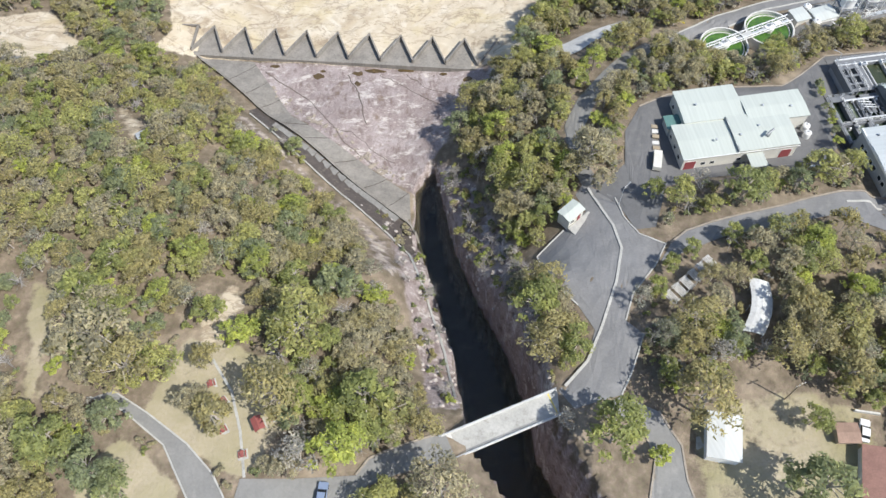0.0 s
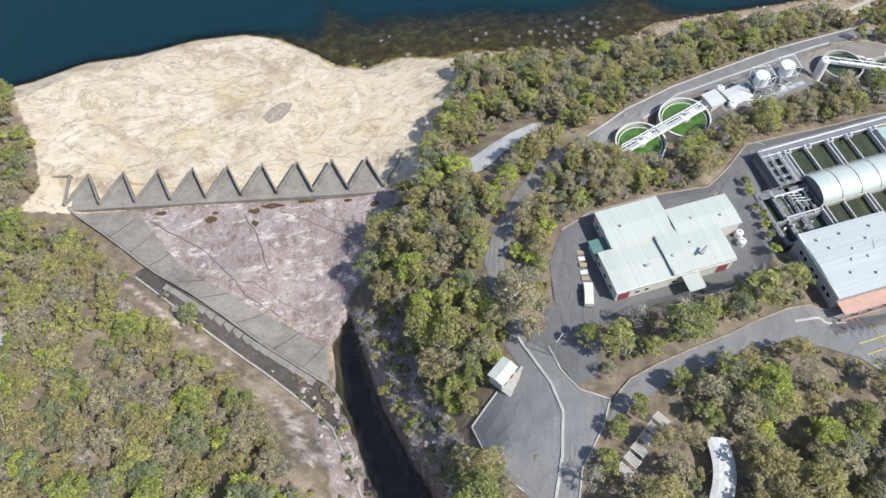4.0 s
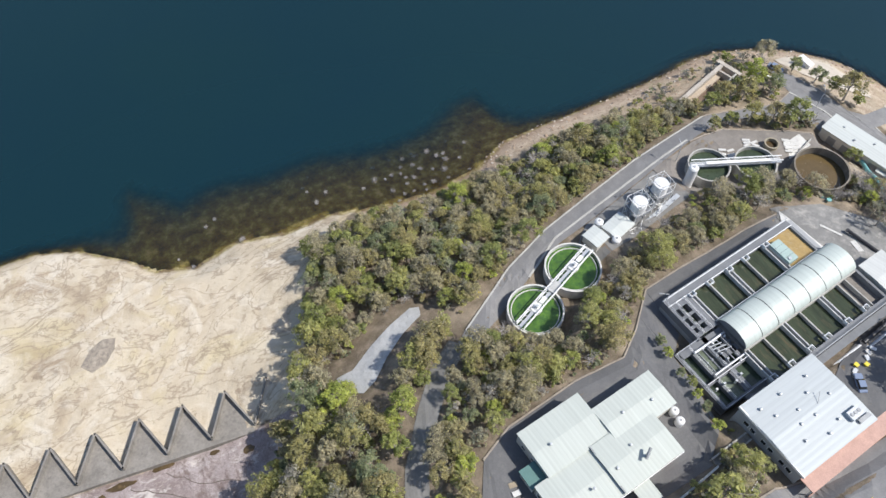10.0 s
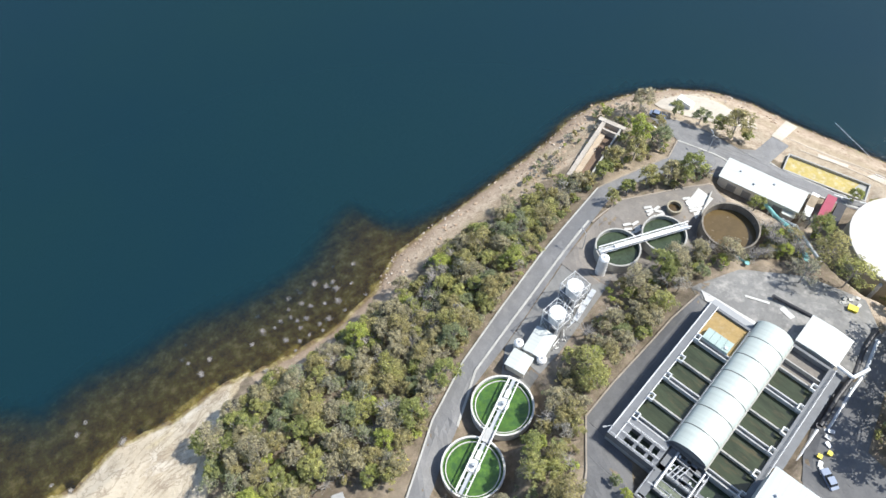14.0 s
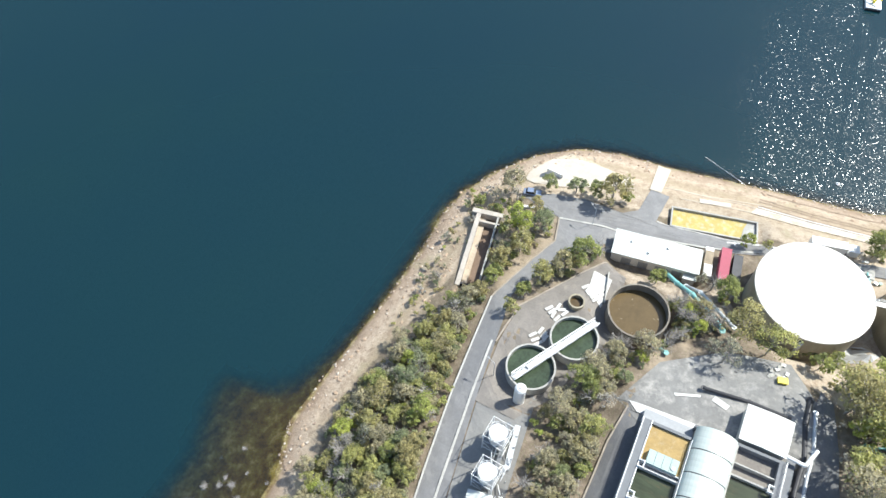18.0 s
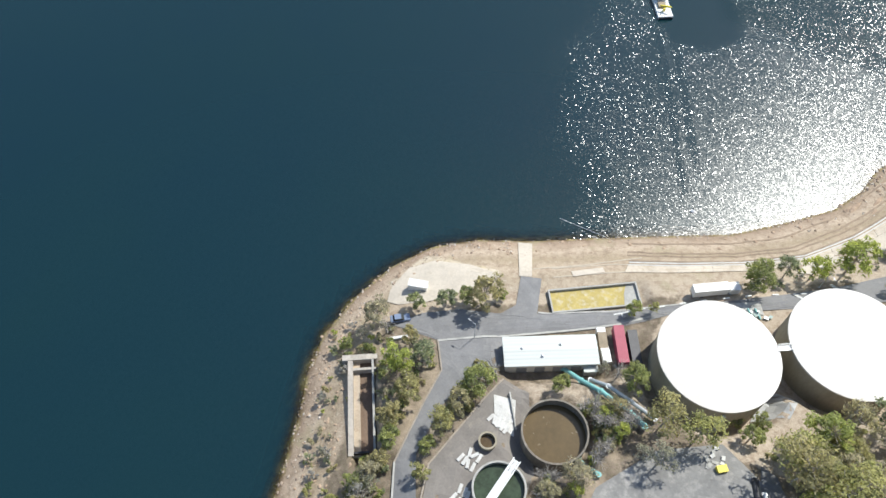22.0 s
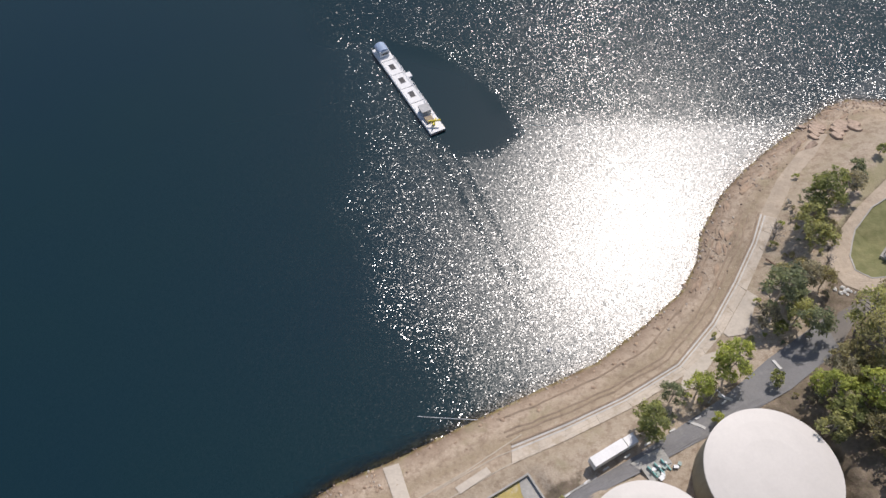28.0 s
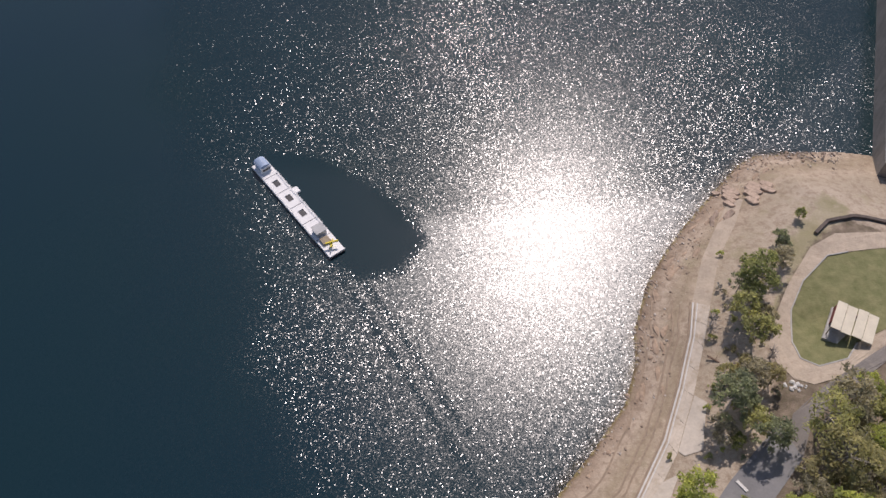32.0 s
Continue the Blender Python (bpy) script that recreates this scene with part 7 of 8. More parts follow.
for x, y, a in ((-33.0, 44.6, 25), (-42.8, 47.9, 40), (-42.1, 42.3, 30), (-38.1, 37.6, 10), (-45.4, 51.6, 20)):
    picnic_table(x, y, a)
t = thing("picnic_shelter", -35.5, 42.8, 34.8, 25, "open picnic shelter with a dark red gable roof", "shelter")
t.scale = (0.72, 0.72, 0.85)
part("roof", gable(B(), -1.2, 1.2, -1.7, 1.7, 2.5, 0.7, 0.2, "y"), "red_roof", t)
part("slab", box(B(), -1.6, 1.6, -2.2, 2.0, -0.6, 0.12), "concrete", t)
for sx in (-1, 1):
    for sy in (-1.5, 1.5):
        part("post", box(B(), sx - 0.08, sx + 0.08, sy - 0.08, sy + 0.08, 0.1, 2.6), "wood", t)
ribbon("path", [(-46, 57), (-41.5, 50), (-39, 42), (-37.5, 33.5)], 0.5, "concrete", "narrow worn footpath across the grass", 0.03, 0.05, "path")
t = thing("lookout_hut", -71.8, 119.6, ground_z(-71.8, 119.6), 30, "small ruined hut with a pale corrugated sheet", "hut")
part("wall", box(B(), -1.1, 1.1, -0.9, 0.9, -0.3, 1.8), "wood", t)
part("sheet", box(B(), -1.4, 1.3, -1.1, 1.1, 1.8, 1.88), "steel", t)
part("sheet", box(B(), -0.4, 1.9, -2.0, -0.6, 0.1, 0.2), "roof_white", t)

# ---- pavilion, barge, dam ----
t = thing("pavilion", 244.5, 23.4, ground_z(244.5, 23.4), 36, "open pavilion with a cream roof of four stepped sheets", "pavilion")
for k in range(4):
    part("roof_sheet", box(B(), -4.8 + k * 2.4, -2.55 + k * 2.4, -4.2, 4.2, 3.3 + 0.25 * (k % 2), 3.45 + 0.25 * (k % 2)), "cream_sheet", t)
part("floor", box(B(), -4.9, 4.9, -4.6, 5.4, -0.6, 0.15), "concrete", t)
for sx in (-4.4, 0, 4.4):
    for sy in (-3.9, 3.9):
        part("post", box(B(), sx - 0.1, sx + 0.1, sy - 0.1, sy + 0.1, 0.1, 3.4), "wood", t)
part("wall", box(B(), -4.6, 4.6, -4.15, -3.95, 0.1, 1.4), "red_door", t)
part("wall", box(B(), 4.3, 4.5, -4, 1, 0.1, 2.6), "red_door", t)


def barge():
    a, b = Vector((368.4, 137.2)), Vector((325.4, 126.2))
    l = (b - a).length
    t = thing("work_barge", a.x, a.y, 0, math.degrees(math.atan2(b.y - a.y, b.x - a.x)), "long white modular pontoon barge with a yellow crane end", "barge")
    n = 6
    for k in range(n):
        x0, x1 = l * k / n + 0.12, l * (k + 1) / n - 0.12
        p = part("pontoon", box(B(), x0, x1, -2.5, 2.5, -0.5, 1.0), "white_paint", t)
        if 0 < k < 5:
            m = (x0 + x1) / 2
            h = part("hatch", box(B(), m - 1.3, m + 1.1, -0.85, 0.85, 1.0, 1.08), "dark_metal", p, "dark open hatch")
            part("coaming", box(B(), m - 1.4, m - 1.3, -0.9, 0.9, 1.0, 1.3), "white_paint", p)
        part("joint", box(B(), x1, x1 + 0.24, -2.4, 2.4, -0.3, 0.7), "dark_metal", t)
    cb = part("cabin", box(B(), 1.2, 5.2, -1.7, 1.7, 1.0, 3.2), "white_paint", t)
    bm = B()
    arcs = [[bm.verts.new((x, 1.9 * math.cos(math.pi * j / 10), 2.6 + 1.3 * math.sin(math.pi * j / 10))) for j in range(11)] for x in (0.7, 4.9)]
    for j in range(10):
        bm.faces.new((arcs[0][j], arcs[0][j + 1], arcs[1][j + 1], arcs[1][j]))
    for e in arcs:
        bm.faces.new(e)
    part("cabin_roof", bm, "blue_sheet", cb, "arched pale blue cabin roof")
    part("cabin_window", box(B(), 5.2, 5.25, -1.2, 1.2, 1.9, 2.7), "glass_dark", cb)
    wh = part("winch_house", box(B(), 33.6, 36.6, -1.5, 1.5, 1.0, 3.0), "steel", t, "grey winch house")
    part("winch_roof", box(B(), 33.4, 36.8, -1.7, 1.7, 3.0, 3.1), "grey_metal", wh)
    part("deck_gear", box(B(), 37.6, 40.0, -1.6, 0.9, 1.0, 1.8), "wood", t)
    cr = part("crane", tube(B(), (41.2, 0, 1.0), (41.2, 0, 2.6), 0.45), "yellow", t, "yellow deck crane")
    part("jib", beam(B(), (40.7, -1.5, 2.8), (42.2, 1.9, 3.1), 0.4, 0.5), "yellow", cr)
    part("jib", beam(B(), (40.4, 1.2, 2.5), (42.6, -0.9, 2.6), 0.35, 0.4), "yellow", cr)
    part("side_float", box(B(), 15.2, 17.6, 2.6, 4.2, -0.3, 0.7), "white_paint", t)
    railing(t, [(6.8, -2.4), (33, -2.4)], 1.0, 0.9, 3.0, "white_paint")
    railing(t, [(6.8, 2.4), (33, 2.4)], 1.0, 0.9, 3.0, "white_paint")


barge()
t = thing("boat_buoy", 245.6, 115.9, 0.0, 30, "small pale moored buoy raft", "buoy")
part("float", lathe(B(), [(0, -0.3), (0.55, -0.3), (0.6, 0.2), (0.3, 0.45), (0, 0.5)], 16), "white_paint", t)
part("mast", box(B(), -0.06, 0.06, -0.06, 0.06, 0.4, 1.9), "dark_metal", t)
t = thing("floating_boom", 236.0, 151.9, 0.0, 0, "thin floating boom line moored off the bank", "boom")
part("line", tube(B(), (0, 0, 0.1), (-4.3, -14.2, 0.1), 0.07, 6), "white_paint", t)
t = thing("dam_wall", 288, -31, 0, math.degrees(math.atan2(-40, 42)), "pale concrete dam wall crest rising from the water", "dam")
part("wall", box(B(), -4, 260, -6, 0, -12, 9), "concrete_dark", t)
part("parapet", box(B(), -4, 260, -0.45, 0.002, 9, 10.1), "concrete_pale", t)

# ---- retaining bank road wall and rocks ----
RAMP_TRACK = [(33.2, 152.4), (33.8, 156.6), (37.6, 156.2), (44, 159.8), (50.2, 162.4), (56, 164), (58, 163), (57.2, 160.6), (51.6, 158.4), (45.6, 154.6), (40.8, 150.4), (37.2, 149)]
sheet("track", RAMP_TRACK, "concrete_white", "pale curved concrete drain ramp among trees", "ramp", 0.2)


RAMP_LIT = [(x + 4.2, y - 3.2) for x, y in RAMP_TRACK]


def boulder_mesh(seed, r):
    rng = random.Random(seed)
    bm = B()
    bmesh.ops.create_icosphere(bm, subdivisions=1, radius=r)
    for v in bm.verts:
        v.co *= rng.uniform(0.7, 1.2)
        v.co.z *= 0.6
    return finish("boulder", bm, "sandstone")


rocks = [boulder_mesh(k, 1.0) for k in range(5)]
rng = random.Random(8)


def scatter_rocks(n, pick, smin, smax, label, group, kinds=None, name="boulder"):
    made = 0
    while made < n:
        x, y = pick()
        s = rng.uniform(smin, smax)
        ob = new(name, rng.choice(kinds or rocks))
        ob.matrix_basis = pose(x, y, ground_z(x, y) + 0.1 * s, rng.uniform(-15, 15), rng.uniform(-15, 15), rng.uniform(0, 360)) @ Matrix.Diagonal((s * rng.uniform(0.8, 1.5), s, s, 1))
        tagged(ob, label, "rock", group)
        made += 1


def along_shore(i0, i1, inland):
    def pick():
        k = rng.randrange(i0, i1)
        (ax, ay), (bx, by) = SHORE[k], SHORE[k + 1]
        u, l = rng.random(), math.hypot(bx - ax, by - ay)
        d = rng.uniform(-0.5, inland)
        return ax + (bx - ax) * u + (by - ay) / l * d, ay + (by - ay) * u - (bx - ax) / l * d
    return pick


scatter_rocks(90, along_shore(18, 29, 7), 0.15, 0.55, "weathered sandstone boulder on the lake shore", "shore boulders")
scatter_rocks(100, along_shore(28, 44, 7), 0.15, 0.6, "weathered sandstone boulder on the lake shore", "shore boulders")
def in_zone(zone):
    xs, ys = [p[0] for p in zone], [p[1] for p in zone]

    def pick():
        while True:
            x, y = rng.uniform(min(xs), max(xs)), rng.uniform(min(ys), max(ys))
            if inside(zone, np.array(x), np.array(y)):
                return x, y
    return pick


grey_rocks = [boulder_mesh(70 + k, 1.0) for k in range(3)]
for me in grey_rocks:
    me.materials[0] = M["stained"]
for k in range(70):
    f, o = rng.random(), rng.uniform(0.4, 3.4)
    x, y = -52 + 40 * f + o * 0.66, 155.5 - 36.5 * f + o * 0.75
    s = rng.uniform(0.25, 0.8)
    ob = new("rubble_stone", grey_rocks[k % 3])
    ob.matrix_basis = pose(x, y, ground_z(x, y) + 0.05, rng.uniform(-20, 20), 0, rng.uniform(0, 360)) @ Matrix.Diagonal((s * 1.4, s, s * 0.7, 1))
    tagged(ob, "broken stone beside the chute lining", "rock", "chute rubble")
for k in range(34):
    i = 34 + k % 8
    (ax, ay), (bx, by) = SHORE[i], SHORE[i + 1]
    u, l, o = rng.random(), math.hypot(bx - ax, by - ay), rng.uniform(1.5, 8)
    x, y = ax + (bx - ax) * u + (by - ay) / l * o, ay + (by - ay) * u - (bx - ax) / l * o
    s = rng.uniform(0.6, 1.4)
    ob = new("rock_ledge", rocks[k % 5])
    ob.matrix_basis = pose(x, y, ground_z(x, y) - 0.1, 6, 0, math.degrees(math.atan2(by - ay, bx - ax)) + rng.uniform(-20, 20)) @ Matrix.Diagonal((s * 2.2, s * 0.8, s * 0.7, 1))
    tagged(ob, "low sandstone ledge on the bank", "rock", "rock ledges")
BANK_STONES = [(150, 148), (160, 147), (164, 139), (172, 132), (178, 128), (184, 131), (186, 137), (178, 140), (176, 147), (174, 155), (160, 150)]
rim_rocks = [boulder_mesh(30 + k, 1.0) for k in range(4)]
for me in rim_rocks:
    me.materials[0] = M["rim_stone"]
scatter_rocks(110, in_zone(LEDGE_EAST), 0.25, 0.8, "pale broken rock on the gorge rim", "rim rocks", rim_rocks, "rim_rock")
scatter_rocks(90, in_zone(LEDGE), 0.2, 0.65, "pale broken rock on the gorge rim", "rim rocks", rim_rocks, "rim_rock")
pale_rocks = [boulder_mesh(50 + k, 1.0) for k in range(3)]
for me in pale_rocks:
    me.materials[0] = M["concrete_pale"]
for k in range(14):
    x, y = 238 + rng.uniform(-2.2, 2.2), 45.4 + rng.uniform(-1.8, 1.8)
    ob = new("garden_rock", pale_rocks[k % 3])
    s = rng.uniform(0.3, 0.7)
    ob.matrix_basis = pose(x, y, ground_z(x, y) + 0.1, 0, 0, rng.uniform(0, 360)) @ Matrix.Diagonal((s, s, s, 1))
    tagged(ob, "whitewashed garden rock beside the lawn path", "rock", "garden rocks")
t = thing("valve_pit", 207.6, 105.3, ground_z(207.6, 105.3), 14, "valve pit with teal pipes beside the reservoirs", "valve pit")
part("slab", box(B(), -1.8, 1.8, -3.2, 3.2, -0.6, 0.35), "concrete", t)
for k in range(3):
    part("pipe", tube(B(), (-1.5, -2 + k * 1.7, 0.6), (1.4, -1.4 + k * 1.7, 0.8), 0.22), "teal", t, "teal valve pipe")
    part("valve", tube(B(), (0.2, -1.7 + k * 1.7, 0.4), (0.2, -1.7 + k * 1.7, 1.5), 0.25), "steel", t)
scatter_rocks(80, in_zone(BANK_STONES), 0.15, 0.5, "pale broken stone on the bank by the pipes", "bank stones", rim_rocks, "bank_stone")
CANAL_SHORE = [(140, 199), (157, 189.5), (182, 197), (192, 194), (200, 193), (196, 201), (186, 205), (166, 202), (150, 201.5)]
RIPRAP = random.Random(61)
rip_co, rip_faces = [], []
for i0, i1, n, reach, big in ((18, 29, 620, 6.5, 0.42), (29, 36, 300, 2.4, 0.34), (36, 44, 520, 4.0, 0.5), (33, 44, 620, 9.5, 0.4)):
    for _ in range(n):
        k = RIPRAP.randrange(i0, i1)
        (ax, ay), (bx, by) = SHORE[k], SHORE[k + 1]
        u, l, o = RIPRAP.random(), math.hypot(bx - ax, by - ay), RIPRAP.random() ** 1.6 * reach - 0.6
        x, y = ax + (bx - ax) * u + (by - ay) / l * o, ay + (by - ay) * u - (bx - ax) / l * o
        s, a = 0.12 + (big - 0.12) * RIPRAP.random() ** 2.2, RIPRAP.uniform(0, math.tau)
        z, b0 = ground_z(x, y), len(rip_co)
        for q, h in ((1.0, -0.3), (0.7, 0.55)):
            for m in range(5):
                d = s * q * RIPRAP.uniform(0.7, 1.3)
                rip_co.append((x + d * 1.3 * math.cos(a + m * math.tau / 5), y + d * math.sin(a + m * math.tau / 5), z + s * h * RIPRAP.uniform(0.7, 1.3)))
        rip_faces.append([b0 + 5 + m for m in range(5)])
        rip_faces += [(b0 + m, b0 + (m + 1) % 5, b0 + 5 + (m + 1) % 5, b0 + 5 + m) for m in range(5)]
me = bpy.data.meshes.new("riprap")
me.from_pydata(rip_co, [], rip_faces)
me.materials.append(M["riprap"])
tagged(new("riprap", me), "loose broken sandstone along the waterline", "rocks", kind="stuff")
pick = in_zone(CANAL_SHORE)
for k in range(120):
    x, y = pick()
    s = rng.uniform(0.15, 0.5)
    ob = new("shore_stone", rocks[k % 5])
    ob.matrix_basis = pose(x, y, ground_z(x, y) + 0.03, rng.uniform(-20, 20), 0, rng.uniform(0, 360)) @ Matrix.Diagonal((s * 1.3, s, s * 0.8, 1))
    tagged(ob, "pale broken stone on the shore by the canal", "rock", "shore stones")


# ---- lamps, barriers and clutter ----
def street_lamp(x, y, ang, h=7.0):
    t = thing("street_lamp", x, y, ground_z(x, y) - 0.3, ang, "slim grey steel street lamp beside the road", "lamp post", "street lamps")
    part("base_plate", box(B(), -0.25, 0.25, -0.25, 0.25, 0.2, 0.42), "concrete", t)
    part("pole", tube(B(), (0, 0, 0.4), (0, 0, h), 0.09, 8, 0.06), "steel", t)
    part("arm", tube(B(), (0, 0, h - 0.05), (1.6, 0, h + 0.2), 0.05, 8), "steel", t)
    part("lamp_head", box(B(), 1.4, 2.2, -0.16, 0.16, h + 0.12, h + 0.26), "grey_metal", t, "flat grey lamp head")


for x, y, a in ((103.7, 133.0, 150), (138.4, 169.0, 75), (40.2, 91.6, 40), (191.0, 168.4, 60), (219.6, 88.0, 200)):
    street_lamp(x, y, a)
for x, y in ((62.2, 43.0), (87.6, 92.4)):
    t = thing("utility_pole", x, y, ground_z(x, y) - 0.5, 20, "weathered wooden power pole with a crossarm", "power pole", "power poles")
    part("pole", tube(B(), (0, 0, 0), (0, 0, 9.0), 0.16, 10, 0.12), "wood", t)
    part("crossarm", box(B(), -1.1, 1.1, -0.07, 0.07, 8.3, 8.45), "wood", t)
    for k in (-0.9, -0.3, 0.3, 0.9):
        part("insulator", lathe(B(), [(0.06, 8.45), (0.08, 8.6), (0, 8.66)], 8, k, 0), "white_paint", t)
vehicle("car", 74.5, 36.1, 70, 4.3, 1.8, 1.45, "white_paint", "white car parked beside the house")
ribbon("wall", [(74.1, 40.0), (78.4, 39.0)], 0.35, "concrete_pale", "low pale wall beside the house drive", 0.7, 0.0, "wall")
ribbon("wall", [(73.7, 96.9), (79.6, 97.6), (88.4, 98.8)], 0.4, "concrete_pale", "low pale wall along the workshop yard", 0.6, 0.05, "wall")
t = thing("road_barrier", 70.7, 158.8, ground_z(70.7, 158.8), -42, "yellow striped boom barrier beside the road", "barrier")
part("post", box(B(), -1.3, -1.0, -0.15, 0.15, -0.2, 1.1), "yellow", t)
part("boom", box(B(), -1.3, 1.4, -0.12, 0.12, 0.9, 1.1), "yellow", t)
part("stripe", box(B(), 0.2, 0.6, -0.13, 0.13, 0.89, 1.11), "white_paint", t)
t = thing("safety_barrier", 188.1, 186.3, ground_z(188.1, 186.3), -70, "white plastic safety barrier by the parked utility", "barrier")
for k in range(3):
    part("barrier_block", prism(B(), [(-2.2 + k * 1.5, -0.3), (-0.8 + k * 1.5, -0.3), (-0.8 + k * 1.5, 0.3), (-2.2 + k * 1.5, 0.3)], -0.1, 0.85), "white_paint", t)
sheet("pavement", [(176.4, 161.6), (175.6, 156.6), (167.4, 155.8), (168.6, 160.2)], "concrete_pale", "pale concrete slab beside the brown tank", "pavement", 0.3)
ribbon("wall", [(177.2, 158.2), (172, 156.6), (168.9, 155.6)], 0.3, "concrete", "low concrete wall beside the brown tank", 0.9, 0.1, "wall")
sheet("pavement", [(180.6, 106.0), (186.9, 103.2), (188, 100.4), (184.6, 97.6), (180.2, 99.8)], "concrete_white", "pale concrete drain apron between the reservoirs", "apron", 0.2)
t = thing("fallen_log", 252.8, 54.3, ground_z(252.8, 54.3) + 0.2, 25, "fallen dark tree trunk with broken branches", "log")
part("trunk", tube(B(), (-1.6, 0, 0.1), (1.7, 0.2, 0.3), 0.32, 10, 0.2), "soil", t)
part("branch", tube(B(), (0.5, 0.1, 0.25), (1.4, 1.1, 0.8), 0.12, 8, 0.05), "soil", t)
part("branch", tube(B(), (-0.4, 0, 0.2), (-0.2, -1.1, 0.9), 0.1, 8, 0.04), "soil", t)
for k in range(9):
    x, y = 158.2 + 0.5 * k + rng.uniform(-0.8, 0.8), 97.4 - 0.75 * k + rng.uniform(-0.7, 0.7)
    t = thing("pipe_offcut", x, y, ground_z(x, y) + 0.3, rng.uniform(0, 180), "short pale teal pipe offcut lying in the yard", "pipe", "pipe offcuts")
    part("pipe", tube(B(), (-1.1, 0, 0), (1.1, 0, rng.uniform(0, 0.3)), 0.24, 10), "teal" if k % 3 else "steel", t)
    part("collar", tube(B(), (0.95, 0, 0.05), (1.15, 0, 0.1), 0.31, 10), "teal" if k % 3 else "steel", t)
for k in range(12):
    x, y = 167.4 + rng.uniform(-2.0, 3.4), 118.4 + rng.uniform(-2.4, 2.2) - 0.3 * k
    small_box("rubble_block", x, y, rng.uniform(0.5, 1.3), rng.uniform(0.4, 0.8), rng.uniform(0.3, 0.7), rng.uniform(0, 180), "concrete_pale" if k % 2 else "concrete", "pale concrete block dumped at the yard edge", "block")
for k in range(8):
    x, y = 206.6 + rng.uniform(-1.2, 1.4), 103.6 + rng.uniform(-3, 3.5)
    small_box("valve_box", x, y, rng.uniform(0.5, 1.0), rng.uniform(0.5, 1.0), rng.uniform(0.4, 0.9), rng.uniform(0, 90), "steel" if k % 2 else "teal_grey", "small steel valve box beside the reservoir", "valve box")
# stone piles and pallets on the tank pad
for x, y, n in ((159.9, 164.9, 7), (169.5, 159.2, 9), (151.9, 165.7, 6)):
    for k in range(n):
        small_box("stone_block", x + (k % 2) * 2.0 - 1.0 + (k // 2) * 0.55 + rng.uniform(-0.15, 0.15), y + (k // 2) * 0.95 - 1.5 - (k % 2) * 1.0 + rng.uniform(-0.15, 0.15), 1.9, 0.6, 0.4 + 0.2 * rng.random(), -30 + rng.uniform(-28, 28), "concrete_pale", "pale concrete block stacked on the tank pad", "block").scale = (1, 1, 1)


def slab_mesh(seed):
    """A split block of layered sandstone, one metre long before it is scaled."""
    rs, bm = random.Random(seed), B()
    rims = []
    corners = [(-0.5, -0.5), (-0.1, -0.56), (0.42, -0.46), (0.54, -0.05), (0.46, 0.44), (-0.05, 0.52), (-0.48, 0.4), (-0.56, -0.1)]
    corners = [(x + rs.uniform(-0.09, 0.09), y + rs.uniform(-0.09, 0.09)) for x, y in corners]
    for z, q in ((-0.9, 1.06), (0.1, 1.0), (0.14, 0.92), (0.42, 0.95), (0.5, 0.86)):
        rims.append([bm.verts.new((x * q + rs.uniform(-0.02, 0.02), y * q + rs.uniform(-0.03, 0.03), z + rs.uniform(-0.06, 0.06))) for x, y in corners])
    for lo, hi in zip(rims, rims[1:]):
        for m in range(8):
            bm.faces.new((lo[m], lo[(m + 1) % 8], hi[(m + 1) % 8], hi[m]))
    bm.faces.new(rims[-1])
    return finish("slab", bm, "sandstone_block")


# split ledges of sandstone on the point
slabs = [slab_mesh(k) for k in range(4)]
for k, (x, y, l, w, yaw) in enumerate(((298.6, 13.1, 4.8, 1.5, 12), (297.5, 14.7, 5.2, 1.5, 3), (296.0, 16.1, 4.6, 1.3, -4), (294.3, 17.6, 3.4, 1.2, 2), (296.2, 7.3, 4.0, 1.9, 16), (295.0, 9.0, 4.8, 1.8, 6), (293.4, 10.7, 4.8, 1.7, 0), (291.6, 12.4, 4.0, 1.6, -6), (294.8, 4.7, 3.4, 1.5, 20), (292.8, 6.2, 4.2, 1.5, 10), (290.9, 25.7, 3.6, 0.9, 140), (292.7, 23.2, 2.4, 1.1, 125), (290.4, 20.8, 3.2, 1.5, 110), (300.5, 17.0, 2.0, 1.1, 30))):
    ob = new("rock_slab", slabs[k % 4])
    ob.matrix_basis = pose(x, y, ground_z(x, y) + 0.2, -7, 19, yaw) @ Matrix.Diagonal((l * 1.15, w * 1.2, 1.1, 1))
    tagged(ob, "split slab of layered brown sandstone on the point", "rock", "rock slabs")

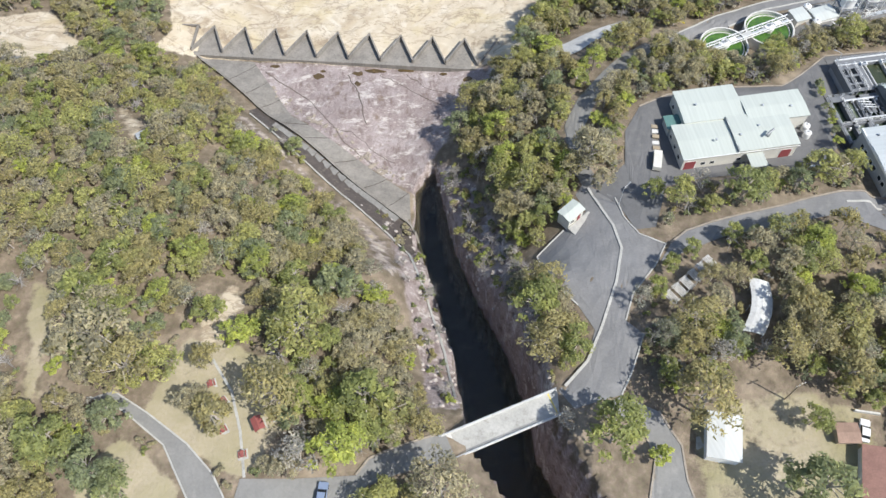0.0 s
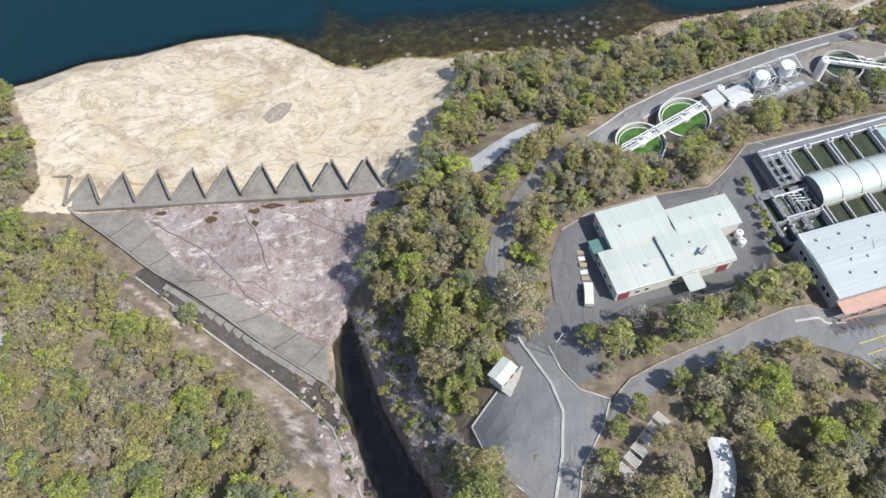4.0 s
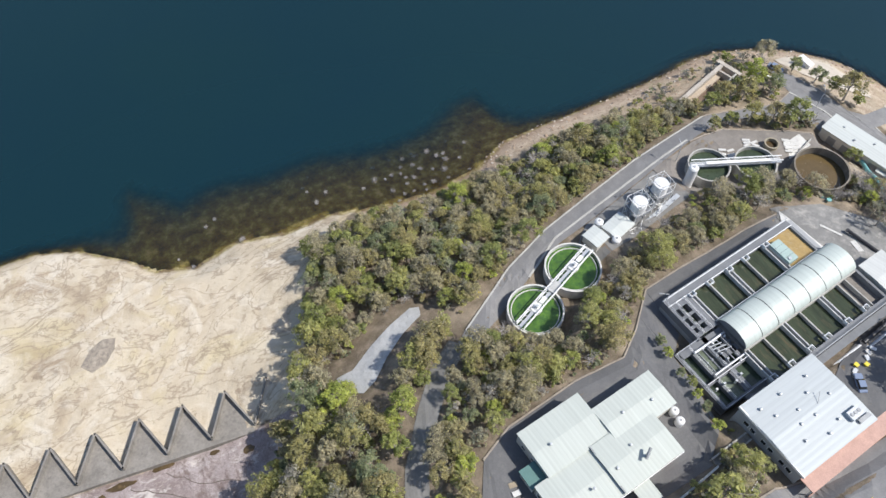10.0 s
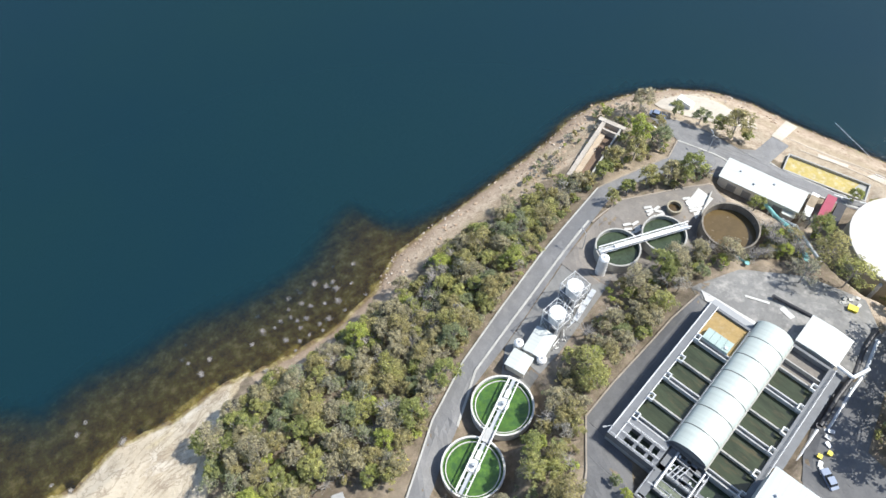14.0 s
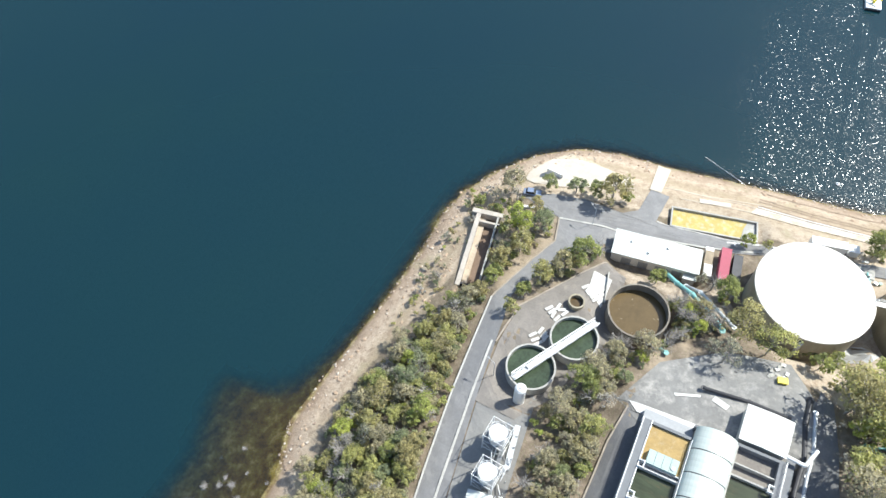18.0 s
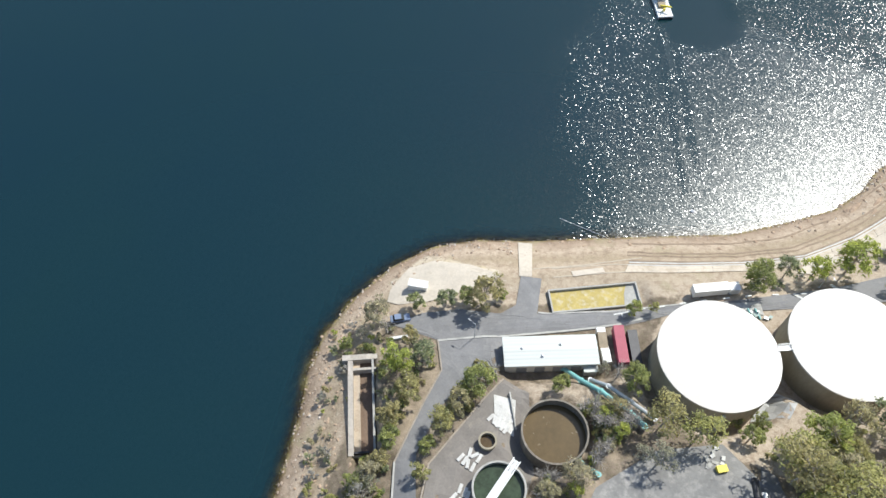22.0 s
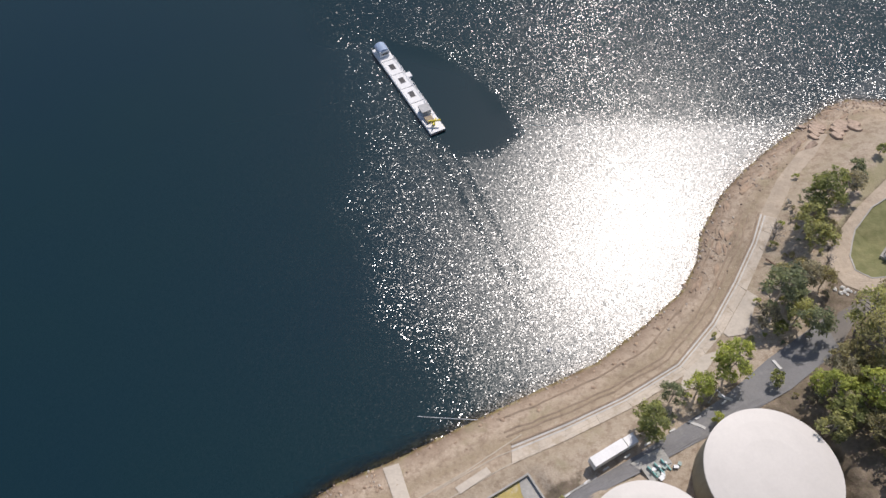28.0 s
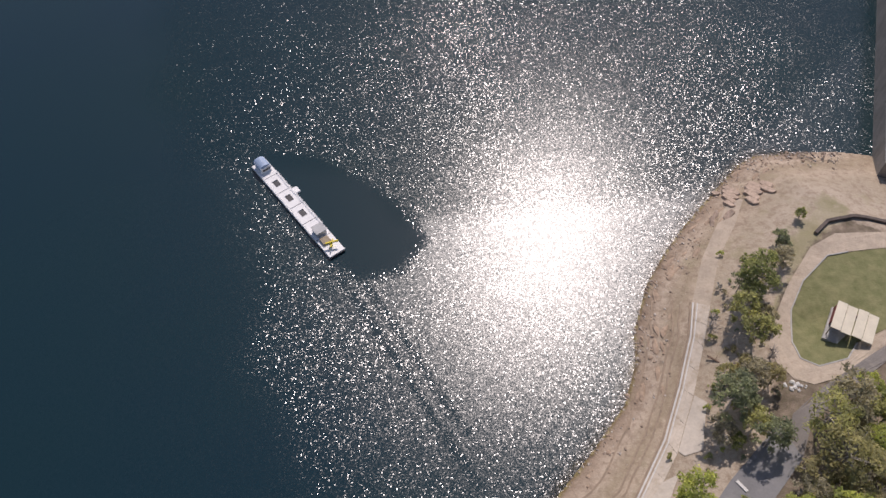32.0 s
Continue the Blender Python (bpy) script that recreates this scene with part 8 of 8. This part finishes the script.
# ---- trees ----
def crown_points(rs, radius, height, lobes, leaves, leaf, flat=0.5):
    """Leaf sprays over many uneven boughs, three corners each; also each corner's bough and the boughs' middles."""
    out, bough, mids = [], [], []
    weight = rs.uniform(0.35, 1.0, lobes) ** 1.5
    for k in range(lobes):
        a, f = rs.uniform(0, math.tau), math.sqrt(rs.uniform(0, 1))
        rr = radius * 0.86 * f * (0.86 + 0.2 * math.sin(2 * a + lobes) + 0.12 * math.sin(3 * a + radius * 5))
        c = np.array([rr * math.cos(a), rr * math.sin(a), height * (0.95 - 0.36 * f * f - rs.uniform(0, 0.2))])
        lr = radius * (0.1 + 0.2 * weight[k])
        n = max(8, int(leaves * weight[k] / weight.sum()))
        v = rs.normal(size=(n, 3))
        v /= np.linalg.norm(v, axis=1)[:, None]
        v[:, 2] = np.abs(v[:, 2]) * 1.15 - 0.4
        p = c + v * lr * np.array([1, 1, flat]) * rs.uniform(0.45, 1.18, (n, 1))
        nrm = v * 0.5 + rs.normal(size=(n, 3)) * 0.5 + np.array([0, 0, 0.9])
        nrm /= np.linalg.norm(nrm, axis=1)[:, None]
        t1 = np.cross(nrm, rs.normal(size=(n, 3)))
        t1 /= np.linalg.norm(t1, axis=1)[:, None]
        t2 = np.cross(nrm, t1)
        s = leaf * rs.uniform(0.5, 1.4, (n, 1))
        s2 = s * rs.uniform(0.26, 0.55, (n, 1))
        q = np.stack([p + t1 * s, p - t1 * s * 0.6 + t2 * s2, p - t1 * s * 0.5 - t2 * s2], 1)
        out.append(q.reshape(-1, 3))
        bough.append(np.full(len(out[-1]), rs.uniform(0, 1), np.float32))
        mids.append(c)
    return np.concatenate(out), np.concatenate(bough), mids


def stick(p, q, r0, r1):
    """A tapered three-sided limb from p to q, as quads."""
    d = q - p
    d = d / np.linalg.norm(d)
    s = np.cross(d, [0.3, 0.8, 0.2])
    s /= np.linalg.norm(s)
    u = np.cross(d, s)
    e = [math.cos(k * math.tau / 3) * s + math.sin(k * math.tau / 3) * u for k in range(3)]
    return [w for k in range(3) for w in (p + r0 * e[k], p + r0 * e[k - 2], q + r1 * e[k - 2], q + r1 * e[k])]


def limb_points(rs, radius, height, dead=False, mids=()):
    """Tapered trunk with forking limbs that carry the boughs."""
    base, fork = np.array([0, 0, -0.8]), np.array([rs.uniform(-0.4, 0.4), rs.uniform(-0.4, 0.4), height * 0.42])
    pts = stick(base, fork, 0.24, 0.17)
    if not dead:
        for k in range(4):
            group = list(mids[k::4])[:4]
            if not group:
                continue
            mid = fork + (np.mean(group, axis=0) - fork) * 0.5 + rs.normal(size=3) * 0.2
            pts += stick(fork, mid, 0.14, 0.1)
            for c in group:
                pts += stick(mid, c + np.array([0, 0, 0.16 * radius * rs.uniform(0, 1)]), 0.1, 0.04)
        return np.array(pts)
    for _ in range(11):
        a = rs.uniform(0, math.tau)
        rr = radius * rs.uniform(0.4, 0.85)
        mid = fork + np.array([rr * 0.5 * math.cos(a), rr * 0.5 * math.sin(a), height * 0.2])
        end = mid + np.array([rr * 0.5 * math.cos(a + 0.4), rr * 0.5 * math.sin(a + 0.4), height * rs.uniform(0.1, 0.28)])
        pts += stick(fork, mid, 0.09, 0.06) + stick(mid, end, 0.06, 0.025)
        for _ in range(4):
            pts += stick(mid, mid + rs.normal(size=3) * np.array([0.9, 0.9, 0.5]), 0.045, 0.02)
    return np.array(pts)


def quad_mesh(name, co, material, tone=None, sides=4, bough=None):
    me = bpy.data.meshes.new(name)
    n = len(co) // sides
    me.vertices.add(len(co))
    me.vertices.foreach_set("co", np.ascontiguousarray(co, np.float32).ravel())
    me.loops.add(n * sides)
    me.loops.foreach_set("vertex_index", np.arange(n * sides))
    me.polygons.add(n)
    me.polygons.foreach_set("loop_start", np.arange(0, n * sides, sides))
    me.update()
    me.materials.append(M[material])
    if tone is not None:
        me.attributes.new("tone", "FLOAT", "POINT").data.foreach_set("value", np.asarray(tone, np.float32))
    if bough is not None:
        me.attributes.new("bough", "FLOAT", "POINT").data.foreach_set("value", np.asarray(bough, np.float32))
    return me


TREES = []
for k in range(8):
    rs = np.random.RandomState(40 + k)
    r = (3.3, 3.9, 4.3, 2.8, 3.7, 2.5, 3.6, 4.6)[k]
    h = (7.5, 9.5, 10.0, 6.5, 8.5, 5.0, 9.0, 11.0)[k]
    leafy = (900, 1050, 1250, 800, 950, 640, 480, 1150)[k]
    crown, bough, mids = crown_points(rs, r, h, (30, 34, 30, 22, 36, 18, 30, 44)[k], leafy, (0.36, 0.36, 0.38, 0.36, 0.35, 0.36, 0.3, 0.35)[k])
    TREES.append((crown, limb_points(rs, r, h, mids=mids), ("leaf_olive", "leaf_olive", "leaf_green", "leaf_green", "leaf_olive", "leaf_green", "leaf_grey", "leaf_olive")[k], r, bough))
rs = np.random.RandomState(77)
SHRUBS = [(*crown_points(rs, 1.5, 1.9, 7, 170, 0.3)[:2], ("leaf_olive", "leaf_green", "leaf_grey")[k]) for k in range(3)]
DEAD = limb_points(rs, 2.6, 5.0, True)

BUSH_WEST = [(-104, 18), (-4, 18), (-4, 34), (-5, 46), (-8.5, 60), (-13, 80), (-17, 99), (-29, 118), (-40, 131), (-56, 146), (-69, 158), (-83, 166), (-80, 180), (-84, 198), (-97, 226), (-132, 224), (-132, 190), (-122, 140), (-112, 90)]
STRIP_LAKE = [(36, 181), (42, 194), (54, 199), (70, 196.5), (97, 194), (132, 194), (165, 186), (157, 181.5), (136, 177.5), (113, 172.5), (95, 168.4), (80, 162.2), (66, 154.5), (60, 160.5), (57, 166), (48, 166), (36, 160), (31, 164)]
BLOCK_CHUTE = [(22, 155.5), (24, 152), (32, 153), (44, 152), (55, 158), (60, 154), (52, 147), (44, 139), (36, 129), (31, 119), (29, 109), (33, 99), (29, 95.5), (25, 90), (21, 84), (18, 84), (14, 96), (10.5, 108), (7, 119), (5, 129), (9, 141), (14, 148)]
BLOCK_YARD = [(55, 142), (61, 146), (67, 147), (72, 143), (86, 141), (92, 143), (101, 149), (106, 152), (118, 153), (130, 157), (140, 153.5), (152, 149), (160, 146), (166, 139), (154, 141), (146, 143), (135, 143.2), (114, 141.8), (102, 140.2), (93, 132.5), (87, 128), (76, 128.5), (58, 126.5), (50, 123.5), (45, 116), (43, 104), (38, 99), (35, 108), (37, 117), (42, 126), (49, 135)]
POCKET_ROAD = [(12.6, 77), (20.5, 79), (22, 71), (26, 65), (28, 60), (26, 54), (20.5, 46.5), (18.6, 47), (17.8, 58), (15, 70)]
POCKET_YARD = [(49, 85), (53, 95.5), (60, 97.5), (88, 98.5), (97, 104), (97, 92), (89, 91), (72, 89), (62, 88)]
BLOCK_HOUSE = [(37.5, 65), (45.5, 73), (56, 77.4), (68, 80.2), (86, 82.6), (95, 77), (103, 65), (134, 61), (120, 42), (112, 26), (84, 22), (80, 40), (66, 47), (58, 51), (44, 44), (37, 47), (40, 57)]
BANK_LAKE = [(81, 193), (104, 195.5), (121, 197), (140, 194.5), (157, 188), (172, 181), (158, 181.5), (144, 179), (120, 174), (101, 171), (89, 179)]
BANK_PIPES = [(150, 148), (160, 147), (164, 139), (172, 132), (178, 128), (184, 131), (186, 137), (178, 140), (176, 147), (174, 155), (160, 150)]
BLOCK_TANKS = [(174, 126), (178, 118), (176, 108), (184, 101), (186, 92), (185, 82), (190, 72), (203, 70), (214, 74), (222, 60), (232, 48), (236, 30), (226, 20), (205, 34), (182, 60), (160, 76), (136, 70), (140, 96), (152, 102), (165, 106), (172.5, 113)]
VERGE_POINT = [(184, 196), (193, 189.5), (189, 178.5), (181, 175.8), (172, 179), (162, 182), (171, 186)]
VERGE_TANKS = [(150, 175), (162, 174), (172, 170.8), (181, 167.5), (187, 168), (182, 161.5), (175, 164.8), (160, 173.6)]
HOUSE_SCRUB = [(37, 47), (44, 45), (58, 51), (58, 58), (46, 62), (38, 60)]
EAST_SCRUB = [(270, 44), (278, 38), (288, 22), (290, 8), (284, 2), (276, 12), (272, 24), (262, 36), (252, 50), (240, 66), (231, 84), (236, 82), (246, 68), (258, 54)]
ROW_ROAD = [(215, 106), (222, 103), (226, 95), (229, 85), (238, 68), (253, 52), (267, 40), (281, 27), (272, 20), (262, 28), (253, 40), (240, 48), (233, 55), (227, 70), (221, 84)]
BARE = PAVED + [WEST_CLEAR, CLEARING, BROWN_CLEARING, PICNIC, PICNIC_WEST, HOUSE_YARD, SAND_TIP, LAWN, GORGE, circle(80, 147.5, 8), circle(93.8, 152.8, 8), circle(143.5, 162.5, 7), circle(154.8, 157.3, 7), circle(168.8, 147.6, 8.6), circle(189.5, 111.5, 18.5), circle(197.5, 83.5, 18.5), [(26, 93), (32, 95), (36, 90), (30, 84)], [(100, 160), (128, 165), (130, 154), (102, 152)], [(56.4, 55.4), (62, 54), (66, 66), (60.8, 67.6)], [(42, 63), (46.5, 60.5), (59, 70.5), (57, 75), (52, 74.4), (45.5, 69.5)],
        RAMP_TRACK, RAMP_LIT, LEDGE_DRAIN, BUSH_PATCH, [(190, 151), (186.5, 151), (175, 129), (178.5, 126), (187.5, 140)], [(66, 96), (79, 96), (79, 104), (66, 104)], [(157, 184.5), (183, 191.8), (182, 195.5), (156, 188.3)]]

placed = []


def plant(zone, gap, seed, keep=0.9, big=(0.7, 1.25), edge=1.6):
    """Trees over a zone, on a shaken grid, clear of paving and clearings."""
    rg = np.random.RandomState(seed)
    xs, ys = [p[0] for p in zone], [p[1] for p in zone]
    u, v = np.meshgrid(np.arange(min(xs), max(xs), gap), np.arange(min(ys), max(ys), gap * 0.87), indexing="ij")
    x = u + rg.uniform(-0.45, 0.45, u.shape) * gap + (np.arange(u.shape[1]) % 2) * gap / 2
    y = v + rg.uniform(-0.45, 0.45, u.shape) * gap
    ok = inside(zone, x, y) & (rg.uniform(0, 1, u.shape) < keep)
    for b in BARE:
        ok &= poly_dist(b, x, y) < (-0.3 if b is GORGE else -0.9 if b in (RAMP_TRACK, RAMP_LIT) else 0.5 if b is ROAD_LINK else -edge)
    for a, b in zip(x[ok], y[ok]):
        k = rg.choice(8, p=(0.19, 0.17, 0.1, 0.14, 0.16, 0.08, 0.08, 0.08))
        placed.append((zone, k, a, b, rg.uniform(*big), rg.uniform(0, 360)))


WOODS = [(BUSH_WEST, 4.2, 0.97, (0.65, 1.15)), (STRIP_LAKE, 3.7, 0.97, (0.6, 1.0)), (BLOCK_CHUTE, 3.9, 0.96, (0.65, 1.15)), (BLOCK_YARD, 3.6, 0.97, (0.5, 0.95)), (BLOCK_HOUSE, 4.6, 0.9, (0.65, 1.15)), (BANK_LAKE, 4.0, 0.6, (0.4, 0.75)), (BLOCK_TANKS, 4.8, 0.9, (0.75, 1.25))]
SINGLES = [(POCKET_ROAD, 4.4, 0.8, (0.7, 1.1)), (BANK_PIPES, 5.6, 0.35, (0.4, 0.75)), (ROW_ROAD, 5.2, 0.45, (0.7, 1.1))]
for k, (zone, gap, keep, big) in enumerate(WOODS):
    plant(zone, gap, 100 + k, keep, big)
wood_trees, placed = placed, []
for k, (zone, gap, keep, big) in enumerate(SINGLES):
    plant(zone, gap, 200 + k, keep, big, 1.0)
# single trees that stand out: kind, place, size
TREES_CAR_PARK = [(4, 52.5, 90.0, 1.0), (1, 58.8, 87.6, 0.6), (2, 65.8, 89.2, 1.1), (2, 79.0, 91.6, 0.66), (0, 84.2, 93.8, 1.2), (6, 49.1, 84.9, 0.46), (6, 58.4, 94.9, 0.69), (3, 61.1, 79.4, 0.8), (3, 65.8, 79.0, 0.64), (3, 52.0, 76.4, 0.74), (3, 47.0, 72.8, 0.72), (3, 42.8, 67.2, 0.79), (7, 35.6, 103.5, 1.15), (0, 37.4, 97.8, 0.8), (0, 35.4, 109.1, 0.9), (6, 38.9, 64.8, 0.67), (6, 70.4, 78.3, 0.83), (3, 78.4, 76.5, 0.95), (1, 92, 95.4, 0.8), (2, 47.5, 93, 0.6), (0, 72.5, 92.5, 0.8), (1, 88.5, 95.2, 0.7), (4, 76, 94.2, 0.6)]
TREES_HOUSE = [(2, 28.7, 36.9, 1.35), (5, 37.1, 33.4, 0.85), (7, 45.2, 41.7, 1.3), (2, 54.1, 54.4, 0.75), (2, 65.2, 38.0, 0.64), (2, 60.9, 25.6, 1.35), (2, 18.7, 66.3, 1.25), (7, 19.3, 57.2, 1.1), (1, 23.7, 57.6, 0.95), (7, 47.4, 58.2, 1.0), (6, 41.7, 56.7, 0.78), (4, 66.6, 58.4, 0.89), (3, 68.0, 48.5, 0.83), (7, -2.5, 29.0, 1.25), (0, -7.6, 29.1, 0.61), (6, 20.6, 41.0, 0.6), (1, 68.2, 60.7, 1.0), (7, 69.3, 53.5, 0.9), (1, 75.6, 54.8, 1.2), (4, 73.5, 45.7, 1.1), (4, 67.8, 63.8, 0.77), (0, 53.5, 62.5, 0.9), (1, 54, 68.5, 0.7)]
TREES_PICNIC = [(0, -42.7, 43.8, 1.15), (3, -71.8, 70.8, 1.4), (7, -64.3, 57.9, 1.45), (7, -58.8, 52.6, 1.2), (2, -70.3, 39.6, 1.15), (2, -61.5, 33.9, 1.0), (2, -57.8, 31.3, 0.88), (3, -47.0, 66.6, 1.1), (7, -31.7, 46.7, 1.25), (6, -27.3, 35.8, 1.1), (2, -20.5, 36.4, 1.15), (2, -15.9, 46.1, 1.3), (3, -22.9, 73.8, 1.5), (7, -28.4, 60.6, 1.4), (4, -45.9, 55.9, 0.8), (1, -47.5, 47.2, 0.75), (5, -10.5, 39.8, 0.82), (0, -11.7, 43.8, 1.2), (4, -52.7, 54.2, 1.1)]
TREES_POINT = [(3, 197.6, 184.2, 0.78), (3, 199.2, 176.9, 0.87), (3, 201.3, 172.2, 0.78), (0, 201.4, 167.4, 1.3), (0, 192.5, 192.7, 1.1), (2, 179.9, 184.7, 0.9), (2, 182.7, 179.0, 0.72), (0, 173.5, 180.7, 1.0), (4, 166.6, 182.9, 0.84), (3, 161.9, 182.0, 0.9), (2, 176.9, 165.6, 0.95), (0, 172.3, 168.4, 1.0), (1, 166.4, 171.6, 0.8), (3, 161.3, 173.6, 0.7), (0, 155.3, 173.9, 0.6), (3, 180.3, 166.3, 0.6), (5, 185.2, 199.1, 0.71), (3, 157.2, 187.0, 0.66), (2, 151.8, 187.4, 0.57), (0, 157.0, 183.5, 0.75), (6, 187.6, 195.2, 0.5), (4, 187.6, 183.2, 0.65), (5, 203.8, 164.2, 0.7)]
TREES_TANKS = [(3, 204.7, 132.1, 0.7), (4, 205.6, 127.4, 0.4), (2, 183.2, 131.7, 0.8), (6, 187.5, 138.0, 0.51), (7, 173.6, 126.4, 1.0), (7, 171.5, 119.5, 0.9), (3, 179.1, 110.6, 0.75), (2, 178.5, 105.6, 0.54), (3, 173.6, 108.7, 0.79), (2, 175.0, 95.3, 1.1), (7, 179.2, 88.9, 0.86), (6, 171.8, 101.4, 0.7), (6, 165.7, 130.0, 0.59), (6, 164.8, 127.0, 0.9), (7, 165.3, 101.7, 1.3), (7, 162.4, 95.3, 1.3), (2, 216.9, 103.9, 1.0), (2, 222.6, 95.6, 0.71), (3, 180.3, 147.4, 0.75), (2, 180, 83.5, 1.0), (4, 152, 98.2, 1.1), (7, 146, 96.4, 1.15), (1, 138.5, 91.8, 1.2)]
TREES_EAST = [(2, 264.5, 36.4, 1.35), (0, 258.8, 43.4, 1.3), (4, 251.5, 45.7, 1.2), (2, 239.7, 61.4, 1.4), (1, 232.9, 60.8, 1.0), (0, 235.5, 66.3, 1.0), (2, 225.7, 81.3, 1.2), (3, 219.5, 73.2, 0.65), (2, 219.2, 102.5, 0.7), (3, 214.5, 89.3, 0.5), (2, 213.0, 66.2, 0.92), (7, 226.0, 50.5, 1.3), (1, 228.6, 42.8, 1.4), (7, 217.8, 53.4, 1.35), (0, 218.4, 58.2, 1.2), (2, 208.5, 60.1, 1.2), (3, 206.8, 66.7, 1.3), (0, 204.7, 70.5, 1.1), (5, 278.3, 9.0, 0.69), (3, 273.5, 20.2, 0.84), (5, 271.5, 20.0, 0.66), (1, 242.5, 53.5, 1.0), (0, 246.8, 56.0, 0.8), (2, 229, 60, 1.0)]
TREES_PLANT = [(5, 97, 126, 0.5), (3, 96.2, 122.8, 0.4), (5, 95.6, 117.8, 0.42), (3, 96, 115.1, 0.4), (5, 95.2, 112.3, 0.45), (3, 94.7, 109.3, 0.4), (5, 93.6, 104.9, 0.55), (1, 27.5, 160, 1.1), (4, 29.5, 155.5, 1.1), (2, 26.5, 153.5, 1.0), (0, 31, 163.5, 1.0), (1, 33, 168.5, 1.0), (2, 36, 172.5, 1.0), (4, 38.5, 177, 0.9), (1, 51.5, 148.2, 0.9), (0, 57.0, 152.0, 0.9), (5, 161.6, 99, 0.8)]
for k, x, y, s in TREES_CAR_PARK + TREES_HOUSE + TREES_PICNIC + TREES_POINT + TREES_TANKS + TREES_EAST + TREES_PLANT:
    placed.append((None, k, x, y, s * 1.18, (x * 37) % 360))


def put(co, x, y, s, a, z, low=1.0):
    c, n = math.cos(radians(a)), math.sin(radians(a))
    return (co * np.array([s, s, s * low])) @ np.array([[c, n, 0], [-n, c, 0], [0, 0, 1]]) + np.array([x, y, z])


by_leaf, barks, dead = {}, [], []
rt = np.random.RandomState(31)


def add_crown(leaf, co, bough):
    by_leaf.setdefault(leaf, []).append((co, np.full(len(co), rt.uniform(0, 0.999), np.float32), bough))


for zone, k, x, y, s, a in wood_trees:
    crown, limbs, leaf, _, bough = TREES[k]
    z = ground_z(x, y)
    low = 0.8 if zone is BUSH_WEST else 0.9
    add_crown(leaf, put(crown, x, y, s, a, z, low), bough)
    barks.append(put(limbs, x, y, s, a, z, low))
rg = np.random.RandomState(9)
shrub_zones = [(BUSH_WEST, 800, 0.1), (STRIP_LAKE, 420, 0.16), (BLOCK_CHUTE, 260, 0.06), (BLOCK_YARD, 460, 0.08), (BANK_LAKE, 220, 0.1), (BLOCK_HOUSE, 220, 0.06), (BANK_PIPES, 460, 0.14), (LEDGE_EAST, 200, 0.1), (LEDGE, 50, 0.1), (BLOCK_TANKS, 240, 0.05), (ROW_ROAD, 90, 0.05), (EAST_SCRUB, 45, 0.06), (CANAL_SHORE, 40, 0.1), (POCKET_YARD, 110, 0.03), (VERGE_POINT, 70, 0.05), (VERGE_TANKS, 60, 0.05), (HOUSE_SCRUB, 90, 0.08)]
for zone, n, bare in shrub_zones:
    xs, ys = [p[0] for p in zone], [p[1] for p in zone]
    x, y = rg.uniform(min(xs), max(xs), n * 3), rg.uniform(min(ys), max(ys), n * 3)
    ok = inside(zone, x, y)
    for b in BARE:
        ok &= poly_dist(b, x, y) < -0.6
    for p, q in list(zip(x[ok], y[ok]))[:n]:
        if rg.uniform() < bare:
            dead.append(put(DEAD, p, q, rg.uniform(0.7, 1.2), rg.uniform(0, 360), ground_z(p, q)))
            continue
        co, bough, leaf = SHRUBS[rg.choice(3, p=(0.5, 0.3, 0.2))]
        add_crown(leaf, put(co, p, q, rg.uniform(0.5, 1.2), rg.uniform(0, 360), ground_z(p, q)), bough)
wood = tagged(new("woodland"), "dry eucalyptus woodland and scrub with olive crowns", "trees", kind="stuff")
for leaf, rows in by_leaf.items():
    co, tone, bough = (np.concatenate(v) for v in zip(*rows))
    ob = new("crowns", quad_mesh("crowns", co, leaf, tone, 3, bough))
    ob.parent = wood
    tagged(ob, kind="stuff")
for nm, rows, ma in (("trunks", barks, "bark"), ("bare_twigs", dead, "dead_wood")):
    ob = new(nm, quad_mesh(nm, np.concatenate(rows), ma))
    ob.parent = wood
    tagged(ob, kind="stuff")

protos = []
for k, (crown, limbs, leaf, r, bough) in enumerate(TREES):
    protos.append((quad_mesh("trunk", limbs, "bark"), quad_mesh("crown", crown, leaf, None, 3, bough)))
TREE_LABELS = ("olive-green gum tree with an open crown", "tall olive gum tree with several limbs", "broad bright green tree with a dense crown", "small bright green tree", "olive gum tree with a spreading crown", "low bushy green tree", "thin grey-leaved gum tree", "large spreading olive gum with pale limbs")
for _, k, x, y, s, a in placed:
    t = thing("tree", x, y, ground_z(x, y), a, TREE_LABELS[k], "tree", "gum trees")
    t.scale = (s, s, s)
    for nm, me in zip(("trunk", "crown"), protos[k]):
        ob = new(nm, me)
        ob.parent = t

# drowned scrub in the shallows
rs = np.random.RandomState(4)
for k in range(46):
    x, y = rs.normal(83, 9), rs.uniform(201.5, 217)
    if k < 10:
        x, y = rs.uniform(10, 66), rs.uniform(208, 224)
    s = rs.uniform(0.25, 0.55)
    ob = new("drowned_shrub", quad_mesh("drowned_shrub", np.concatenate([limb_points(rs, 2.4, 3.0, True) for _ in range(3)]) * s, "dead_wood"))
    ob.location = (x, y, ground_z(x, y))
    tagged(ob, "bare grey drowned shrub standing in the shallows", "shrub", "drowned shrubs")
